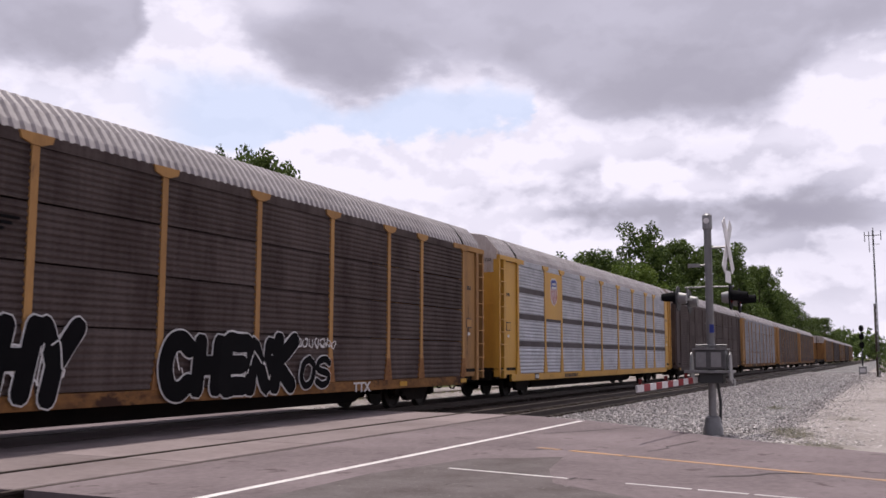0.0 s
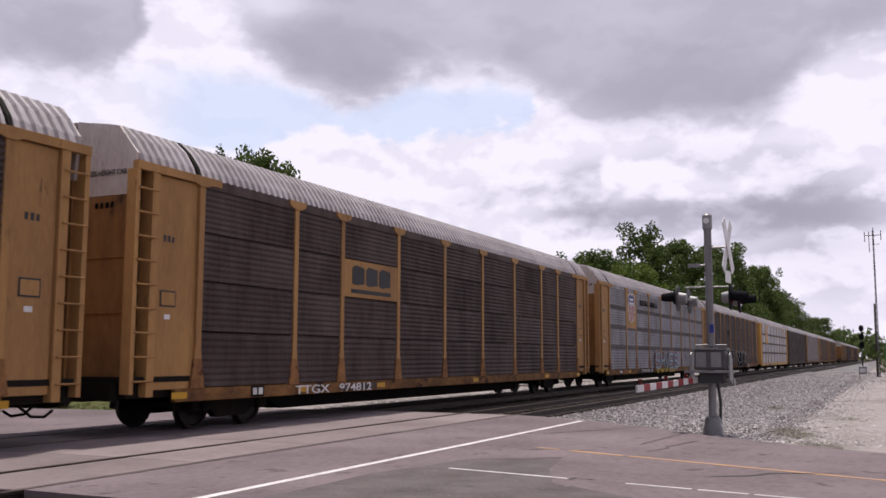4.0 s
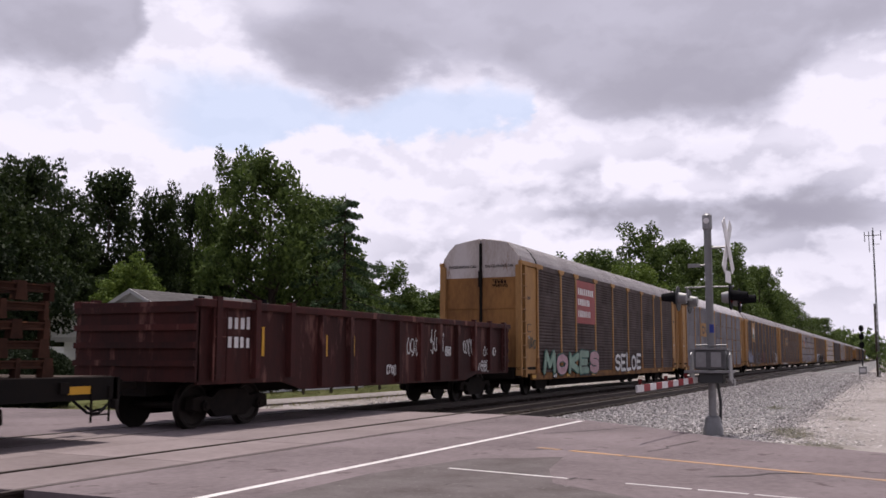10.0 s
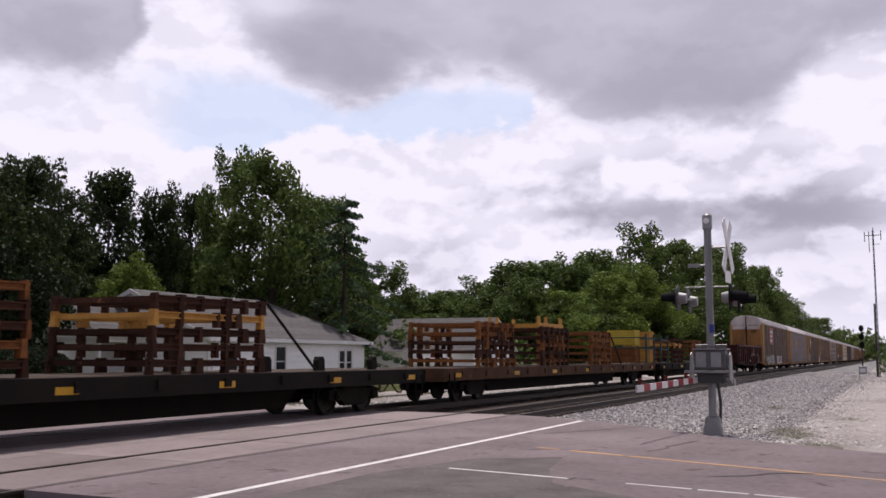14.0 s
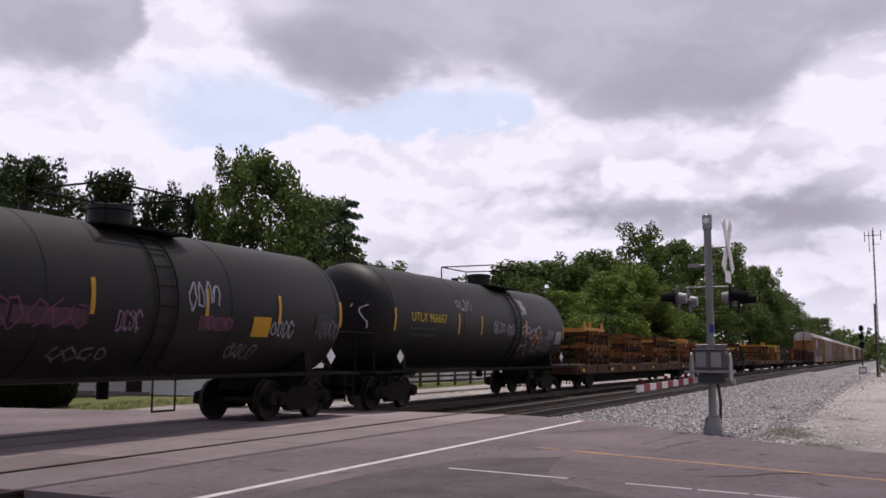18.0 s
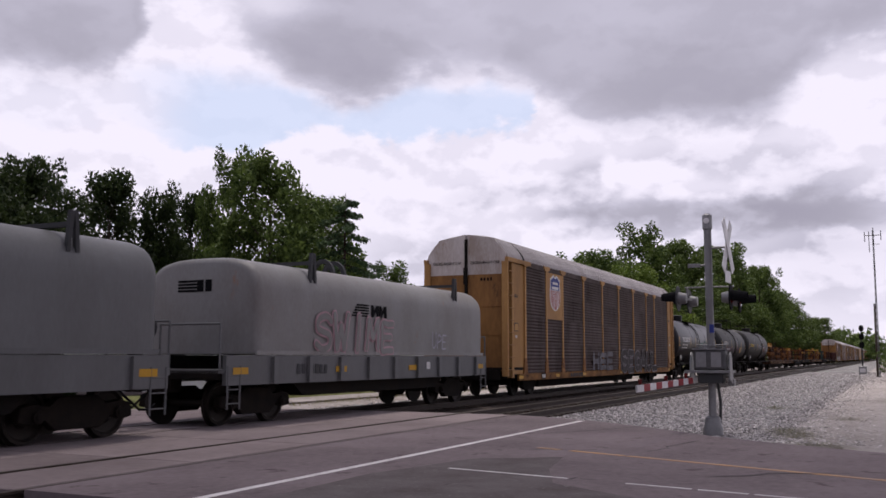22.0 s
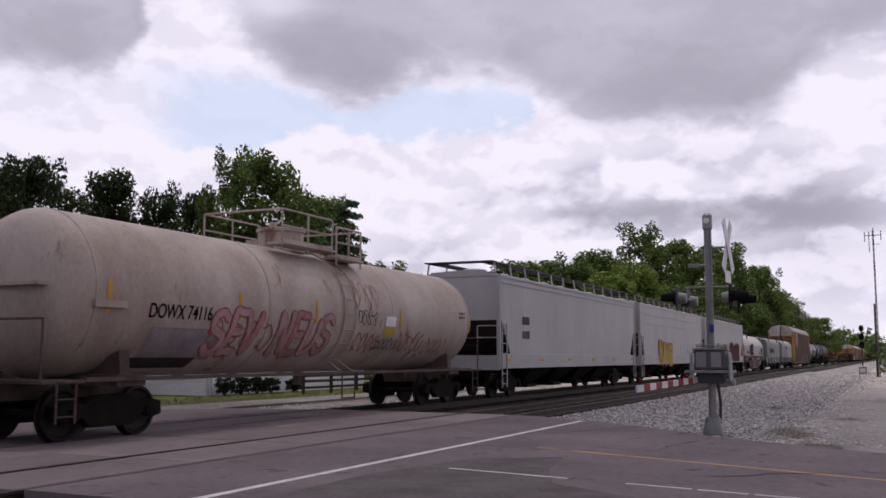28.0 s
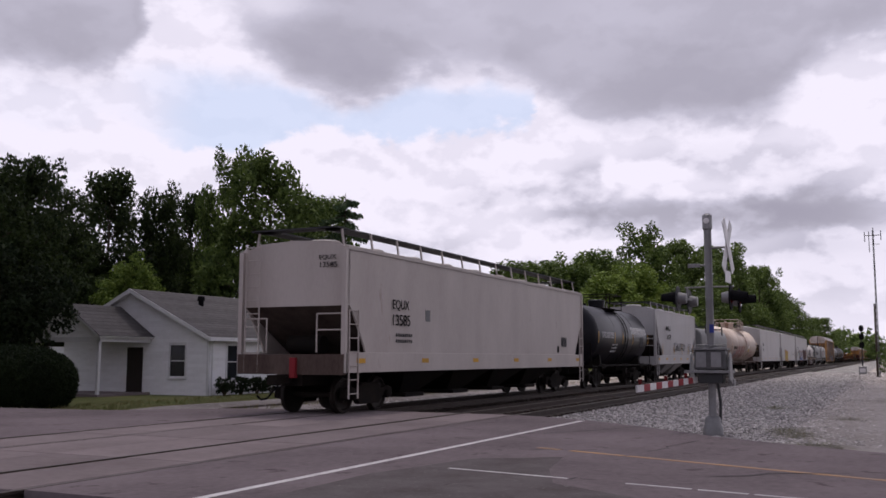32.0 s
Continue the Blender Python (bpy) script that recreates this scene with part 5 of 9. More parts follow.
def rail_signal():
    s = thing("railway_signal", "black railway signal heads on a slim post", "railway signal", pose(98, 2.55, -.12))
    bm = bmesh.new()
    rod(bm, (0, 0, 0), (0, 0, 4.5), .06, 10)
    part("post", bm, DARKGREY, s)
    for z in (2.75, 3.55, 4.3):
        bm = bmesh.new()
        outline = [(.23 * math.cos(a), z + .32 * math.sin(a)) for a in [k * math.pi / 8 for k in range(16)]]
        prism(bm, outline, "x", -.14, -.10)
        h = part("signal_head", bm, BLACK, s, "black oval signal target")
        bm = bmesh.new()
        rod(bm, (-.14, 0, z), (-.42, 0, z + .02), .13, 12)
        part("hood", bm, BLACK, h)
    bm = bmesh.new()
    quad_box(bm, -.4, .4, -.35, .35, 0, .75)
    part("cabinet", bm, GALV, s, "small grey relay cabinet", bevel=.03)
    bm = bmesh.new()
    quad_box(bm, -.45, -.40, -.25, .25, .18, .55)
    part("cabinet_plate", bm, SIGN_WHITE, s)


def radio_tower():
    t = thing("radio_mast", "slender grey lattice radio mast with antennas", "radio mast", pose(80, .92, -.12))
    for a in range(3):
        bm = bmesh.new()
        c, q = math.cos(a * 2.094) * .075, math.sin(a * 2.094) * .075
        rod(bm, (c, q, 0), (c * .6, q * .6, 11.4), .018, 6)
        part("leg", bm, GALV_DARK, t)
    for k in range(22):
        bm = bmesh.new()
        z = .5 * k + .2
        w = .075 * (1 - .4 * z / 11.4)
        for a in range(3):
            b = (a + 1) % 3
            rod(bm, (math.cos(a * 2.094) * w, math.sin(a * 2.094) * w, z), (math.cos(b * 2.094) * w, math.sin(b * 2.094) * w, z + .5), .012, 4)
        part("brace", bm, GALV_DARK, t)
    bm = bmesh.new()
    pipe(bm, [(0, -.55, 11.0), (0, .6, 11.0)], .03)
    pipe(bm, [(0, -.45, 10.3), (0, .1, 10.3)], .02)
    part("antenna_arm", bm, GALV_DARK, t)
    for yy, z0, z1 in ((-.55, 10.6, 11.35), (.6, 10.5, 11.3), (.3, 9.7, 11.3), (0, 11, 11.6)):
        bm = bmesh.new()
        rod(bm, (0, yy, z0), (0, yy, z1), .03, 6)
        part("antenna", bm, GALV_DARK, t)
    p = thing("utility_pole", "short dark wooden pole beside the radio mast", "pole", pose(84, 1.1, -.12))
    bm = bmesh.new()
    rod(bm, (0, 0, 0), (0, 0, 5.9), .10, 8, .08)
    part("pole", bm, BARK, p)


house_near()
house_far()
fence()
crossing_gate()
rail_signal()
radio_tower()
for rows in TREES.values():
    for row in rows:
        tree(*row)
conifer(48.7, 29.6, 11.6, 4.6)
tree(223.0, 26.3, 22.0, 13.0, "D", 1)
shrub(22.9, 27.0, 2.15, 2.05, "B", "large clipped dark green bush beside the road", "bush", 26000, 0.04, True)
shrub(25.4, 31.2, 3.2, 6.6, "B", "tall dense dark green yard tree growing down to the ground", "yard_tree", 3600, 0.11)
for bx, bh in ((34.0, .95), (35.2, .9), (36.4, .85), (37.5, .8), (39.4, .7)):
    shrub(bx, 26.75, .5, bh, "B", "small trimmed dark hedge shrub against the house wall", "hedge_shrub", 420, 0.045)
far_woods()


# ------------------------------------------------------------------ writing and sprayed pieces
def bar_rows(w, h, n, rnd):
    """A line of unreadable characters: plain upright blocks of one height."""
    bm = bmesh.new()
    p = w / n
    for k in range(n):
        q = rnd.uniform(.5, .74) * p
        quad_box(bm, k * p, k * p + q, -.004, 0, 0, h * rnd.choice((1, 1, .92)))
    return bm


def bars(parent, x, y, z, w, h, n, mat, seed=1, name="lettering"):
    """Bars in place of a number or of small print, on a side that faces -y."""
    bm = bar_rows(w, h, n, random.Random(seed))
    return hang(name, mesh_of(name, bm, mat), parent, (x, y, z))


def block(parent, x, y, z, w, h, mat, name="plate", label="", t=0.006):
    bm = bmesh.new()
    quad_box(bm, x, x + w, y - t, y, z, z + h)
    return part(name, bm, mat, parent, label)


def poly(parent, outline, y, mat, name, label="", t=0.006):
    bm = bmesh.new()
    prism(bm, outline, "y", y - t, y)
    return part(name, bm, mat, parent, label)


def flowing(pts, per=5):
    """Points along a smooth curve through the given ones."""
    if len(pts) < 3:
        return [tuple(p) for p in pts]
    P = [Vector(p) for p in pts]
    P = [P[0] * 2 - P[1]] + P + [P[-1] * 2 - P[-2]]
    out = []
    for a, b, c, d in zip(P, P[1:], P[2:], P[3:]):
        for k in range(per):
            t = k / per
            out.append(tuple(0.5 * (2 * b + (c - a) * t + (2 * a - 5 * b + 4 * c - d) * t * t + (3 * b - a - 3 * c + d) * t ** 3)))
    return out + [tuple(P[-2])]


def stroke(bm, pts, w, y, t=0.005):
    """A flat sprayed stroke along (x, z) points, with round ends and an uneven width."""
    n = len(pts)
    rows = []
    for i, p in enumerate(pts):
        a, b = Vector(pts[max(0, i - 1)]), Vector(pts[min(n - 1, i + 1)])
        d = (b - a)
        d = d.normalized() if d.length > 1e-6 else Vector((1, 0))
        s = Vector((-d.y, d.x)) * w / 2
        c = Vector(p)
        if i == 0:
            rows += [[c - d * w * .45 + s * .45, c - d * w * .45 - s * .45], [c - d * w * .26 + s * .84, c - d * w * .26 - s * .84]]
        rows.append([c + s, c - s])
        if i == n - 1:
            rows += [[c + d * w * .26 + s * .84, c + d * w * .26 - s * .84], [c + d * w * .45 + s * .45, c + d * w * .45 - s * .45]]
    rows = [[bm.verts.new((q.x, y - t - .0018 * k / len(rows), q.y)) for q in r] for k, r in enumerate(rows)]
    for r0, r1 in zip(rows, rows[1:]):
        bm.faces.new((r0[0], r1[0], r1[1], r0[1]))


GLYPHS = {
    "A": [[(0, 0), (.42, 1), (.6, 1), (1, 0)], [(.2, .38), (.82, .38)]],
    "C": [[(.95, .85), (.6, 1), (.2, .9), (.02, .5), (.2, .1), (.6, 0), (.95, .15)]],
    "E": [[(.95, 1), (.05, 1), (.05, 0), (.95, 0)], [(.05, .5), (.8, .5)]],
    "T": [[(0, 1), (1, 1)], [(.5, 1), (.5, 0)]],
    "!": [[(.5, 1), (.45, .35)], [(.42, .12), (.42, 0)]],
    "H": [[(.08, 0), (.08, 1)], [(.92, 0), (.92, 1)], [(.08, .5), (.92, .5)]],
    "R": [[(.08, 0), (.08, 1), (.7, 1), (.95, .78), (.7, .52), (.08, .5)], [(.5, .5), (.98, 0)]],
    "M": [[(.02, 0), (.12, 1), (.5, .35), (.88, 1), (.98, 0)]],
    "K": [[(.08, 0), (.08, 1)], [(.95, 1), (.12, .5), (.98, 0)]],
    "N": [[(.05, 0), (.08, 1), (.9, 0), (.95, 1)]],
    "S": [[(.95, .85), (.6, 1), (.1, .9), (.1, .6), (.9, .42), (.9, .1), (.45, 0), (.02, .15)]],
    "L": [[(.1, 1), (.08, 0), (.95, 0)]],
    "B": [[(.08, 0), (.08, 1), (.75, .98), (.9, .75), (.7, .53), (.08, .5)], [(.7, .53), (.98, .28), (.75, 0), (.08, 0)]],
    "U": [[(.05, 1), (.08, .2), (.4, 0), (.8, .1), (.95, .3), (.95, 1)]],
    "G": [[(.95, .85), (.6, 1), (.15, .85), (.05, .4), (.3, .02), (.9, .05), (.95, .45), (.55, .45)]],
    "Y": [[(0, 1), (.5, .5), (1, 1)], [(.5, .5), (.45, 0)]],
    "I": [[(.5, 0), (.5, 1)]],
    "O": [[(.5, 1), (.1, .8), (.05, .3), (.4, 0), (.85, .15), (.95, .7), (.5, 1)]],
    "V": [[(0, 1), (.45, 0), (1, 1)]], "W": [[(0, 1), (.25, 0), (.5, .7), (.75, 0), (1, 1)]],
    "P": [[(.08, 0), (.08, 1), (.8, .95), (.9, .65), (.08, .45)]], "Z": [[(0, 1), (1, .95), (0, .05), (1, 0)]],
    "X": [[(0, 0), (1, 1)], [(0, 1), (1, 0)]], "D": [[(.08, 0), (.08, 1), (.7, .9), (.95, .5), (.7, .08), (.08, 0)]],
}


def curve_on(bm, bend):
    """Bends a flat sprayed layer on to a round shell of radius and axis height."""
    if bend:
        r, zc = bend
        for v in bm.verts:
            q = max(-.98, min(.98, (v.co.z - zc) / r))
            v.co.y = -math.sqrt(1 - q * q) * r + (v.co.y + 1.5) * .5 - .008


def sprayed(parent, word, x, z, w, h, y, fills, edge=None, cloud=None, fat=0.30, slant=0.12, seed=3, label="", rim=0.07, name="graffiti", bend=None):
    """A sprayed word: fat strokes on a wider outline, on a cloud of colour."""
    rnd = random.Random(seed)
    step = w / len(word)
    layers = []
    if cloud:
        layers.append((cloud, h * fat + 4.2 * rim, 0.004))
    if edge:
        layers.append((edge, h * fat + 2 * rim, 0.016))
    fills = fills if isinstance(fills, tuple) else (fills,)
    jit = [(rnd.uniform(-.06, .06) * h, rnd.uniform(.85, 1.1), rnd.uniform(-.08, .08)) for _ in word]
    soft_ends = set("EHTLIKAVWXZNMRY!")
    for k, ch in enumerate(word):
        if ch == " ":
            continue
        top = None
        dz, sc, tl = jit[k]
        for mat, wd, t in layers + [(fills[k % len(fills)], h * fat, 0.028)]:
            bm = bmesh.new()
            for m, line in enumerate(GLYPHS[ch]):
                pts = line
                if ch in soft_ends:
                    pts = [line[0]]
                    for (a, b), (c, d) in zip(line, line[1:]):
                        pts += [(a + (c - a) * .5, b + (d - b) * .5 + rnd.uniform(-.02, .02)), (c, d)]
                pts = flowing([(x + step * (k + .1 + .8 * a) + (slant + tl) * h * b, z + dz + h * b * sc) for a, b in pts])
                stroke(bm, pts, wd * (.9 if ch != "!" else .8), y, t + .0030 * (k % 3) + .0009 * m)
            curve_on(bm, bend)
            top_ = part(name if top is None else "graffiti_layer", bm, mat, parent if top is None else top, label if top is None else "")
            top = top or top_
    return top


def scrawl(parent, x, z, w, h, y, mat, seed, lw=0.035, n=5, name="tag_scrawl", bend=None):
    """A thin unreadable tag: looping strokes side by side."""
    rnd = random.Random(seed)
    for k in range(n):
        bm = bmesh.new()
        cx = x + w * (k + .5) / n
        pts = []
        a0 = rnd.uniform(0, 6)
        for j in range(9):
            a = a0 + j * rnd.uniform(.5, .9)
            pts.append((cx + math.cos(a) * w / n * .55 * rnd.uniform(.5, 1), z + h * (.5 + .5 * math.sin(a) * rnd.uniform(.6, 1))))
        stroke(bm, flowing(pts, 3), lw, y, .012 + .001 * k)
        curve_on(bm, bend)
        done = part(name, bm, mat, parent)
    return done


# words that can be read, in the built-in letters
def letter_meshes(words):
    obs = []
    for key, text, mat, bold in words:
        cu = bpy.data.curves.new("lettering", "FONT")
        cu.body, cu.extrude, cu.offset = text, 0.003, bold
        cu.materials.append(mat)
        obs.append((key, new("lettering", cu)))
    dg = bpy.context.evaluated_depsgraph_get()
    done = {}
    for key, ob in obs:
        me = bpy.data.meshes.new_from_object(ob.evaluated_get(dg))
        me.name = "lettering"
        done[key] = me
    for key, ob in obs:
        cu = ob.data
        bpy.data.objects.remove(ob)
        bpy.data.curves.remove(cu)
    return done


WORDS = letter_meshes([("building", "BUILDING", BLACK, 0.012), ("america", "AMERICA", BLACK, 0.012), ("excess", "EXCESS HEIGHT CAR", BLACK, 0.0),
                       ("ttx", "TTX", WHITE, 0.02), ("ttgx_a", "TTGX  922110", WHITE, 0.01), ("ttgx_b", "TTGX   974812", WHITE, 0.01),
                       ("tilx", "TILX 262370", WHITE, 0.005), ("dowx", "DOWX 74116", BLACK, 0.005), ("utlx", "UTLX601055", WHITE, 0.005),
                       ("utlx_y", "UTLX 966667", YELLOW_SPRAY, 0.006), ("ttgx_c", "TTGX", BLACK, 0.0), ("ttgx_no", "998970", BLACK, 0.0), ("mhlx", "MHLX", BLACK, 0.005), ("mhlx_no", "15178", BLACK, 0.005), ("equx", "EQUX", BLACK, 0.004), ("equx_no", "13585", BLACK, 0.004),
                       ("wlpx", "WLPX", BLACK, 0.005), ("wlpx_no", "6968", BLACK, 0.006), ("ns_a", "NS 164880", BLACK, 0.016), ("ns_b", "NS 162882", BLACK, 0.012)])


def word_on_shell(car, key, r, zc, x, z, width, height):
    """A painted word that follows the shell's curve on the -y side."""
    me = WORDS[key].copy()
    xs, hs = [v.co.x for v in me.vertices], [v.co.y for v in me.vertices]
    kx, kz = width / (max(xs) - min(xs)), height / (max(hs) - min(hs))
    for v in me.vertices:
        zz = z + v.co.y * kz
        q = max(-.98, min(.98, (zz - zc) / r))
        v.co = (x + v.co.x * kx, -math.sqrt(1 - q * q) * (r + .012) - v.co.z, zz)
    return hang("lettering", me, car)


def word(parent, key, x, y, z, width, height=None, end=False):
    me = WORDS[key]
    xs = [v.co.x for v in me.vertices]
    hs = [v.co.y for v in me.vertices]
    w0, h0 = max(xs) - min(xs), max(hs) - min(hs)
    ob = hang("lettering", me, parent)
    kx = width / w0
    kz = (height / h0) if height else kx
    if end:
        ob.matrix_basis = Matrix.Translation((x, y, z)) @ Euler((radians(90), 0, radians(-90))).to_matrix().to_4x4() @ Matrix.Diagonal((kx, kz, 1, 1))
    else:
        ob.matrix_basis = Matrix.Translation((x, y, z)) @ Euler((radians(90), 0, 0)).to_matrix().to_4x4() @ Matrix.Diagonal((kx, kz, 1, 1))
    return ob


# ------------------------------------------------------------------ running gear
WHEELS, MOVERS = [], []
WR = 0.457


def gear_meshes():
    def build():
        fr = bmesh.new()
        out = [(-1.25, .38), (-1.22, .62), (-.95, .68), (-.62, .60), (-.42, .78), (.42, .78), (.62, .60), (.95, .68), (1.22, .62), (1.25, .38),
               (1.02, .33), (.72, .44), (.50, .22), (-.50, .22), (-.72, .44), (-1.02, .33)]
        prism(fr, out, "y", -.09, .09)
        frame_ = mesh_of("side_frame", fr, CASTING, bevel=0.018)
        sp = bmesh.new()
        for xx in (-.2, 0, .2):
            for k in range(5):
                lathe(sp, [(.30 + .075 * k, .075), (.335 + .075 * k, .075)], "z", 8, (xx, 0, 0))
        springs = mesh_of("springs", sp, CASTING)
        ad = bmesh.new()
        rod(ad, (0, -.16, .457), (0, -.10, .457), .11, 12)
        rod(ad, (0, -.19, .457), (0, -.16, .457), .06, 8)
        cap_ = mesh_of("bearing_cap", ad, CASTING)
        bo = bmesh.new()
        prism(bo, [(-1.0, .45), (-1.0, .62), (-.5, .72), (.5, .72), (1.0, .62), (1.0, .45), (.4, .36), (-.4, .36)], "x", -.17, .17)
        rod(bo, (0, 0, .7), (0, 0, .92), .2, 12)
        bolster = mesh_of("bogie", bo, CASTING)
        wb = bmesh.new()
        g = GAUGE / 2
        for s in (-1, 1):
            lathe(wb, [(s * (g - .02), .49), (s * (g + .005), .485), (s * (g + .02), WR), (s * (g + .11), WR - .006), (s * (g + .115), .40), (s * (g + .07), .36), (s * (g + .05), .20), (s * (g + .10), .12), (s * (g + .12), .09)], "y", 24)
        rod(wb, (0, -1.05, 0), (0, 1.05, 0), .075, 10)
        wheel = mesh_of("wheelset", wb, WHEEL, smooth=True)
        return frame_, springs, cap_, bolster, wheel
    return cached("gear", build)


def bogie(car, x, fine=True):
    frame_, springs, cap_, bolster, wheel = gear_meshes()
    b = hang("bogie", bolster, car, (x, 0, 0), "dark cast steel bogie with two wheelsets")
    for s in (-1, 1):
        hang("side_frame", frame_, b, (0, s * 1.0, 0))
        if not fine:
            continue
        hang("springs", springs, b, (0, s * 1.0, 0))
        for q in (-.89, .89):
            hang("bearing_cap", cap_, b, (q, s * 1.0, 0), turn=(0, 0, 0 if s < 0 else math.pi))
    for q in (-.89, .89):
        w = hang("wheelset", wheel, b, (q, 0, WR), "steel wheelset on its axle")
        WHEELS.append((w, car, x + q, Vector((q, 0, WR))))


def coupler_mesh():
    def build():
        bm = bmesh.new()
        quad_box(bm, -.2, .55, -.07, .07, .80, .95)
        quad_box(bm, .45, .78, -.15, .13, .76, 1.0)
        quad_box(bm, -.35, .0, -.2, .2, .72, 1.05)
        me = mesh_of("coupler", bm, CASTING)
        hb = bmesh.new()
        pipe(hb, [(-.1, -.35, .80), (.2, -.38, .58), (.45, -.36, .42), (.75, -.33, .40), (.95, -.3, .50)], .025)
        return me, mesh_of("air_hose", hb, BLACK)
    return cached("coupler", build)


def couplers(car, half):
    me, hose = coupler_mesh()
    for s in (1, -1):
        c = hang("coupler", me, car, (s * half, 0, 0), turn=(0, 0, 0 if s > 0 else math.pi))
        hang("air_hose", hose, c)


def new_car(name, label, category, a, b):
    """A car between its coupler faces at a and b (at the clip's start), with the car's own middle as origin."""
    m = (a + b) / 2
    car = thing(name, label, category, pose(m, YT, 0), group="cars of the freight train")
    MOVERS.append((car, m, YT, 0))
    return car


def ladder(car, name, x, y, z0, z1, w, along, mat, rung=0.38):
    """Two stiles and rungs; along 'x' on a side, 'y' on an end."""
    bm = bmesh.new()
    e = (w, 0) if along == "x" else (0, w)
    for k in (0, 1):
        rod(bm, (x + e[0] * k, y + e[1] * k, z0), (x + e[0] * k, y + e[1] * k, z1), .022, 6)
    z = z0 + .12
    while z < z1:
        rod(bm, (x, y, z), (x + e[0], y + e[1], z), .014, 5)
        z += rung
    return part(name, bm, mat, car)


# ------------------------------------------------------------------ car-carrying autorack
POSTS = (-11.9, -8.95, -6.95, -4.05, -1.1, 1.8, 4.7, 7.55, 9.5, 12.4)
ROWS = ((.86, 1.905), (1.93, 2.885), (2.91, 3.83), (3.855, 4.72))
FRONT = 14.0                   # body end ahead of the middle, 13.7 behind it
SHIFT = {}                     # cars whose posts stand off the usual places


def rack_panel(width, z0, z1, mat):
    def build():
        bm = bmesh.new()
        n = 8
        h = z1 - z0
        prof = [(0.03, 0)]
        for k in range(n):
            b, p = h * k / n, h / n
            prof += [(.004, b + p * .04), (0, b + p * .22), (.004, b + p * .42), (.024, b + p * .56), (.031, b + p * .72), (.024, b + p * .90)]
        prof += [(0.03, h), (.05, h), (.05, 0)]
        prism(bm, prof, "x", 0, width)
        return mesh_of("panel", bm, mat, smooth=True)
    return cached(("rack_panel", round(width, 2), round(z0, 2), mat.name), build)


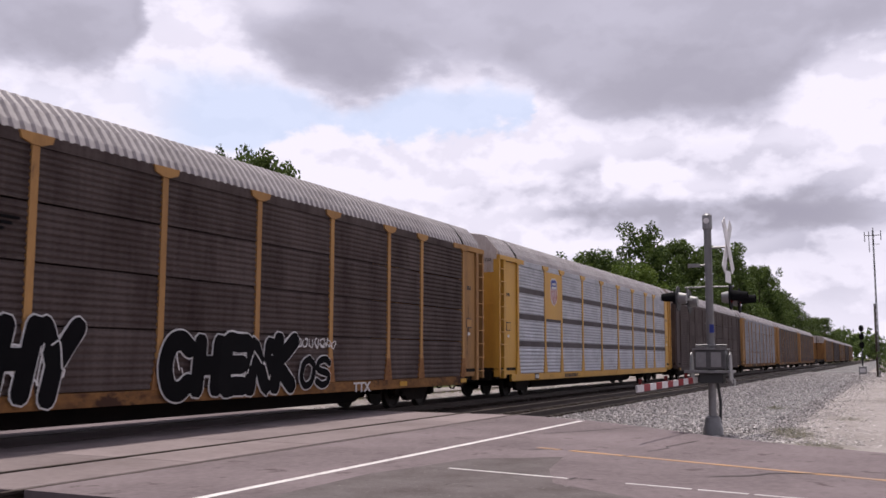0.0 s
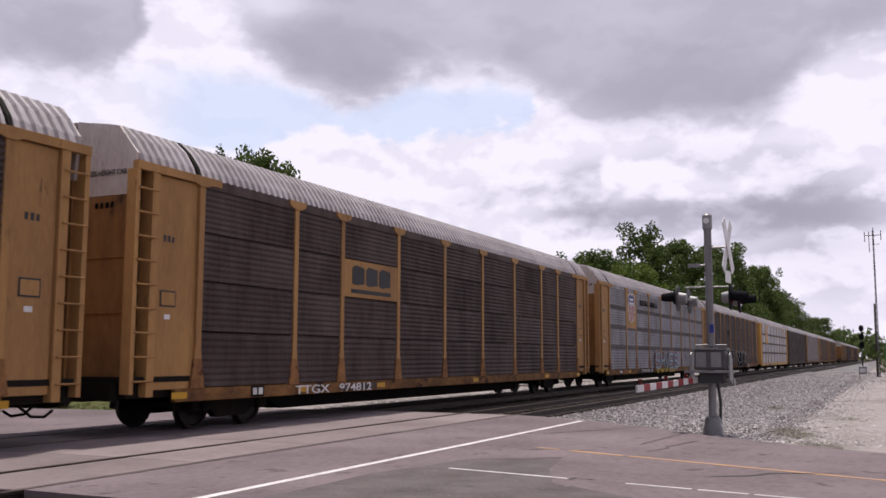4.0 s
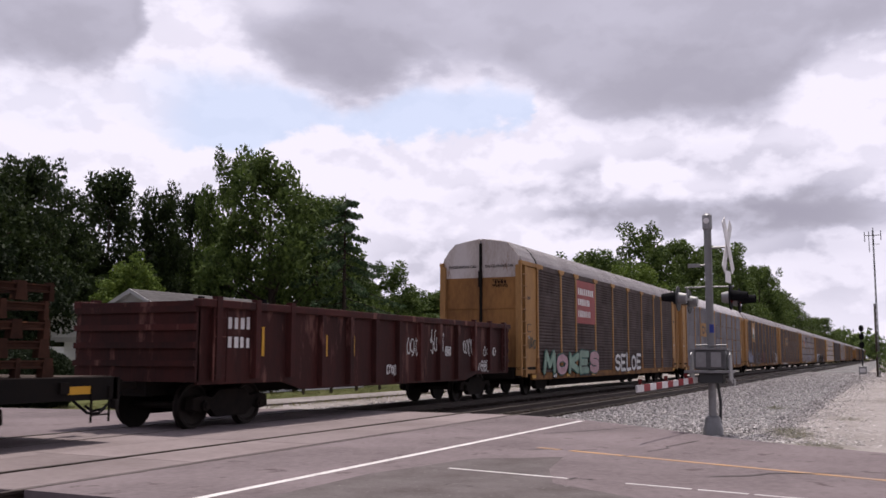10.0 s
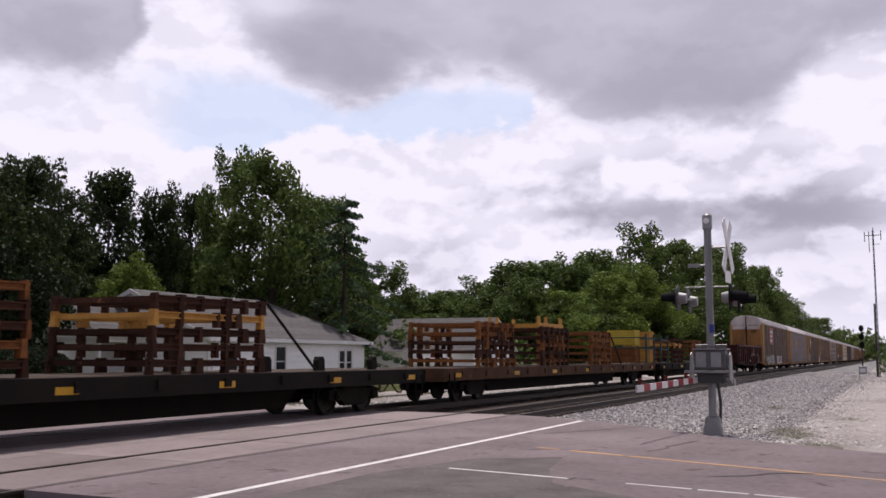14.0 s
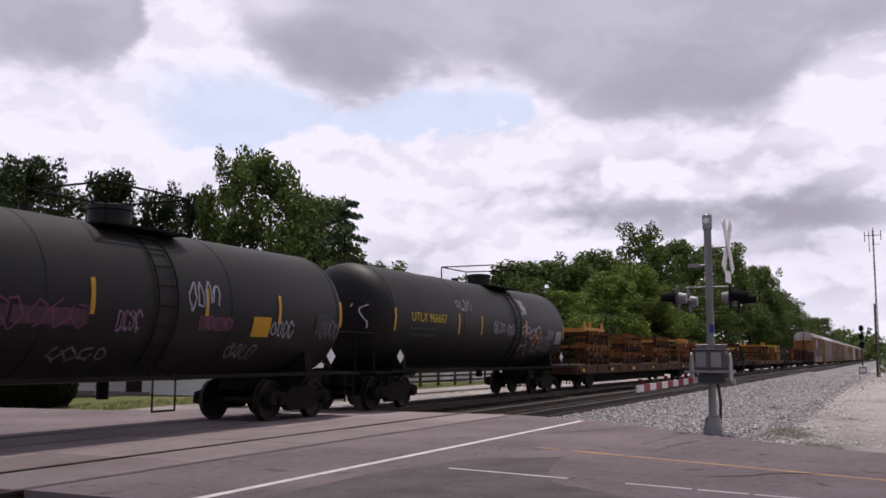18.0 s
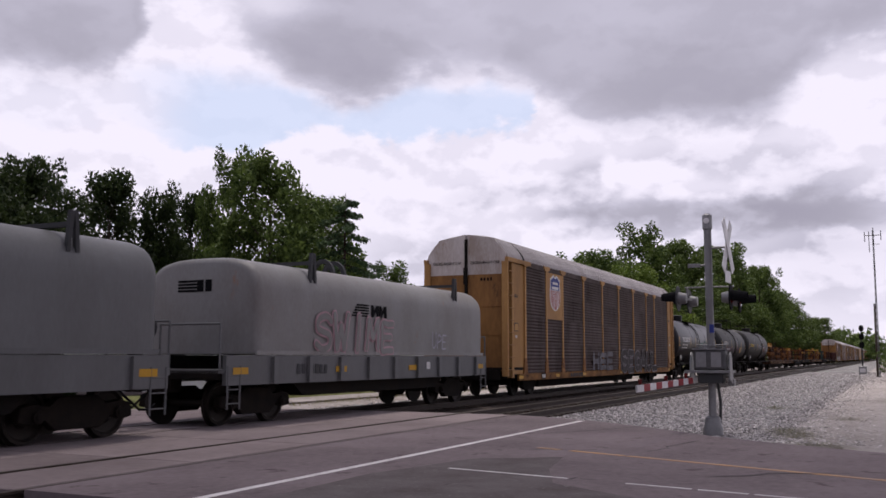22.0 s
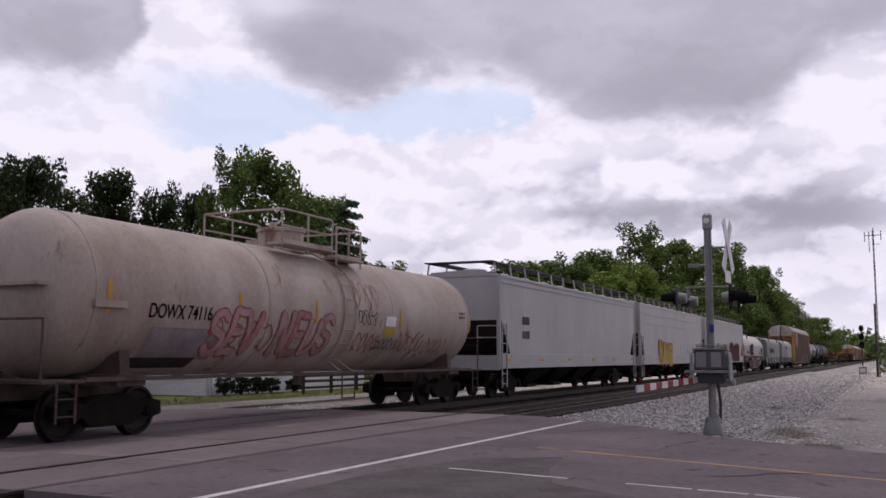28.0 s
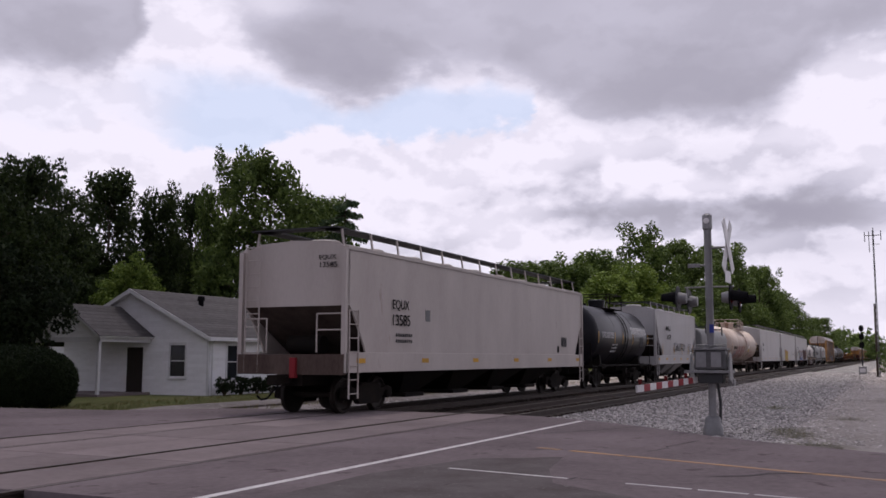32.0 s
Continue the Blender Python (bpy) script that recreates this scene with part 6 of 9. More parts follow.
def autorack(a, b, panels, frame_, style, label, roof_mat=None, detail=True, shift=0.0):
    """style 0: seams between the panel rows stand open; 1: grimy flat seams; 2: closed."""
    car = new_car("autorack_car", label, "autorack car", a, b)
    L, W = 13.7, 1.6
    roof_mat = roof_mat or ROOF
    SHIFT[car.name] = shift
    posts = [POSTS[0]] + [p + shift for p in POSTS[1:-1]] + [POSTS[-1]]
    sill_mat = RACK_SILL if frame_ is RACK else frame_
    for s in (-1, 1):
        bogie(car, s * 10.15, detail)
    couplers(car, 13.7)

    def base():
        bm = bmesh.new()
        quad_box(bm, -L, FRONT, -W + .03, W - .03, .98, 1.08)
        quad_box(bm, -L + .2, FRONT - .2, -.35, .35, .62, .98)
        # centre sill, deepened in black to stand in for shade under the car
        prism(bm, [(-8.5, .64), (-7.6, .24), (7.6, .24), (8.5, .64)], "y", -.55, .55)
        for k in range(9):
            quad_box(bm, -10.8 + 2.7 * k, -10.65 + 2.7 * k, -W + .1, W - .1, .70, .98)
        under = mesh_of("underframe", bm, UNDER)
        bm = bmesh.new()
        prism(bm, [(-W, .60), (-W, .84), (-W + .10, .86), (-W + .10, .60)], "x", -12.5, 12.5)
        sill = mesh_of("side_sill", bm, sill_mat, bevel=.006)
        bm = bmesh.new()
        prism(bm, [(-.10, 1.40), (-.075, 1.6), (-.075, 4.74), (.075, 4.74), (.075, 1.6), (.10, 1.40)], "y", -.02, .03)
        post = mesh_of("side_post", bm, frame_)
        bm = bmesh.new()
        prism(bm, [(-.20, .84), (-.17, 1.0), (-.102, 1.40), (.102, 1.40), (.17, 1.0), (.20, .84)], "y", -.022, .03)
        foot = mesh_of("post_foot", bm, RUST_FOOT if frame_ is RACK else frame_)
        bm = bmesh.new()
        prism(bm, [(-.34, 4.92), (.34, 4.92), (.30, 4.80), (.09, 4.73), (-.09, 4.73), (-.30, 4.80)], "y", -.045, .05)
        head = mesh_of("post_head", bm, frame_)
        bm = bmesh.new()
        quad_box(bm, -12.0, 12.5, -W - .005, -W + .14, 4.725, 4.93)
        rail_ = mesh_of("top_rail", bm, panels)
        # corrugated roof
        half = [(1.57, 4.90), (1.50, 5.08), (1.30, 5.36), (1.04, 5.60), (.7, 5.68), (.3, 5.74)]
        prof = [(-p[0], p[1]) for p in half] + [(0, 5.755)] + half[::-1]
        bm = bmesh.new()
        rings = []
        x, k = -L + .16, 0
        pitch = .22
        while x < FRONT - .16:
            up = .050 if k % 4 in (1, 2) else 0
            rings.append([bm.verts.new((x, p[0] * (1 + up * .55), p[1] + up * (.75 if abs(p[0]) < 1.4 else .2))) for p in prof])
            x += pitch * (.30 if k % 2 else .20)
            k += 1
        for r0, r1 in zip(rings, rings[1:]):
            for i in range(len(prof) - 1):
                bm.faces.new((r0[i], r0[i + 1], r1[i + 1], r1[i]))
        bm.faces.new(rings[0])
        bm.faces.new(rings[-1])
        roof = mesh_of("roof", bm, roof_mat)
        bm = bmesh.new()
        ring = [(p[0] * 1.03, p[1] + .03) for p in prof] + [(p[0] * .98, p[1] - .04) for p in prof[::-1]]
        prism(bm, ring, "x", -.05, .05)
        band = mesh_of("roof_band", bm, UNDER)
        # end: doors in two leaves, white top and yellow foot
        leaf_low, leaf_top = [], []
        for s in (-1, 1):
            bm = bmesh.new()
            prism(bm, [(s * .03, .95), (s * .62, .95), (s * 1.05, .95), (s * 1.42, .95), (s * 1.42, 4.35), (s * 1.05, 4.35), (s * .03, 4.35)], "x", 0, .06)
            for z in (2.2, 3.2):
                quad_box(bm, -.03, 0, min(s * .05, s * 1.4), max(s * .05, s * 1.4), z, z + .05)
            leaf_low.append(mesh_of("end_door", bm, RACK_DOOR if frame_ is RACK else frame_))
            bm = bmesh.new()
            prism(bm, [(s * .03, 4.35), (s * 1.44, 4.35), (s * 1.50, 5.10), (s * 1.05, 5.63), (s * .03, 5.80)], "x", -.01, .06)
            leaf_top.append(mesh_of("door_head", bm, END_WHITE))
        bm = bmesh.new()
        quad_box(bm, -.06, .0, -.05, .05, .95, 5.62)
        quad_box(bm, -.12, -.04, -.07, .07, 4.0, 4.6)
        lock = mesh_of("door_bar", bm, UNDER)
        # end cage: the solid panel, corner post and ladder at each corner
        bm = bmesh.new()
        quad_box(bm, .62, 1.86, -W + .038, -W + .1, .84, 4.76)
        endp = mesh_of("end_panel", bm, frame_)
        bm = bmesh.new()
        prism(bm, [(-W - .02, .72), (-W - .02, 4.86), (-W + .26, 4.86), (-W + .26, .72)], "x", 0.42, .60)
        corner = [mesh_of("corner_post", bm, frame_)]
        bm = bmesh.new()
        quad_box(bm, 0, .10, -W - .02, -W + .2, .78, 4.78)
        corner.append(mesh_of("ladder_post", bm, frame_))
        bm = bmesh.new()
        quad_box(bm, 0, 2.35, -W - .04, -W + .08, 4.78, 4.93)
        corner.append(mesh_of("corner_header", bm, frame_))
        bm = bmesh.new()
        z = 1.0
        while z < 4.7:
            rod(bm, (.05, -W - .05, z), (.55, -W - .05, z), .018, 5)
            z += .43
        rungs = mesh_of("ladder", bm, frame_)
        bm = bmesh.new()
        quad_box(bm, .1, 2.2, -1.45, 1.45, .70, .96)
        quad_box(bm, -.1, .12, -1.3, 1.3, .66, .98)
        sill_e = mesh_of("end_sill", bm, UNDER)
        return under, sill, post, foot, head, rail_, roof, band, leaf_low, leaf_top, lock, endp, corner, rungs, sill_e
    under, sill, post, foot, head, rail_, roof, band, leaf_low, leaf_top, lock, endp, corner, rungs, sill_e = cached(("rack", panels.name, frame_.name, roof_mat.name), base)
    hang("underframe", under, car)
    rf = hang("roof", roof, car, label="corrugated galvanised roof")
    for x in (-12.0, 12.4):
        hang("roof_band", band, rf, (x, 0, 0))
    for side in (-1, 1):
        flip = (0, 0, 0 if side < 0 else math.pi)
        hang("side_sill", sill, car, turn=flip)
        hang("top_rail", rail_, car, (0 if side < 0 else .5, 0, 0), turn=flip)
        for x in posts:
            p = hang("side_post", post, car, (x, side * W, 0), turn=flip)
            if detail:
                hang("post_head", head, p)
            hang("post_foot", foot, p, label="rusty brown post foot")
        if side < 0:
            for i, (x0, x1) in enumerate(zip(posts, posts[1:])):
                for z0, z1 in ROWS:
                    hang("panel", rack_panel(x1 - x0 - .15, z0, z1, panels), car, (x0 + .075, -W + .0, z0))
                if style:
                    strip = (.10 if style == 1 else .02)
                    sm = bmesh.new()
                    quad_box(sm, 0, x1 - x0 - .15, -.003 if style == 1 else .004, .02, -strip, strip)
                    seam = cached(("seam", style, round(x1 - x0, 2)), lambda: mesh_of("seam_strip", sm, SEAM_GREY if style == 1 else PANEL_BROWN))
                    for (_, z0), (z1, _) in zip(ROWS, ROWS[1:]):
                        hang("seam_strip", seam, car, (x0 + .075, -W, (z0 + z1) / 2))
        else:
            bm = bmesh.new()
            for z0, z1 in ROWS:
                quad_box(bm, -12.0, 12.4, W - .07, W - .03, z0, z1)
            part("far_panel", bm, panels, car)
    for e in (-1, 1):
        ex = -L if e < 0 else FRONT
        sx = 1 if e < 0 else -1
        for i, s in enumerate((-1, 1)):
            d = hang("end_door", leaf_low[i], car, (ex + sx * .12, 0, 0), turn=(0, 0, 0) if e < 0 else (0, 0, math.pi))
            hang("door_head", leaf_top[i], d, label="white-painted door top")
        hang("door_bar", lock, car, (ex + sx * .12, 0, 0), turn=(0, 0, 0) if e < 0 else (0, 0, math.pi))
        hang("end_sill", sill_e, car, (ex, 0, 0), turn=(0, 0, 0) if e < 0 else (0, 0, math.pi))
        if e < 0:
            for y0 in (1.30, -.18):
                word(car, "excess", ex + .09, y0, 4.72, 1.1, .10, end=True)
            bm = bar_rows(.5, .11, 4, random.Random(3))
            bmesh.ops.transform(bm, matrix=Euler((0, 0, radians(-90))).to_matrix().to_4x4(), verts=bm.verts)
            part("lettering", bm, BLACK, car).location = (ex + .105, -.55, 4.12)
        for side in (-1, 1):
            m = Matrix.Translation((ex, 0, 0)) @ Matrix.Diagonal((sx, 1 if side < 0 else -1, 1, 1))
            for nm, me in (("end_panel", endp), ("corner_post", corner[0]), ("ladder_post", corner[1]), ("corner_header", corner[2]), ("ladder", rungs)):
                o = hang(nm, me, car)
                o.matrix_basis = m
    y = -W - .012
    for x in (-12.6, -8.5, -4.9, 1.3, 8.2, 12.2):
        block(car, x, y, .66, .42, .12, REFLECT, "reflector", "amber reflector strip")
    bars(car, -6.6, y, .64, 2.0, .15, 9, DARKGREY, 5, "lettering")
    if detail:
        for ex in (-12.95, 12.72):
            # stencilled plate: a dark border round the yellow, a small white tag under it
            n = block(car, ex, -W + .034, 2.35, .42, .30, DARKGREY, "notice", "stencilled notice with dark border", .006)
            block(n, ex + .03, -W + .027, 2.38, .36, .24, frame_, "notice_face", "", .006)
            block(car, ex + .12, -W + .034, 2.12, .16, .09, WHITE, "notice", "small white notice", .006)
            bars(car, ex + .05, -W + .036, 3.55, .34, .12, 3, DARKGREY, 7, "lettering")
        block(car, -10.2, -W - .012, .62, .44, .22, BLACK, "placard", "black plate with two white squares", .006)
        for k in range(2):
            block(car, -10.15 + .2 * k, -W - .019, .66, .14, .14, WHITE, "lettering", "", .004)
    return car


def plate_at(car, bay, row0, row1, mat, label, name="logo_plate"):
    o = SHIFT[car.name]
    x0, x1 = POSTS[bay] + .08 + o, POSTS[bay + 1] - .08 + o
    z0, z1 = ROWS[row0][0], ROWS[row1][1]
    return x0, x1, z0, z1, block(car, x0, -1.605, z0, x1 - x0, z1 - z0, mat, name, label, .012)


def shield(parent, x, z, w, h, y):
    """A broad heraldic shield: scalloped top, full sides, rounded foot with a point."""
    half = [(0, .44), (.14, .50), (.26, .47), (.36, .41), (.47, .40), (.44, .27), (.48, .08), (.49, -.10), (.44, -.27), (.33, -.39), (.16, -.455), (0, -.50)]
    out = half + [(-a, b) for a, b in half[-2:0:-1]]
    s = poly(parent, [(x + a * w, z + b * h) for a, b in out], y, WHITE, "shield", "heraldic shield with blue head and red stripes", .006)
    k = .90
    head = half[:6] + [(.455, .10)]
    poly(s, [(x + a * w * k, z + b * h * k) for a, b in head + [(-a, b) for a, b in head[:0:-1]]], y - .006, SHIELD_BLUE, "shield_head", "", .003)
    for zz, ww in ((.28, .50), (.15, .62)):
        block(s, x - w * ww / 2, y - .010, z + zz * h - .04 * h, w * ww, h * .07, WHITE, "lettering", "", .003)
    for i in range(7):
        cx = -.39 + .13 * i
        lo = -.46 + 1.15 * cx * cx
        block(s, x + (cx - .036) * w, y - .006, z + lo * h, .072 * w, (.075 - lo) * h, RED_SIGN, "stripe", "", .003)


def dress_racks():
    y = -1.612
    # the lead cars
    autorack(145.0, 173.6, PANEL_BROWN, RACK, 0, "faded yellow autorack car with brown panels", detail=False)
    autorack(116.0, 144.6, PANEL_BROWN, RACK, 0, "weathered autorack car with brown panels", detail=False)
    autorack(87.0, 115.6, PANEL_SILVER, RACK, 0, "weathered autorack car with silver-grey panels", detail=False)
    autorack(58.0, 86.9, PANEL_BROWN, PANEL_BROWN, 0, "dark brown weathered autorack car", detail=False)
    for k in range(5):
        autorack(203.5 + 29 * k, 232.1 + 29 * k, PANEL_BROWN, (RACK, PANEL_BROWN)[k % 2], 0, ("distant faded yellow autorack car with brown panels", "distant dark brown weathered autorack car")[k % 2], detail=False)
    c = autorack(29.1, 58.0, PANEL_BRIGHT, RACK_NEW, 1, "clean yellow autorack car with bright silver panels")
    x0, x1, z0, z1, p = plate_at(c, 1, 2, 3, RACK_NEW, "yellow plate with a shield emblem")
    shield(p, (x0 + x1) / 2, 4.0, .85, 1.1, y - .008)
    # brown car with black and white sprayed pieces
    c = autorack(-0.03, 28.97, PANEL_BROWN, RACK, 0, "weathered autorack car with brown panels and sprayed lettering")
    sprayed(c, "ACET!", -12.0, .84, 4.7, 1.08, y - .02, WHITE, BLACK, BLACK, .26, .22, 2, "large white sprayed lettering on black", .10)
    sprayed(c, "HHHY", -6.5, .80, 3.3, 1.15, y - .02, BLACK, WHITE, None, .34, .18, 8, "black bubble graffiti with white outline", .035)
    sprayed(c, "CHENK", -1.1, .80, 4.2, 1.0, y - .02, BLACK, WHITE, None, .42, .10, 9, "black bubble graffiti with white outline", .035)
    sprayed(c, "OS", 3.3, .80, 1.3, .6, y - .02, BLACK, WHITE, None, .30, .10, 11, "black bubble graffiti with white outline", .03)
    scrawl(c, 3.0, 1.62, 1.9, .26, y, WHITE, 4, .03, 8)
    scrawl(c, -5.9, .95, 2.6, .8, y - .03, WHITE, 5, .03, 7)
    scrawl(c, -1.0, .95, 3.4, .7, y - .03, WHITE, 15, .025, 8)
    word(c, "ttx", 5.75, -1.625, .58, .85, .24)
    for k in range(4):
        block(c, -5.6 + .0 * k, -1.606, 3.25 + k * .09, .9 + .14 * k, .045, BLACK, "logo_bar", "", .012)
    # silver-grey car with shield
    c = autorack(-29.3, -0.3, PANEL_SILVER, RACK, 1, "faded yellow autorack car with silver panels and shield emblem", shift=.2)
    x0, x1, z0, z1, p = plate_at(c, 1, 2, 3, RACK, "yellow plate with a shield emblem")
    shield(p, (x0 + x1) / 2, 3.95, 1.42, 1.55, y - .008)
    n = block(c, -6.0, -1.612, .62, 3.0, .21, BLACK, "lettering_strip", "black strip with pale characters", .006)
    word(n, "ttgx_a", -5.85, -1.622, .65, 2.65, .16)
    word(c, "building", -5.95, -1.614, 4.18, 2.0, .30)
    word(c, "america", -3.6, -1.614, 4.18, 1.75, .30)
    sprayed(c, "SHVES", -2.7, .86, 6.2, .80, y - .02, PALE_BLUE, MAROON, PINK_SPRAY, .24, .0, 13, "pale blue graffiti edged dark red on pink", .06)
    sprayed(c, "VWVWV", -2.6, .62, 5.2, .2, y - .03, YELLOW_SPRAY, None, None, .7, .1, 14, "orange yellow lower fill of the graffiti", .03)
    # brown car with a yellow plate
    c = autorack(-58.6, -29.8, PANEL_BROWN, RACK, 0, "weathered autorack car with brown panels and yellow plate", shift=.3)
    x0, x1, z0, z1, p = plate_at(c, 2, 2, 2, RACK, "yellow plate with dark block mark")
    for k in range(3):
        poly(p, [(x0 + .35 + .68 * k, z0 + .35), (x0 + .5 + .68 * k, z0 + .3), (x0 + .95 + .68 * k, z0 + .35), (x0 + .95 + .68 * k, z0 + .75), (x0 + .5 + .68 * k, z0 + .8), (x0 + .35 + .68 * k, z0 + .72)], y - .01, DARKGREY, "logo_mark", "", .004)
    block(p, x0 + .3, y - .01, z0 + .1, 2.05, .1, DARKGREY, "logo_bar", "", .004)
    word(c, "ttgx_b", -8.6, -1.622, .62, 3.4, .19)
    # car with a small flag emblem
    c = autorack(-87.28, -58.68, PANEL_BROWN, RACK, 2, "faded yellow autorack car with brown panels and flag emblem")
    x0, x1, z0, z1, p = plate_at(c, 1, 2, 3, RACK, "yellow plate with a white and green flag emblem")
    xm = (x0 + x1) / 2
    f = poly(p, [(xm - .55, 3.25), (xm - .4, 4.2), (xm - .1, 4.32), (xm + .25, 4.12), (xm + .62, 4.2), (xm + .55, 3.15), (xm + .2, 3.2), (xm - .2, 3.4)], y - .008, WHITE, "flag_emblem", "white flag emblem", .004)
    poly(f, [(xm - .55, 3.25), (xm - .5, 3.75), (xm - .2, 3.6), (xm + .1, 3.7), (xm + .5, 3.15), (xm + .2, 3.2), (xm - .2, 3.4)], y - .013, TEAL_SPRAY, "flag_field", "", .003)
    for k in range(3):
        scrawl(c, -12.3 + .5 * k, .95, 2.4, 1.2 - .25 * k, y - .02, HAZE_BLUE, 117 + k, .13, 6)
    sprayed(c, "MAKES", -7.4, .95, 4.0, .95, y - .02, PANEL_BROWN, DUSTY_SPRAY, None, .16, .2, 19, "bubble graffiti in silver outline", .045)
    sprayed(c, "SUNS", -3.4, 1.0, 4.6, .9, y - .02, GREY_SPRAY, RED_SPRAY, None, .2, .1, 21, "dark bubble graffiti with pale outline", .03)
    sprayed(c, "LEAN", 8.6, .8, 3.2, 1.1, y - .02, WHITE, None, None, .1, .1, 23, "thin white sprayed lettering", .03)
    # grey car with yellow plate and dark line mark
    c = autorack(-116.3, -87.6, PANEL_GREY, RACK, 0, "faded yellow autorack car with grey panels and yellow plate", ROOF_PALE)
    x0, x1, z0, z1, p = plate_at(c, 2, 2, 2, RACK, "yellow plate with a dark rounded line mark")
    bm = bmesh.new()
    stroke(bm, [(x0 + 1.2, z0 + .65), (x0 + .65, z0 + .68), (x0 + .55, z0 + .6), (x0 + .6, z0 + .32), (x0 + .7, z0 + .25), (x0 + 1.15, z0 + .25), (x0 + 1.28, z0 + .3), (x0 + 1.35, z0 + .65), (x0 + 1.5, z0 + .66), (x0 + 1.85, z0 + .28), (x0 + 2.0, z0 + .3), (x0 + 1.98, z0 + .68)], .13, y - .01, .006)
    part("logo_mark", bm, DARKGREY, p)
    # car with the red sign
    c = autorack(-144.9, -116.4, PANEL_BROWN, RACK, 2, "faded yellow autorack car with brown panels and red sign", shift=-.15)
    x0, x1 = POSTS[2] - .07, POSTS[3] - .23
    p = block(c, x0, -1.605, 2.88, x1 - x0, 1.83, RED_SIGN, "logo_plate", "red sign with three white bars", .012)
    for z, n, w in ((4.1, 8, 2.3), (3.65, 7, 1.75), (3.15, 7, 1.9)):
        bars(p, x0 + .2, y - .006, z, w, .28, n, WHITE, int(z * 10), "lettering")
    sprayed(c, "MOKES", -11.5, .92, 7.6, .62, y - .02, (GREEN_SPRAY, PINK_SPRAY, GREEN_SPRAY), DARKGREY, TEAL_SPRAY, .50, .1, 27, "pale green and pink bubble graffiti edged dark and teal", .025)
    sprayed(c, "SELOE", -1.2, .86, 5.2, .70, y - .02, WHITE, DARKGREY, None, .24, .05, 29, "white sprayed block lettering", .03)
    scrawl(c, -13.0, 1.7, .8, .5, y, TEAL, 6, .05, 3)
    word(c, "ttgx_c", -13.7 + .10, -.45, 4.16, .42, .12, end=True)
    word(c, "ttgx_no", -13.7 + .10, -.45, 3.98, .6, .12, end=True)
    # the lone autorack among the tank and coil cars
    c = autorack(-358.0, -329.1, PANEL_BROWN, RACK, 2, "faded yellow autorack car with brown panels and silver graffiti", shift=-.6)
    x0, x1, z0, z1, p = plate_at(c, 1, 2, 3, RACK, "yellow plate with a shield emblem")
    shield(p, (x0 + x1) / 2, 3.95, 1.3, 1.42, y - .008)
    sprayed(c, "SEGAUL", 1.3, .84, 7.8, .82, y - .02, GREY_SPRAY, DUSTY_SPRAY, None, .36, .03, 33, "dark bubble graffiti with silver outline", .06)
    sprayed(c, "HEE", -3.6, .95, 3.4, .6, y - .02, STEEL_SPRAY, None, None, .4, .05, 35, "thin silver sprayed blocks", .05)


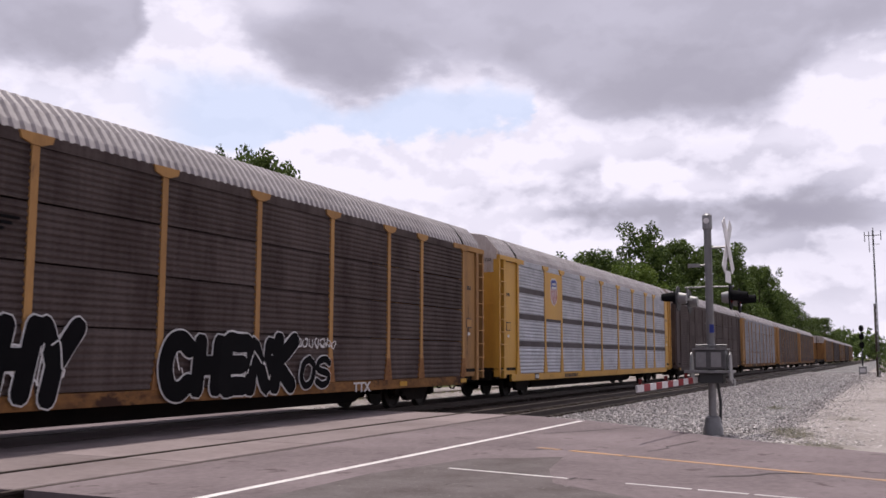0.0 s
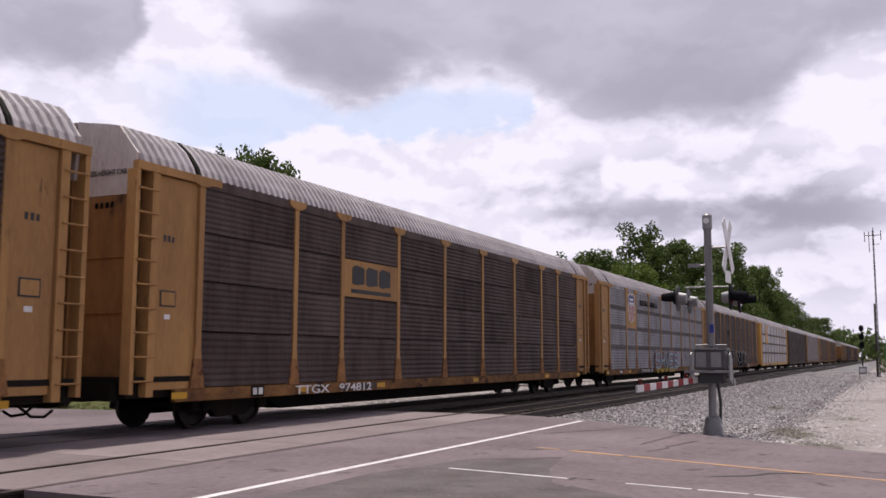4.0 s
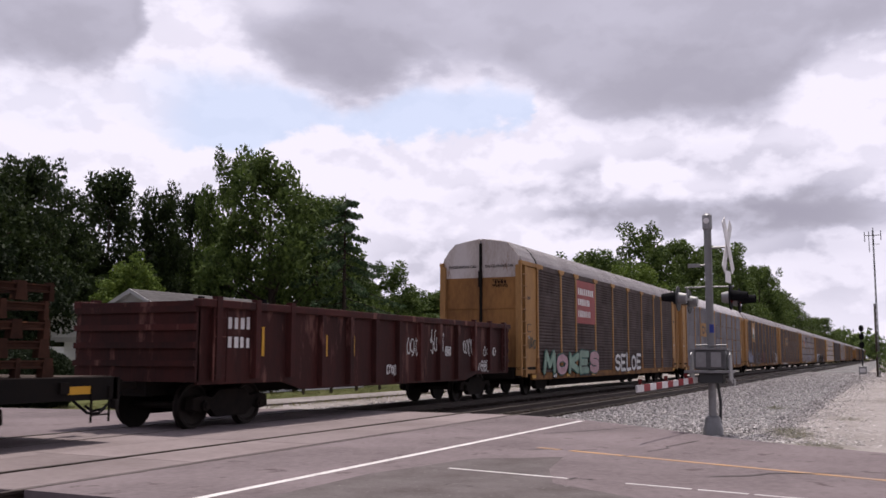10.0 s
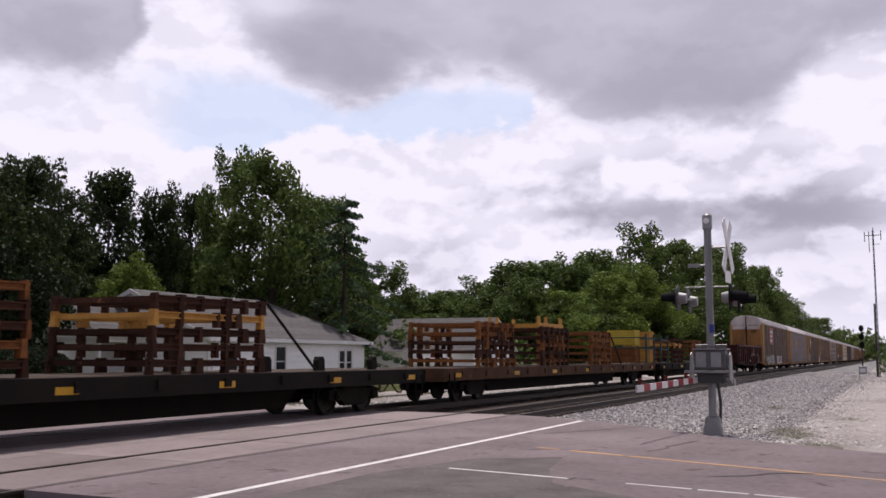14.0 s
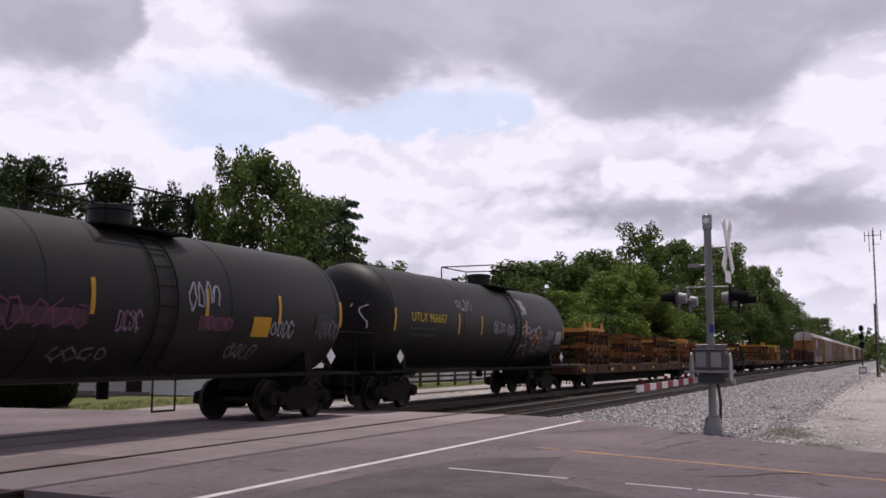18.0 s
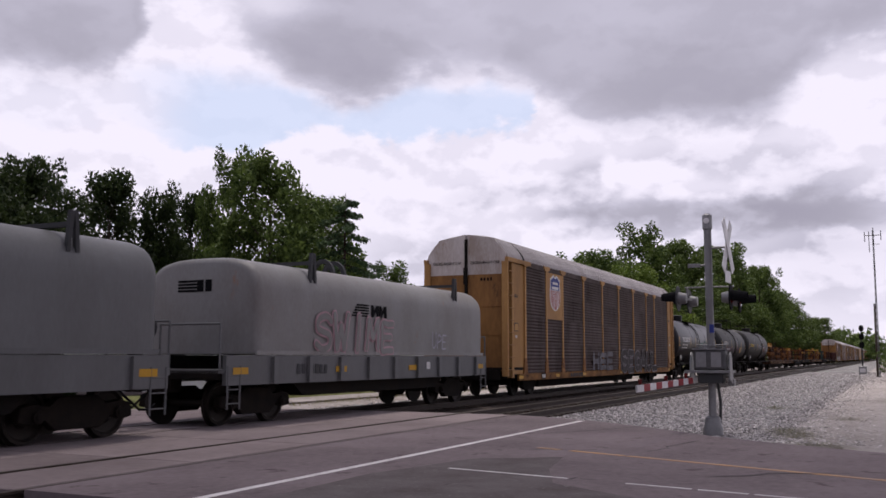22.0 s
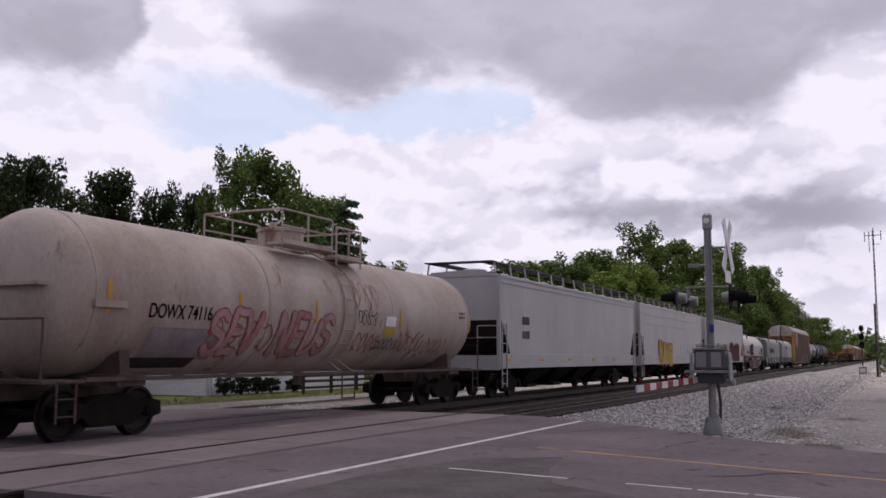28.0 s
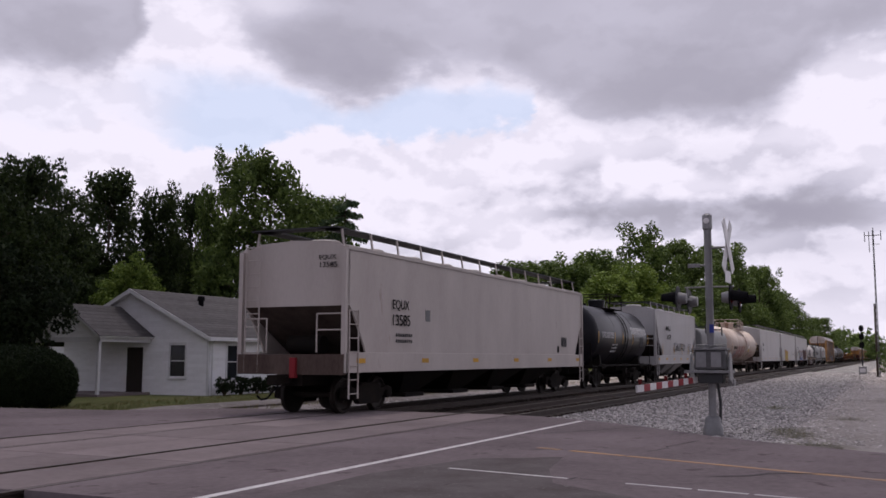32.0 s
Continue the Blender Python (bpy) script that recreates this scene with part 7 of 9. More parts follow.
# ------------------------------------------------------------------ gondola and flat cars
def gondola(a, b):
    car = new_car("gondola_car", "dark maroon open gondola car with ribbed sides", "gondola car", a, b)
    L = (b - a) / 2 - .62
    for s in (-1, 1):
        bogie(car, s * (L - 1.7))
    couplers(car, L)
    W, z0, z1 = 1.56, .72, 2.42
    for side in (-1, 1):
        bm = bmesh.new()
        out = [(-L, .9), (-L + 2.8, .9), (-L + 3.6, z0), (L - 3.6, z0), (L - 2.8, .9), (L, .9), (L, z1), (-L, z1)]
        prism(bm, out, "y", side * (W - .06), side * W)
        part("side_wall", bm, MAROON, car)
        bm = bmesh.new()
        quad_box(bm, -L - .06, L + .06, side * W - .10, side * W + .10, z1 - .02, z1 + .14)
        part("top_chord", bm, MAROON, car, bevel=.01)
        rb = bmesh.new()
        prism(rb, [(-.11, 0), (.11, 0), (.08, -.12), (-.08, -.12)], "z", .78, z1 - .02)
        rib = cached("gon_rib", lambda: mesh_of("rib", rb, MAROON))
        for k in range(13):
            hang("rib", rib, car, (-L + .5 + (2 * L - 1.0) * k / 12, side * W, .22 if abs(k - 6) > 3 else 0), turn=(0, 0, 0 if side < 0 else math.pi))
    for e in (-1, 1):
        bm = bmesh.new()
        quad_box(bm, e * L - .05, e * L + .05, -W, W, .95, z1 + .1)
        wall = part("end_wall", bm, MAROON, car)
        for z in (1.25, 1.6, 1.95, 2.3):
            bm = bmesh.new()
            prism(bm, [(-W, z), (W, z), (W, z + .12), (-W, z + .12)], "x", e * (L + .04), e * (L + .12))
            part("end_rib", bm, MAROON, wall)
        ladder(car, "ladder", e * (L - .55) - .2, -W - .10, .95, z1, .4, "x", MAROON)
    bm = bmesh.new()
    quad_box(bm, -L, L, -W + .05, W - .05, .98, 1.06)
    quad_box(bm, -L, L, -.3, .3, .66, .98)
    part("floor", bm, UNDER, car)
    y = -W - .008
    for k, x in enumerate((-6.1, -3.6, -2.35, -1.1, .15, 1.4, 3.9, 6.4)):
        block(car, min(max(x, -L + .7), L - .8), y, 1.45, .09, .62 if k % 3 == 0 else .5, REFLECT, "reflector", "upright amber reflector strip")
    bars(car, -L + .9, y, 2.0, .8, .25, 4, WHITE, 3, "lettering")
    bars(car, -L + .9, y, 1.62, 1.0, .22, 5, WHITE, 4, "lettering")
    for x, w, h, s in ((.5, 1.0, .55, 3), (2.0, .9, .8, 5), (4.3, .8, .6, 7), (5.9, 1.1, .35, 9), (3.0, .4, .35, 12), (-.6, .5, .3, 14), (5.5, .9, .3, 15)):
        scrawl(car, x, 1.45 if h > .34 else .95, w, h, y, WHITE, s, .035, 4)
    scrawl(car, L - 2.4, 1.1, .8, .25, y, WHITE, 19, .03, 4)


def flat_car(a, b, sill, label):
    car = new_car("flat_car", label, "flat car", a, b)
    L = (b - a) / 2 - .62
    for s in (-1, 1):
        bogie(car, s * (L - 3.2))
    couplers(car, L)
    W = 1.5
    bm = bmesh.new()
    quad_box(bm, -L, L, -W + .1, W - .1, .92, 1.06)
    # fish-belly sill, its black depth also standing in for shade beneath
    prism(bm, [(-L + 5.6, .24), (L - 5.6, .24), (L - 4.7, .92), (-L + 4.7, .92)], "y", -.55, .55)
    part("underframe", bm, UNDER, car)
    for side in (-1, 1):
        bm = bmesh.new()
        prism(bm, [(side * W, .72), (side * W, 1.09), (side * (W - .12), 1.09), (side * (W - .12), 1.04), (side * (W - .03), 1.02), (side * (W - .03), .79), (side * (W - .12), .77), (side * (W - .12), .72)], "x", -L, L)
        part("side_sill", bm, sill, car)
        pk = bmesh.new()
        quad_box(pk, -.09, .09, -.06, 0, .84, 1.02)
        pocket = cached(("pocket", sill.name), lambda: mesh_of("stake_pocket", pk, sill))
        for k in range(14):
            hang("stake_pocket", pocket, car, (-L + 1.2 + (2 * L - 2.4) * k / 13, side * W, 0), turn=(0, 0, 0 if side < 0 else math.pi))
    pl = bmesh.new()
    quad_box(pl, 0, 2 * L / 24 - .012, -W + .12, W - .12, 1.06, 1.10)
    plank = cached(("deck", round(L, 2)), lambda: mesh_of("deck_board", pl, DECK))
    for k in range(24):
        hang("deck_board", plank, car, (-L + 2 * L * k / 24, 0, .003 * (k % 3)))
    for e in (-1, 1):
        bm = bmesh.new()
        quad_box(bm, e * L - .1, e * L + .05, -W, W, .70, 1.09)
        part("end_sill", bm, sill, car)
        ladder(car, "step", e * (L - .4) - .2, -W - .02, .35, .95, .4, "x", UNDER, .25)
    for x in (-L + .6, -8.2, -4.0, .5, 4.6, 8.7, L - 1.1):
        block(car, x, -W - .008, .82, .5, .13, REFLECT, "reflector", "amber reflector strip")
    return car, L


def frame_stack(x0, y0, z0, length, width, layers, seed, mats, amber=None):
    """A stack of welded rusty carrying frames: each layer two long beams, cross bars and stub posts."""
    rnd = random.Random(seed)
    t = thing("frame_stack", "stack of rusty welded steel carrying frames on the flat car", "steel frames", pose(x0, YT + y0, z0), group="frame stacks on the flat cars")
    MOVERS.append((t, x0, YT + y0, z0))
    h, full = .305, length
    for k in range(layers):
        z = k * h
        dx = rnd.uniform(-.05, .05)
        length = full * rnd.uniform(.95, 1.0)
        mat = RACK_AMBER if k == amber else rnd.choice(mats)
        bm = bmesh.new()
        quad_box(bm, dx + .3 * length - .06, dx + .3 * length + .06, -width / 2, width / 2, z + .15, z + .235)
        f = part("frame", bm, mat, t)
        for s in (-1, 1):
            bm = bmesh.new()
            yy = s * width / 2
            prism(bm, [(yy - .06, z + .14), (yy + .06, z + .14), (yy + .06, z + .165), (yy + .02, z + .175), (yy + .02, z + .235), (yy + .06, z + .245), (yy + .06, z + .27), (yy - .06, z + .27), (yy - .06, z + .245), (yy - .02, z + .235), (yy - .02, z + .175), (yy - .06, z + .165)], "x", dx - length / 2, dx + length / 2)
            part("beam", bm, mat if rnd.random() < .8 else rnd.choice(mats), f)
        for q in (-.46, -.2, .1, .42):
            bm = bmesh.new()
            quad_box(bm, dx + q * length - .05, dx + q * length + .05, -width / 2, width / 2, z + .15, z + .25)
            part("cross_bar", bm, mat, f)
        for q in (-.48, -.27, (-.1, .05)[k % 2], .14, (.31, .24)[k % 2], .48):
            for s in (-1, 1):
                bm = bmesh.new()
                xx = dx + q * length
                w = rnd.choice((.05, .07, .12))
                prism(bm, [(xx - w, z), (xx + w, z), (xx + w * .7, z + h), (xx - w * .7, z + h)], "y", s * width / 2 - .07, s * width / 2 + .07)
                part("stub_post", bm, mat if rnd.random() < .7 else rnd.choice(mats), f)
        f.rotation_euler = (0, radians(rnd.uniform(-.25, .25)), radians(rnd.uniform(-.6, .6)))
    return layers * h


def crate_stack(x0, mats, top):
    t = thing("crate_stack", "two stacked corrugated steel crates, " + top, "steel crate", pose(x0, YT + .1, 1.105), group="steel crates on the flat cars")
    MOVERS.append((t, x0, YT + .1, 1.105))
    for k in range(2):
        z = .06 + k * .95
        bm = bmesh.new()
        quad_box(bm, -.47, .47, -.74, .74, z, z + .82)
        body = part("crate", bm, mats[k], t)
        for j in range(6):
            bm = bmesh.new()
            quad_box(bm, -.50, .50, -.77, -.74, z + .05 + .135 * j, z + .125 + .135 * j)
            quad_box(bm, -.50, -.47, -.74, .74, z + .05 + .135 * j, z + .125 + .135 * j)
            part("rib", bm, mats[k], body)
        for sx in (-1, 1):
            for sy in (-1, 1):
                bm = bmesh.new()
                quad_box(bm, sx * .47 - .06, sx * .47 + .06, sy * .74 - .06, sy * .74 + .06, z - .06, z + .85)
                part("corner_post", bm, mats[k], body)


def stake_rack(x0, w):
    t = thing("stake_rack", "teal painted steel stake rack round the crates", "stake rack", pose(x0, YT, 1.105))
    MOVERS.append((t, x0, YT, 1.105))
    for sx in (-1, 1):
        bm = bmesh.new()
        quad_box(bm, sx * w / 2 - .03, sx * w / 2 + .03, -1.45, -1.35, 0, 1.62)
        part("stake", bm, TEAL, t)
        bm = bmesh.new()
        quad_box(bm, sx * w / 2 - .03, sx * w / 2 + .03, 1.35, 1.45, 0, 1.62)
        part("stake", bm, TEAL, t)
    for z in (.75, 1.3):
        for yy in (-1.4, 1.4):
            bm = bmesh.new()
            quad_box(bm, -w / 2, w / 2, yy - .02, yy + .02, z, z + .07)
            part("rail", bm, TEAL, t)
        for sx in (-1, 1):
            bm = bmesh.new()
            quad_box(bm, sx * w / 2 - .02, sx * w / 2 + .02, -1.36, 1.36, z + .08, z + .15)
            part("end_rail", bm, TEAL, t)


def flats():
    R, O, A = RUST, RUST_ORANGE, RACK_AMBER
    D = 1.105
    specs = [(-192.4, -163.2, UNDER, "long black flat car loaded with rusty frames"), (-221.6, -192.6, FLAT_SILL, "long rusty flat car loaded with steel frames"),
             (-250.6, -221.8, UNDER, "long black flat car loaded with rusty frames"), (-278.97, -250.8, FLAT_SILL, "long rusty flat car loaded with steel frames")]
    for i, (a, b, sill, lab) in enumerate(specs):
        car, L = flat_car(a, b, sill, lab)
        if i == 0:
            block(car, -3.4, -1.512, .74, 2.9, .30, GREY_SPRAY, "sill_patch", "worn pale grey repair patch", .006)
    # frame stacks: rear and front end, colours, amber layer, amber frame on top
    for k, (x0, x1, mats, layer, amber) in enumerate((
            (-187.45, -184.2, (R, R), 3, 0), (-180.8, -177.5, (O, O, R), None, 0), (-175.0, -171.7, (R, R), None, 0), (-168.6, -165.1, (R, R), None, 0),
            (-218.05, -214.7, (O, R), None, 0), (-211.75, -208.4, (R, O), None, 1), (-205.1, -201.75, (O, O), None, 0),
            (-239.4, -236.0, (O, O, R), None, 0), (-233.4, -229.8, (R, R), 3, 0),
            (-276.1, -272.6, (O, O, R), None, 1), (-269.7, -266.2, (R, O), None, 0), (-262.6, -259.1, (O, R), None, 0), (-256.2, -252.8, (O, A, R), None, 0))):
        x, n, ly = (x0 + x1) / 2, x1 - x0, 5
        h = frame_stack(x, 0, D, n, 2.5, ly, 100 + k, mats, layer)
        if amber:
            t = thing("loose_frame", "amber painted steel frame lying on the stack", "steel frame", pose(x, YT, D + h))
            MOVERS.append((t, x, YT, D + h))
            for s in (-1, 1):
                bm = bmesh.new()
                quad_box(bm, -n * .46, n * .46, s * 1.05 - .07, s * 1.05 + .07, 0, .16)
                part("beam", bm, A, t)
                for q in (-.4, -.15, .4):
                    bm = bmesh.new()
                    prism(bm, [(q * n - .09, .16), (q * n + .09, .16), (q * n + .05, .42), (q * n - .05, .42)], "y", s * 1.05 - .05, s * 1.05 + .05)
                    part("horn", bm, A, t)
            for q in (-.3, .3):
                bm = bmesh.new()
                quad_box(bm, q * n - .06, q * n + .06, -1.0, 1.0, .02, .14)
                part("cross_bar", bm, A, t)
    crate_stack(-190.4, (RACK_AMBER, RACK_AMBER), "both amber yellow")
    crate_stack(-193.9, (RUST_ORANGE, LEMON), "lemon yellow above rusty orange")
    stake_rack(-190.3, 1.9)
    stake_rack(-193.9, 1.9)
    for x in (-229.4, -227.2, -224.6):
        t = thing("deck_bracket", "dark steel lashing bracket on the deck", "bracket", pose(x, YT - 1.0, D))
        MOVERS.append((t, x, YT - 1.0, D))
        bm = bmesh.new()
        prism(bm, [(-.14, 0), (.14, 0), (.14, .25), (.08, .34), (-.08, .34), (-.14, .25)], "y", -.08, .08)
        part("lug", bm, UNDER, t)
    for x0, x1 in ((-229.8, -227.8), (-202.0, -199.9)):
        t = thing("lashing_bar", "dark steel lashing bar slanting from stack to deck", "lashing bar", pose(x0, YT - 1.3, D))
        MOVERS.append((t, x0, YT - 1.3, D))
        bm = bmesh.new()
        rod(bm, (0, 0, 1.5), (x1 - x0, 0, .02), .035, 6)
        part("bar", bm, UNDER, t)
    # low flat far ahead
    flat_car(174.2, 203.0, UNDER, "long black empty flat car far ahead")


# ------------------------------------------------------------------ tank cars
def crown_platform(car, x, top, mat):
    """Wide valve housing on a railed platform behind the ladder, a lower railed step ahead of it."""
    bm = bmesh.new()
    lathe(bm, [(top - .08, .60), (top + .10, .60), (top + .11, .56), (top + .42, .56), (top + .43, .61), (top + .50, .61), (top + .52, .52), (top + .52, .02)], "z", 24, (x - .85, 0, 0))
    housing = part("dome", bm, mat, car, "wide bolted valve housing on the tank crown", smooth=False)
    for k in range(8):
        q = k * math.pi / 4 + .2
        bm = bmesh.new()
        rod(bm, (x - .85 + .56 * math.cos(q), .56 * math.sin(q), top + .50), (x - .85 + .56 * math.cos(q), .56 * math.sin(q), top + .57), .035, 6)
        part("bolt", bm, mat, housing)
    bm = bmesh.new()
    rod(bm, (x - 1.05, .1, top + .5), (x - 1.05, .1, top + .68), .10, 10)
    part("relief_valve", bm, mat, housing)
    for x0, x1, z in ((x - 2.4, x - .25, top - .02), (x - .05, x + 1.15, top - .16)):
        for s in (-1, 1):
            bm = bmesh.new()
            quad_box(bm, x0, x1, s * .92 - .30, s * .92 + .22, z - .03, z + .03)
            quad_box(bm, x0, x1, s * 1.14 - .012, s * 1.14 + .012, z - .06, z + .10)
            part("walkway", bm, mat, car)
            for q in (x0, (x0 + x1) / 2, x1):
                bm = bmesh.new()
                rod(bm, (q, s * 1.12, z - .18), (q, s * 1.12, z + .78), .026, 6)
                part("handrail_post", bm, mat, car)
            for up in (.40, .78):
                bm = bmesh.new()
                rod(bm, (x0, s * 1.12, z + up), (x1, s * 1.12, z + up), .024, 6)
                part("handrail", bm, mat, car)
        for q in ((x0,) if x0 < x - 1 else (x1,)):
            bm = bmesh.new()
            rod(bm, (q, -1.12, z + .78), (q, 1.12, z + .78), .024, 6)
            part("end_rail", bm, mat, car)


def tank_car(a, b, mat, label, top=4.0, dome_at=0.0, cage="rail", frame_mat=None):
    car = new_car("tank_car", label, "tank car", a, b)
    L = (b - a) / 2 - .62
    fm = frame_mat or UNDER
    rm = mat if cage == "platform" else fm
    for s in (-1, 1):
        bogie(car, s * (L - 1.95))
    couplers(car, L)
    r = 1.5
    zc = top - r
    T = L - .35
    prof = [(-T, .02), (-T + .015, .45), (-T + .07, .85), (-T + .18, 1.15), (-T + .34, 1.36), (-T + .55, 1.47), (-T + .7, r)]
    full = prof + [(-T * .33, r), (T * .33, r)] + [(-x, q) for x, q in prof[::-1]]
    bm = bmesh.new()
    lathe(bm, full, "x", 48, (0, 0, zc))
    part("tank", bm, mat, car, smooth=True)
    for x in (-T + .72, -T * .33, T * .33, T - .72):
        bm = bmesh.new()
        lathe(bm, [(x - .03, r + .002), (x - .025, r + .008), (x + .025, r + .008), (x + .03, r + .002)], "x", 48, (0, 0, zc))
        part("weld_band", bm, mat, car, smooth=True)
    # stub sills, bolsters, side running board
    for e in (-1, 1):
        bm = bmesh.new()
        quad_box(bm, min(e * (L - 3.2), e * L), max(e * (L - 3.2), e * L), -.35, .35, .70, 1.02)
        quad_box(bm, e * (L - 2.0) - .35, e * (L - 2.0) + .35, -1.45, 1.45, .92, 1.12)
        prism(bm, [(-1.3, 1.1), (1.3, 1.1), (1.25, 1.55), (.8, zc - 1.2), (-.8, zc - 1.2), (-1.25, 1.55)], "x", e * (L - 2.0) - .12, e * (L - 2.0) + .12)
        part("saddle", bm, fm, car)
        bm = bmesh.new()
        quad_box(bm, min(e * (L - .9), e * L), max(e * (L - .9), e * L), -1.5, 1.5, 1.0, 1.06)
        part("end_platform", bm, fm, car)
        bm = bmesh.new()
        pipe(bm, [(e * (L - .05), -1.4, 1.05), (e * (L - .05), -1.4, 2.05), (e * (L - .05), 1.4, 2.05), (e * (L - .05), 1.4, 1.05)], .022)
        part("end_handrail", bm, fm, car)
        ladder(car, "step", e * (L - .5) - .2, -1.5, .35, 1.05, .4, "x", fm, .28)
    bm = bmesh.new()
    quad_box(bm, -L + .9, L - .9, -1.52, -1.38, 1.02, 1.09)
    part("side_rail", bm, fm, car)
    bm = bmesh.new()
    quad_box(bm, -L + .9, L - .9, 1.38, 1.52, 1.02, 1.09)
    part("side_rail", bm, fm, car)
    bm = bmesh.new()
    x = dome_at
    pipe(bm, [(x - .3, -1.5, .45), (x - .3, -1.5, 1.05)], .02)
    pipe(bm, [(x + .3, -1.5, .45), (x + .3, -1.5, 1.05)], .02)
    pipe(bm, [(x - .3, -1.5, .45), (x + .3, -1.5, .45)], .02)
    part("step", bm, fm, car)
    # ladder round the shell
    for s in (-.26, .26):
        bm = bmesh.new()
        pts = [(x + s, -math.cos(q) * (r + .05), zc + math.sin(q) * (r + .05)) for q in [(-50 + 11 * k) * math.pi / 180 for k in range(13)]]
        pipe(bm, [(x + s, -1.5, 1.05)] + pts, .02, 5)
        part("ladder", bm, rm, car)
    for k in range(9):
        q = (-45 + 14 * k) * math.pi / 180
        bm = bmesh.new()
        rod(bm, (x - .26, -math.cos(q) * (r + .05), zc + math.sin(q) * (r + .05)), (x + .26, -math.cos(q) * (r + .05), zc + math.sin(q) * (r + .05)), .014, 5)
        part("rung", bm, rm, car)
    # fittings on the crown
    if cage == "platform":
        crown_platform(car, x, top, mat)
    else:
        bm = bmesh.new()
        lathe(bm, [(top - .06, .42), (top + .28, .42), (top + .30, .45), (top + .38, .44), (top + .41, .30)], "z", 20, (x, 0, 0))
        part("dome", bm, mat, car, "valve housing on the tank crown", smooth=True)
        bm = bmesh.new()
        for s in (-1, 1):
            quad_box(bm, x - 1.1, x + 1.1, s * .75 - .28, s * .75 + .28, top - .13, top - .09)
        part("walkway", bm, fm, car)
        for s in (-1, 1):
            for q in (-1.1, 1.1):
                bm = bmesh.new()
                pipe(bm, [(x + q, s * 1.0, top - .15), (x + q, s * 1.0, top + .62)], .022)
                part("handrail_post", bm, fm, car)
            bm = bmesh.new()
            pipe(bm, [(x - 1.1, s * 1.0, top + .62), (x + 1.1, s * 1.0, top + .62)], .022)
            part("handrail", bm, fm, car)
        for q in (-1.1, 1.1):
            bm = bmesh.new()
            pipe(bm, [(x + q, -1.0, top + .62), (x + q, 1.0, top + .62)], .022)
            part("handrail", bm, fm, car)
    for q in (-1.9, 1.7):
        bm = bmesh.new()
        rod(bm, (x + q, .1, top - .05), (x + q, .1, top + .13), .13, 12)
        part("vent", bm, mat, car)
    bm = bmesh.new()
    rod(bm, (x, 0, zc - r + .05), (x, 0, zc - r - .32), .12, 10)
    part("outlet", bm, fm, car)
    return car, L, r, zc


def on_shell(r, zc, x, z, w, h, mat, car, name, label="", n=5):
    """A plate or mark that follows the shell's curve on the -y side."""
    bm = bmesh.new()
    rows = []
    for k in range(n + 1):
        zz = z + h * k / n
        q = math.asin(max(-.98, min(.98, (zz - zc) / r)))
        yy = -math.cos(q) * (r + .012)
        rows.append((bm.verts.new((x, yy, zz)), bm.verts.new((x + w, yy, zz))))
    for a, b in zip(rows, rows[1:]):
        bm.faces.new((a[0], a[1], b[1], b[0]))
    return part(name, bm, mat, car, label)


def shell_bars(car, r, zc, x, z, w, h, n, mat):
    """A line of plain blocks that follows the shell."""
    bm = bmesh.new()
    p = w / n
    for k in range(n):
        q = p * (.55 + .18 * ((k * 7) % 3) / 2)
        rows = []
        for i in range(4):
            zz = z + h * i / 3
            s = max(-.98, min(.98, (zz - zc) / r))
            yy = -math.sqrt(1 - s * s) * (r + .012)
            rows.append((bm.verts.new((x + k * p, yy, zz)), bm.verts.new((x + k * p + q, yy, zz))))
        for a, b in zip(rows, rows[1:]):
            bm.faces.new((a[0], a[1], b[1], b[0]))
    return part("lettering", bm, mat, car)


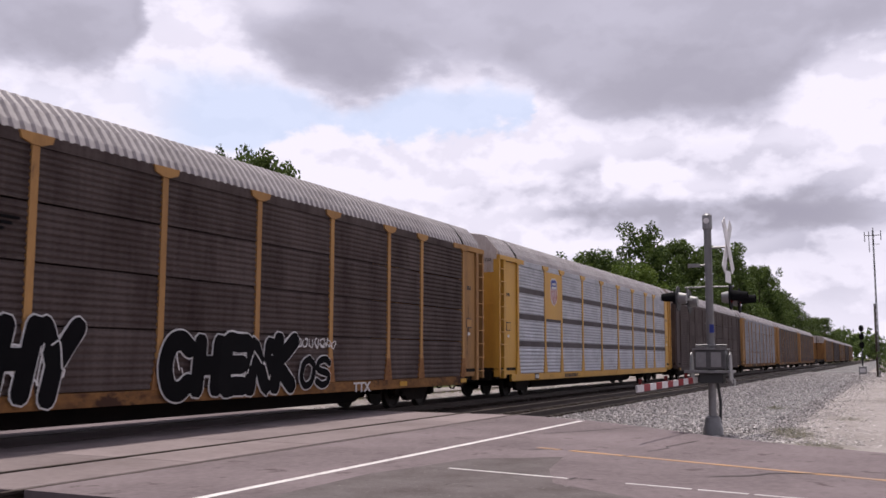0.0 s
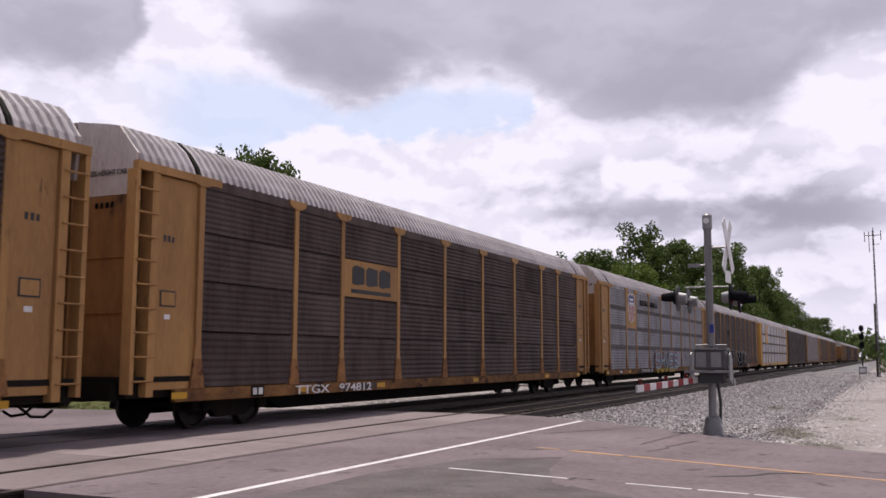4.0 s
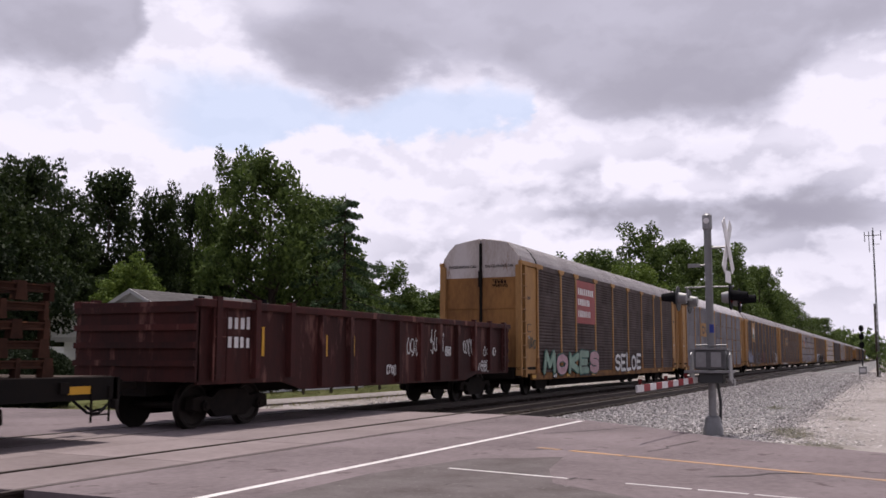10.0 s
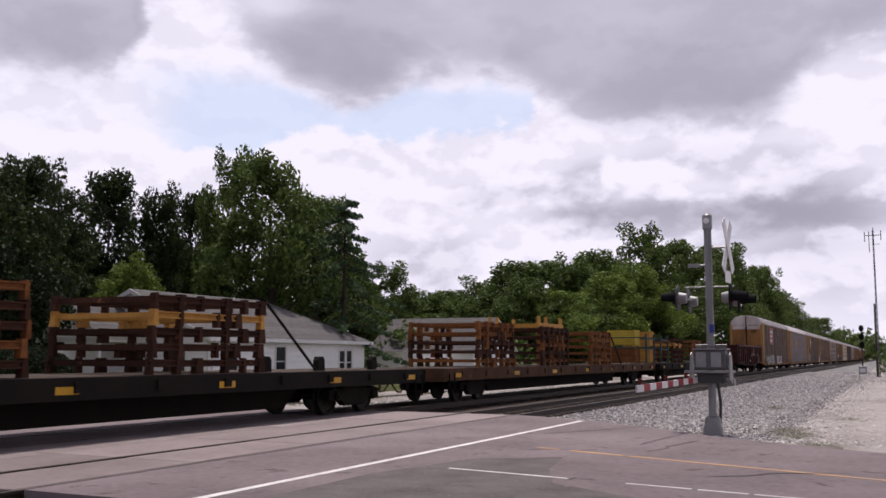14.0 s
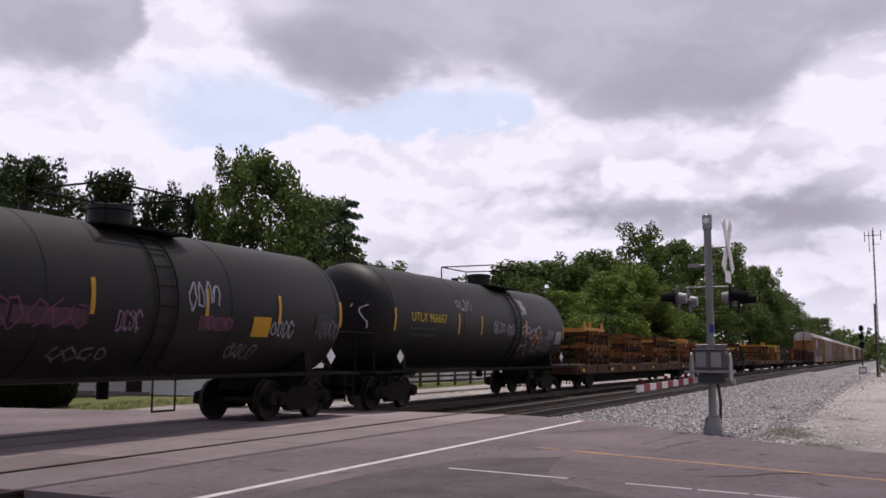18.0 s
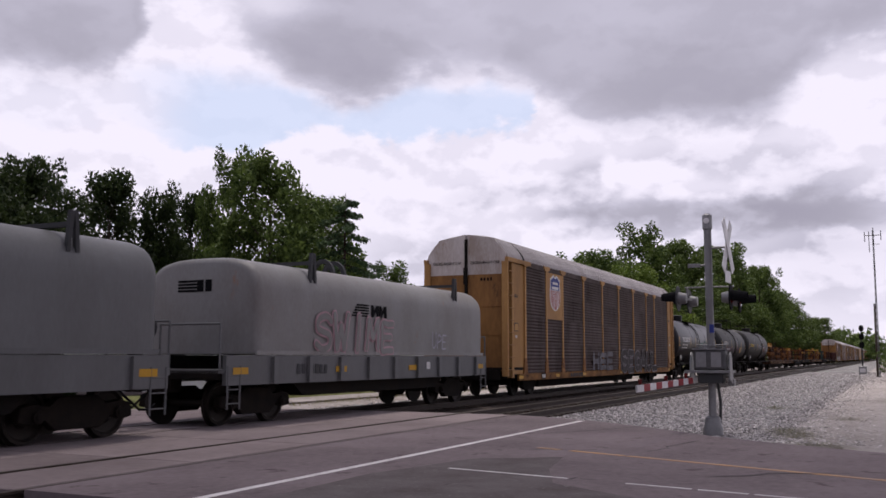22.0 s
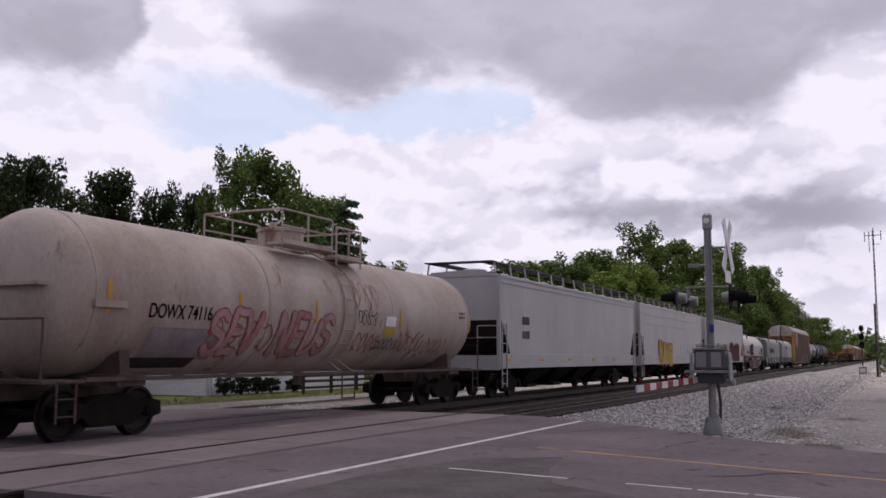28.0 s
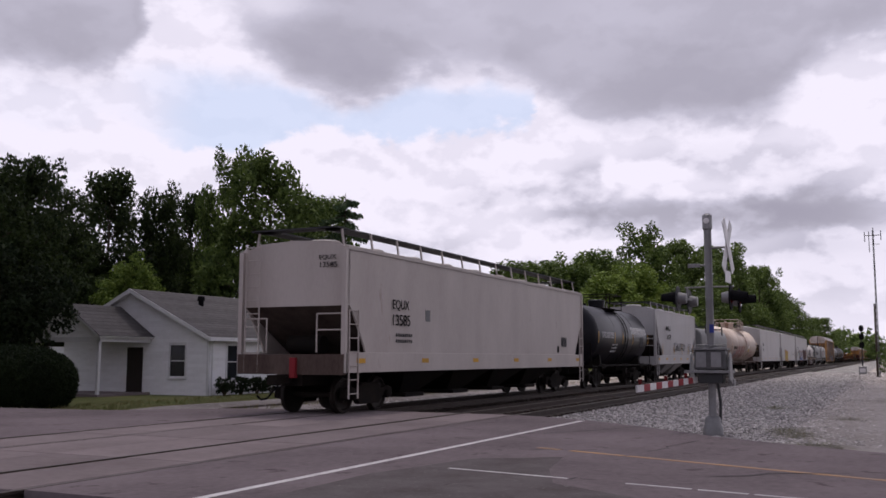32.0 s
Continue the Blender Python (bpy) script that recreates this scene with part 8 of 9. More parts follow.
def tanks():
    # three black tank cars
    for i, (a, b, mat, at) in enumerate(((-296.4, -278.55, TANK_GREY, 2.0), (-312.2, -296.0, TANK_GREY, .4), (-328.9, -312.1, TANK_BLACK, -.4))):
        car, L, r, zc = tank_car(a, b, mat, ("dusty black tank car with faded sprayed tags", "dusty black tank car with pale sprayed tags", "clean black tank car with silver and teal graffiti")[i], (4.05, 3.95, 3.95)[i], at)
        for x in ((-L + 1.0, -4.3, -1.45, 1.5, 3.95, L - 1.0) if i == 1 else (-L + 1.0, -3.1, -1.3, 2.9, L - 1.1)):
            on_shell(r, zc, x, 2.15, .10, .62, REFLECT, car, "reflector", "upright amber reflector strip")
        if i == 0:
            word_on_shell(car, "utlx_y", r, zc, -L + 2.0, 2.45, 2.3, .26)
        elif i == 2:
            word_on_shell(car, "tilx", r, zc, -L + 2.0, 2.45, 2.3, .28)
        else:
            shell_bars(car, r, zc, -L + 2.0, 2.45, 2.2, .28, 8, GALV)
        for z in (2.2, 2.02):
            shell_bars(car, r, zc, -L + 2.0, z, 1.7, .09, 9, DARKGREY if i < 2 else WHITE)
        on_shell(r, zc, L - 2.0, 1.95, .7, .5, DARKGREY if i else GALV, car, "data_panel", "grey lettered data panel")
        for e in (-1, 1):
            bm = bmesh.new()
            q = .19
            prism(bm, [(e * (L - 1.35) - q, 1.45), (e * (L - 1.35), 1.45 - q), (e * (L - 1.35) + q, 1.45), (e * (L - 1.35), 1.45 + q)], "y", -1.50, -1.49)
            part("placard", bm, SIGN_WHITE, car, "white diamond hazard placard")
        if i == 2:
            sprayed(car, "HARM", .35, 1.5, 4.4, 0.78, -1.5, SILVER_SPRAY, BLACK, TEAL_SPRAY, .42, .15, 41, "silver sprayed lettering on a teal cloud", .07, bend=(r, zc))
        else:
            if i == 0:
                # a swirling piece with a brown centre, in thin pale strokes
                on_shell(r, zc, 3.55, 2.0, 1.15, .4, RUST_ORANGE, car, "sprayed_patch", "brown sprayed patch")
                for k, (x, z, w, h) in enumerate(((2.6, 1.35, 1.5, .75), (3.2, 2.1, 1.4, .5), (3.9, 1.5, 1.2, .8), (2.5, 2.2, .9, .4), (4.4, 1.7, .9, .6))):
                    scrawl(car, x, z, w, h, -1.5, (DUSTY_SPRAY, SILVER_SPRAY)[k % 2], 150 + k, .045, 2, bend=(r, zc))
            for k, (x, z, w, h, m) in enumerate(((-4.6, 1.85, 1.6, .55, PLUM_SPRAY), (-3.2, 1.85, 1.8, .55, PLUM_SPRAY), (-.8, 1.85, .6, .45, MAUVE_SPRAY), (-2.0, 1.35, 1.3, .25, STEEL_SPRAY), (1.0, 2.3, .95, .65, SILVER_SPRAY), (1.3, 1.95, 1.1, .3, PLUM_SPRAY), (2.5, 1.35, 1.0, .4, STEEL_SPRAY), (3.75, 1.85, .85, .4, SILVER_SPRAY), (5.7, 1.8, .8, .55, STEEL_SPRAY)) if i else
                                                 ((5.3, 2.1, .7, .4, SILVER_SPRAY), (-.2, 2.2, 1.0, .45, SILVER_SPRAY), (1.0, 2.15, .9, .45, SILVER_SPRAY), (2.6, 2.9, .6, .7, SILVER_SPRAY), (-3.2, 2.85, 1.2, .4, DUSTY_SPRAY), (5.2, 1.6, .8, .5, DUSTY_SPRAY))):
                scrawl(car, x, z, w, h, -1.5, m, 50 + k + 7 * i, .035, 4, bend=(r, zc))
        if i == 1:
            on_shell(r, zc, 3.08, 1.86, .62, .42, REFLECT, car, "sprayed_patch", "square orange painted patch")
            for x, w, m in ((-4.5, 1.4, PLUM_DEEP), (-3.0, 1.5, PLUM_DEEP), (1.4, .9, PLUM_DEEP)):
                on_shell(r, zc, x, 1.95, w, .28, m, car, "sprayed_patch", "dull plum sprayed patch")
        for k in range(3):
            bm = bmesh.new()
            rnd = random.Random(60 + k + i)
            pts = [(-L + .42, -.9 + .5 * k + rnd.uniform(-.2, .2), 2.2 + j * .13 + rnd.uniform(-.08, .08)) for j in range(6)]
            pipe(bm, [(p[0] - .03, p[1], p[2]) for p in pts], .018, 4)
            if i < 2:
                part("tag_scrawl", bm, WHITE, car)
            else:
                bm.free()
    # cream tank car
    car, L, r, zc = tank_car(-483.4, -464.5, TANK_CREAM, "rust-stained cream tank car with red graffiti", 4.06, .5, "platform", COIL_SILL)
    for x in (-L + 1.3, -3.9, -1.0, 3.2, L - 1.0):
        on_shell(r, zc, x, 2.2, .10, .55, REFLECT, car, "reflector", "upright amber reflector strip")
    word_on_shell(car, "dowx", r, zc, -L + 2.35, 2.15, 1.75, .27)
    # a painted-over stretch, the red piece on it and small tags
    on_shell(r, zc, -6.3, 1.38, 2.1, .60, GREY_WASH, car, "painted_patch", "dull grey painted-over patch")
    on_shell(r, zc, -6.5, 1.22, 1.9, .20, GREY_SPRAY, car, "painted_patch", "dark grey painted-over patch")
    sprayed(car, "SEV NEUS", -4.7, 1.55, 4.5, .80, -1.5, (PINK_WASH, PINK_WASH, ROSE_WASH), WASHED_RED, None, .20, .12, 43, "red outlined bubble graffiti", .035, bend=(r, zc))
    for k, (x, z, w, h, m, n) in enumerate(((-4.7, 1.5, 2.2, .7, WASHED_RED, 4), (1.0, 1.55, 1.3, .5, WASHED_RED, 4), (2.1, 1.6, 1.2, .35, DARKGREY, 5), (3.2, 1.55, 1.7, .6, WASHED_RED, 5), (5.0, 1.5, 1.5, .5, WASHED_RED, 4))):
        scrawl(car, x, z, w, h, -1.5, m, 71 + k, .035 if m is WASHED_RED else .025, n, bend=(r, zc))
    for k, (x, z, w, h, m) in enumerate(((.75, 2.65, 1.3, .75, WASHED_RED), (.9, 2.2, 1.0, .5, DARKGREY))):
        scrawl(car, x, z, w, h, -1.5, m, 83 + k, .022, 4, bend=(r, zc))
    on_shell(r, zc, 2.4, 1.98, .55, .26, YELLOW_SPRAY, car, "placard", "amber lower half of a square notice")
    on_shell(r, zc, 2.4, 2.25, .55, .26, SIGN_WHITE, car, "placard", "white upper half of a square notice")
    for z in (2.75, 2.62):
        shell_bars(car, r, zc, L - 1.75, z, .5, .07, 5, DARKGREY)
    bm = bmesh.new()
    quad_box(bm, -L + 1.0, -L + 1.75, -1.545, -1.47, 2.28, 2.40)
    part("bracket", bm, TANK_CREAM, car)
    bm = bmesh.new()
    quad_box(bm, -L + .25, -L + .5, -1.0, 1.1, 2.62, 2.68)
    part("head_brace", bm, TANK_CREAM, car)
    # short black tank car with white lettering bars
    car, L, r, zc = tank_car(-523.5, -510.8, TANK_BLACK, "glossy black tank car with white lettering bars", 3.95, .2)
    for x in (-L + 1.0, -1.9, -.4, 1.6, L - .8):
        on_shell(r, zc, x, 2.1, .10, .55, REFLECT, car, "reflector", "upright amber reflector strip")
    word_on_shell(car, "utlx", r, zc, -L + 1.6, 2.35, 2.0, .27)
    shell_bars(car, r, zc, 1.35, 2.62, 3.3, .36, 12, WHITE)
    for z in (2.0, 1.85, 1.7):
        shell_bars(car, r, zc, -2.2, z, 1.0, .08, 8, WHITE)
        shell_bars(car, r, zc, -.4, z, 1.0, .08, 8, DARKGREY)
    on_shell(r, zc, 3.1, 1.95, .8, .55, DARKGREY, car, "data_panel", "grey lettered data panel")


# ------------------------------------------------------------------ coil cars
def coil_car(a, b, hood_mat, label, sill_mat, deep=False, rust=False):
    car = new_car("coil_car", label, "coil car", a, b)
    L = (b - a) / 2 - .62
    for s in (-1, 1):
        bogie(car, s * (L - 1.75))
    couplers(car, L)
    W = 1.53
    z0, z1 = (1.62, 3.62) if deep else (1.5, 3.6)
    h0 = -L + (.15 if deep else 1.1)
    h1 = L - (.15 if deep else .4)
    # rounded hood
    bm = bmesh.new()
    sec = [(-W, z0)]
    R = 1.55 if deep else .95
    for k in range(12):
        q = math.pi / 2 * k / 11
        e = .88 if deep else .62
        sec.append((-W * math.cos(q) ** e, z1 - R + R * math.sin(q) ** e))
    half = sec + [(-p[0], p[1]) for p in sec[-2::-1]]
    rings = []
    for x, f in ((h0, .93), (h0 + .03, .965), (h0 + .10, .99), (h0 + .2, 1.0), (h1 - .2, 1.0), (h1 - .10, .99), (h1 - .03, .965), (h1, .93)):
        rings.append([bm.verts.new((x, p[0] * f, z0 + (p[1] - z0) * f)) for p in half])
    for r0, r1 in zip(rings, rings[1:]):
        for i in range(len(half) - 1):
            bm.faces.new((r0[i], r0[i + 1], r1[i + 1], r1[i]))
    bm.faces.new(rings[0][::-1])
    bm.faces.new(rings[-1])
    hood = part("hood", bm, hood_mat, car, "rounded steel coil hood", smooth=True)
    bm = bmesh.new()
    quad_box(bm, h0 - .02, h1 + .02, -W - .03, -W + .02, z0 - .02, z0 + .07)
    quad_box(bm, h0 - .02, h1 + .02, W - .02, W + .03, z0 - .02, z0 + .07)
    part("hood_rim", bm, hood_mat, hood)
    if deep:
        for z in (2.55,):
            bm = bmesh.new()
            quad_box(bm, h0, h1, -W - .02, -W + .03, z, z + .03)
            part("hood_seam", bm, WHITE, hood)
        bm = bmesh.new()
        quad_box(bm, -4.6, 4.2, -.25, .25, z1 + .0, z1 + .12)
        part("ridge_walk", bm, hood_mat, hood)
    for x in (h0 + 2.2, h1 - 2.0):
        bm = bmesh.new()
        for q in (-.1, .1):
            prism(bm, [(x + q - .04, z1 - .45), (x + q + .04, z1 - .45), (x + q * .4 + .04, z1 + .25), (x + q * .4 - .04, z1 + .25)], "y", -W + .05, -W + .13)
        quad_box(bm, x - .05, x + .05, -W + .1, W - .1, z1 - .02, z1 + .06)
        part("stacking_guide", bm, DARKGREY, hood, "dark steel stacking guide")
    x = (h0 + h1) / 2 - (.9 if not deep else 0)
    for q in (-.28, .28):
        bm = bmesh.new()
        outer = [(-.38 * math.cos(math.pi * k / 9), z1 + .44 * math.sin(math.pi * k / 9) - .02) for k in range(10)]
        inner = [(-.27 * math.cos(math.pi * k / 9), z1 + .33 * math.sin(math.pi * k / 9) - .02) for k in range(10)]
        prism(bm, outer + inner[::-1], "x", x + q - .05, x + q + .05)
        part("lifting_eye", bm, DARKGREY, hood, "dark lifting loop on the hood crown")
    # body
    if deep:
        out = [(-L, 1.05), (-L + 2.9, 1.05), (-L + 4.0, .38), (L - 4.0, .38), (L - 2.9, 1.05), (L, 1.05), (L, z0), (-L, z0)]
        for s in (-1, 1):
            bm = bmesh.new()
            prism(bm, out, "y", s * 1.50, s * 1.40)
            part("side_girder", bm, sill_mat, car)
            bm = bmesh.new()
            quad_box(bm, -L, L, s * 1.55 - .03, s * 1.55 + .03, z0 - .36, z0 - .02)
            part("side_sill", bm, sill_mat, car)
    else:
        for s in (-1, 1):
            bm = bmesh.new()
            quad_box(bm, -L + .1, L - .1, s * 1.49 - .05, s * 1.49 + .05, .86, z0 - .03)
            part("side_sill", bm, sill_mat, car)
            rb = bmesh.new()
            quad_box(rb, -.07, .07, -.08, 0, .88, z0 - .06)
            rib = cached(("coil_rib", sill_mat.name), lambda: mesh_of("rib", rb, sill_mat))
            for k in range(5 if not rust else 9):
                hang("rib", rib, car, (h0 + .6 + (h1 - h0 - 1.2) * k / (4 if not rust else 8), s * 1.54, 0), turn=(0, 0, 0 if s < 0 else math.pi))
    bm = bmesh.new()
    quad_box(bm, -L, L, -1.42, 1.42, .98, 1.15)
    prism(bm, [(-L + 3.3, .55), (L - 3.3, .55), (L - 2.7, .98), (-L + 2.7, .98)], "y", -1.25, 1.25)
    part("underframe", bm, UNDER, car)
    for e in (-1, 1):
        bm = bmesh.new()
        quad_box(bm, min(e * (L - .8), e * L), max(e * (L - .8), e * L), -1.5, 1.5, 1.1, 1.18)
        part("end_platform", bm, sill_mat, car)
        if not deep or e > 0:
            bm = bmesh.new()
            pipe(bm, [(e * L, -1.45, 1.18), (e * L, -1.45, 2.1), (e * L, .1, 2.1)], .025)
            pipe(bm, [(e * L, .1, 2.1), (e * L, .1, 1.18)], .025)
            part("handrail", bm, sill_mat, car)
        ladder(car, "step", e * (L - .35) - .2, -1.54, .38, 1.25, .4, "x", sill_mat, .28)
    bm = bmesh.new()
    lathe(bm, [(-L + .05, .28), (-L + .09, .28), (-L + .09, .24), (-L + .05, .24)], "x", 16, (0, .55, 2.05))
    part("brake_wheel", bm, DARKGREY, car, "handbrake wheel on the platform")
    y = -W - .012
    ys = (-1.545 if not deep else -1.59)
    for x in (-L + .3, -2.6, 1.2, L - .9):
        block(car, x, ys - .008, z0 - .42, .5, .14, REFLECT, "reflector", "amber reflector strip")
    if deep or b < -480:
        word(car, "ns_a" if deep else "ns_b", -L + 2.2, ys - .012, z0 - .44, 1.6, .26)
    else:
        bars(car, -L + 2.6, ys - .008, z0 - .44, 1.3, .22, 7, DARKGREY, 9, "lettering")
    block(car, 2.3, ys - .008, z0 - .40, .22, .2, WHITE, "notice", "white notice plate")
    return car, L, y, z0, h0


def company_mark(car, x, y, z, s, txt=True):
    """Speed-line bars and a block, in black."""
    m, v = None, .62 * s
    for k in range(5):
        ob = poly(car if m is None else m, [(x + .06 * k * s, z + .11 * k * v), (x + (.85 + .0 * k) * s, z + .11 * k * v), (x + (.88) * s, z + (.11 * k + .06) * v), (x + .03 * s + .06 * k * s, z + (.11 * k + .06) * v)], y, BLACK, "company_mark" if m is None else "mark_bar", "dark speed-line company mark" if m is None else "")
        m = m or ob
    for k in range(2):
        x0 = x + (1.0 + .42 * k) * s
        poly(m, [(x0, z), (x0 + .12 * s, z), (x0 + .24 * s, z + .25 * v), (x0 + .28 * s, z), (x0 + .4 * s, z), (x0 + .38 * s, z + .5 * v), (x0 + .26 * s, z + .5 * v), (x0 + .16 * s, z + .28 * v), (x0 + .1 * s, z + .5 * v), (x0 - .0 * s, z + .5 * v)], y, BLACK, "mark_letter")
    if txt:
        bars(m, x + 2.1 * s, y, z + .28 * v, .95 * s, .20 * v, 7, BLACK, 2, "lettering")
        bars(m, x + 2.1 * s, y, z + .01 * v, 1.05 * s, .20 * v, 8, BLACK, 3, "lettering")
    return m


def end_mark(car, x, z):
    for k in range(4):
        bm = bmesh.new()
        quad_box(bm, x - .01, x, .1, .62, z + .07 * k, z + .07 * k + .045)
        part("mark_bar", bm, BLACK, car)
    for k in range(2):
        bm = bmesh.new()
        quad_box(bm, x - .01, x, -.30 + .22 * k, -.13 + .22 * k, z, z + .26)
        part("mark_letter", bm, BLACK, car)


def coils():
    car, L, y, z0, h0 = coil_car(-373.2, -358.3, COIL_TOP, "grey coil car with rust-streaked hood and pink graffiti", COIL_GREY, rust=True)
    company_mark(car, -1.9, y, 2.45, 1.0, False)
    end_mark(car, h0 - .002, 2.85)
    sprayed(car, "SWIME", -3.6, 1.62, 3.9, .8, y, COIL_TOP, PINK_SPRAY, None, .2, .1, 81, "pale pink outlined bubble graffiti", .05)
    sprayed(car, "UPE", 2.6, 1.7, .95, .42, y, SILVER_SPRAY, None, None, .12, .1, 83, "small white tag", .02)
    car, L, y, z0, h0 = coil_car(-388.6, -373.45, COIL_GREY, "plain grey coil car with dark company mark", COIL_GREY)
    company_mark(car, -3.8, y, 1.95, 1.45)
    end_mark(car, h0 - .002, 2.8)
    block(car, -5.1, y, 2.0, .4, .16, YELLOW_SPRAY, "notice", "yellow notice strip")
    car, L, y, z0, h0 = coil_car(-404.7, -389.5, COIL_SILVER, "silver coil car with deep rusty side girder and graffiti", COIL_SILL, deep=True)
    company_mark(car, -5.5, y, 1.8, .8, False)
    sprayed(car, "UEBK", -3.4, 1.72, 2.2, .85, y, BLACK, DUSTY_SPRAY, None, .24, .05, 85, "black bubble graffiti with pale outline", .03)
    sprayed(car, "PINE", 4.4, 1.75, 1.6, .6, y, DUSTY_SPRAY, BLACK, None, .12, .0, 87, "grey outlined tag", .05)
    sprayed(car, "UOTE", 2.8, 1.75, 1.0, .3, y, DARKGREY, None, None, .18, .1, 88, "dark scribbled tag", .02)
    sprayed(car, "BEES", -1.6, .52, 2.3, .62, -1.52, DUSTY_SPRAY, BLACK, None, .3, .08, 89, "dusty silver bubble graffiti edged black", .04)
    block(car, 3.8, -1.52, .7, .45, .38, WHITE, "notice", "white framed notice plate")
    car, L, y, z0, h0 = coil_car(-497.7, -483.5, COIL_GREY, "plain grey coil car with dark company mark", COIL_GREY)
    company_mark(car, -4.2, y, 1.95, 1.5)
    end_mark(car, h0 - .002, 2.8)


# ------------------------------------------------------------------ covered hopper cars
def hopper_car(a, b, mat, label, eave=4.15, bays=3, ribs=0, walk_z=.36, curved=False, cut=None):
    car = new_car("hopper_car", label, "covered hopper car", a, b)
    L = (b - a) / 2 - .62
    for s in (-1, 1):
        bogie(car, s * (L - 2.1))
    couplers(car, L)
    W = 1.58
    cut = cut or [(.12, 2.75), (.35, 2.55), (.9, 1.75), (1.0, 1.55)]
    # side sheets, sloping in above the bogies
    sil, zs = 1.05, 1.55
    for s in (-1, 1):
        bm = bmesh.new()
        out = [(-L + .12, eave)] + [(-L + a, z) for a, z in cut] + [(L - a, z) for a, z in cut[::-1]] + [(L - .12, eave)]
        bulge = .05 if curved else 0
        va = [bm.verts.new((p[0], s * (W - .05), p[1])) for p in out]
        vb = [bm.verts.new((p[0], s * (W + bulge * math.sin(math.pi * (p[1] - zs) / (eave - zs))), p[1])) for p in out]
        bm.faces.new(va)
        bm.faces.new(vb[::-1])
        for i in range(len(out)):
            bm.faces.new((va[i], va[(i + 1) % len(out)], vb[(i + 1) % len(out)], vb[i]))
        part("side_sheet", bm, mat, car)
        bm = bmesh.new()
        quad_box(bm, -L, L, s * (W - .02) - .05, s * (W - .02) + .05, sil, zs)
        part("side_sill", bm, mat, car, bevel=.008)
        bm = bmesh.new()
        prism(bm, [(s * (W + .03), eave - .03), (s * (W + .03), eave + .06), (s * (W - .1), eave + .1), (s * (W - .1), eave - .03)], "x", -L + .08, L - .08)
        part("top_chord", bm, mat, car)
        for k in range(ribs):
            bm = bmesh.new()
            z = eave - .22 - .2 * k
            quad_box(bm, -L + .2, L - .2, s * W - .03, s * W + .03, z, z + .05)
            part("stiffener", bm, mat, car)
    # roof with running board and hatches
    bm = bmesh.new()
    prism(bm, [(-W, eave + .02), (-1.0, eave + .20), (0, eave + .26), (1.0, eave + .20), (W, eave + .02), (W, eave - .04), (-W, eave - .04)], "x", -L + .1, L - .1)
    part("roof", bm, mat, car)
    bm = bmesh.new()
    for s in (-1, 1):
        quad_box(bm, -L, L, s * 1.0 - .27, s * 1.0 + .27, eave + walk_z + .1, eave + walk_z + .14)
    quad_box(bm, -L, -L + .5, -1.3, 1.3, eave + walk_z + .1, eave + walk_z + .14)
    quad_box(bm, L - .5, L, -1.3, 1.3, eave + walk_z + .1, eave + walk_z + .14)
    wk = part("running_board", bm, DARKGREY, car, "dark grating running board")
    n = int(2 * L / 1.5)
    st = bmesh.new()
    prism(st, [(-1.30, eave + .08), (-1.34, eave + .08), (-1.27, eave + walk_z + .13), (-1.23, eave + walk_z + .13)], "x", -.03, .03)
    strut = mesh_of("strut", st, mat)
    for k in range(n + 1):
        for s in (0, math.pi):
            hang("strut", strut, wk, ((-L + .3 + (2 * L - .6) * k / n), 0, 0), turn=(0, 0, s))
    hm = bmesh.new()
    lathe(hm, [(eave + .15, .45), (eave + .36, .45), (eave + .40, .38), (eave + .42, .1)], "z", 14)
    hatch = mesh_of("hatch", hm, mat, smooth=True)
    for k in range(bays * 2):
        hang("hatch", hatch, car, (-L + 1.5 + (2 * L - 3.0) * k / (bays * 2 - 1), 0, 0))
    # end slope sheets and end frames
    for e in (-1, 1):
        bm = bmesh.new()
        q = [(e * (L - .12), 2.7), (e * (L - 2.7), 1.2), (e * (L - 2.75), 1.2), (e * (L - .16), 2.78)]
        prism(bm, q if e > 0 else q[::-1], "y", -W + .06, W - .06)
        part("slope_sheet", bm, DIRTY_SHADED, car, "dirty slope sheet, brown darkened for shade")
        bm = bmesh.new()
        quad_box(bm, e * (L - .12) - .04, e * (L - .12) + .04, -W, W, 2.7, eave + .02)
        prism(bm, [(-W, eave), (W, eave), (1.0, eave + .19), (0, eave + .25), (-1.0, eave + .19)], "x", e * (L - .12) - .04, e * (L - .12) + .04)
        part("end_sheet", bm, mat, car)
        for yy in (-W + .03, W - .03):
            bm = bmesh.new()
            quad_box(bm, e * L - .06, e * L + .06, yy - .06, yy + .06, sil, 2.8 if abs(yy) < 1 else eave)
            part("end_post", bm, mat, car)
        bm = bmesh.new()
        quad_box(bm, e * L - .08, e * L + .05, -W, W, sil - .05, zs - .05)
        part("end_sill", bm, COIL_SILL if mat is HOPPER_WARM else mat, car)
        bm = bmesh.new()
        pipe(bm, [(e * L, -W, 2.5), (e * L, -.75, 2.5), (e * L, -.75, zs)], .02)
        pipe(bm, [(e * L, -W, 2.1), (e * L, -.75, 2.1)], .02)
        pipe(bm, [(e * L, .75, zs), (e * L, .75, 2.4), (e * L, W, 2.4)], .02)
        part("end_handrail", bm, mat, car)
        for s in (-1, 1):
            bm = bmesh.new()
            quad_box(bm, min(e * L, e * (L - 1.0)), max(e * L, e * (L - 1.0)), s * 1.2 - .3, s * 1.2 + .3, zs - .1, zs - .05)
            part("end_step_plate", bm, mat, car)
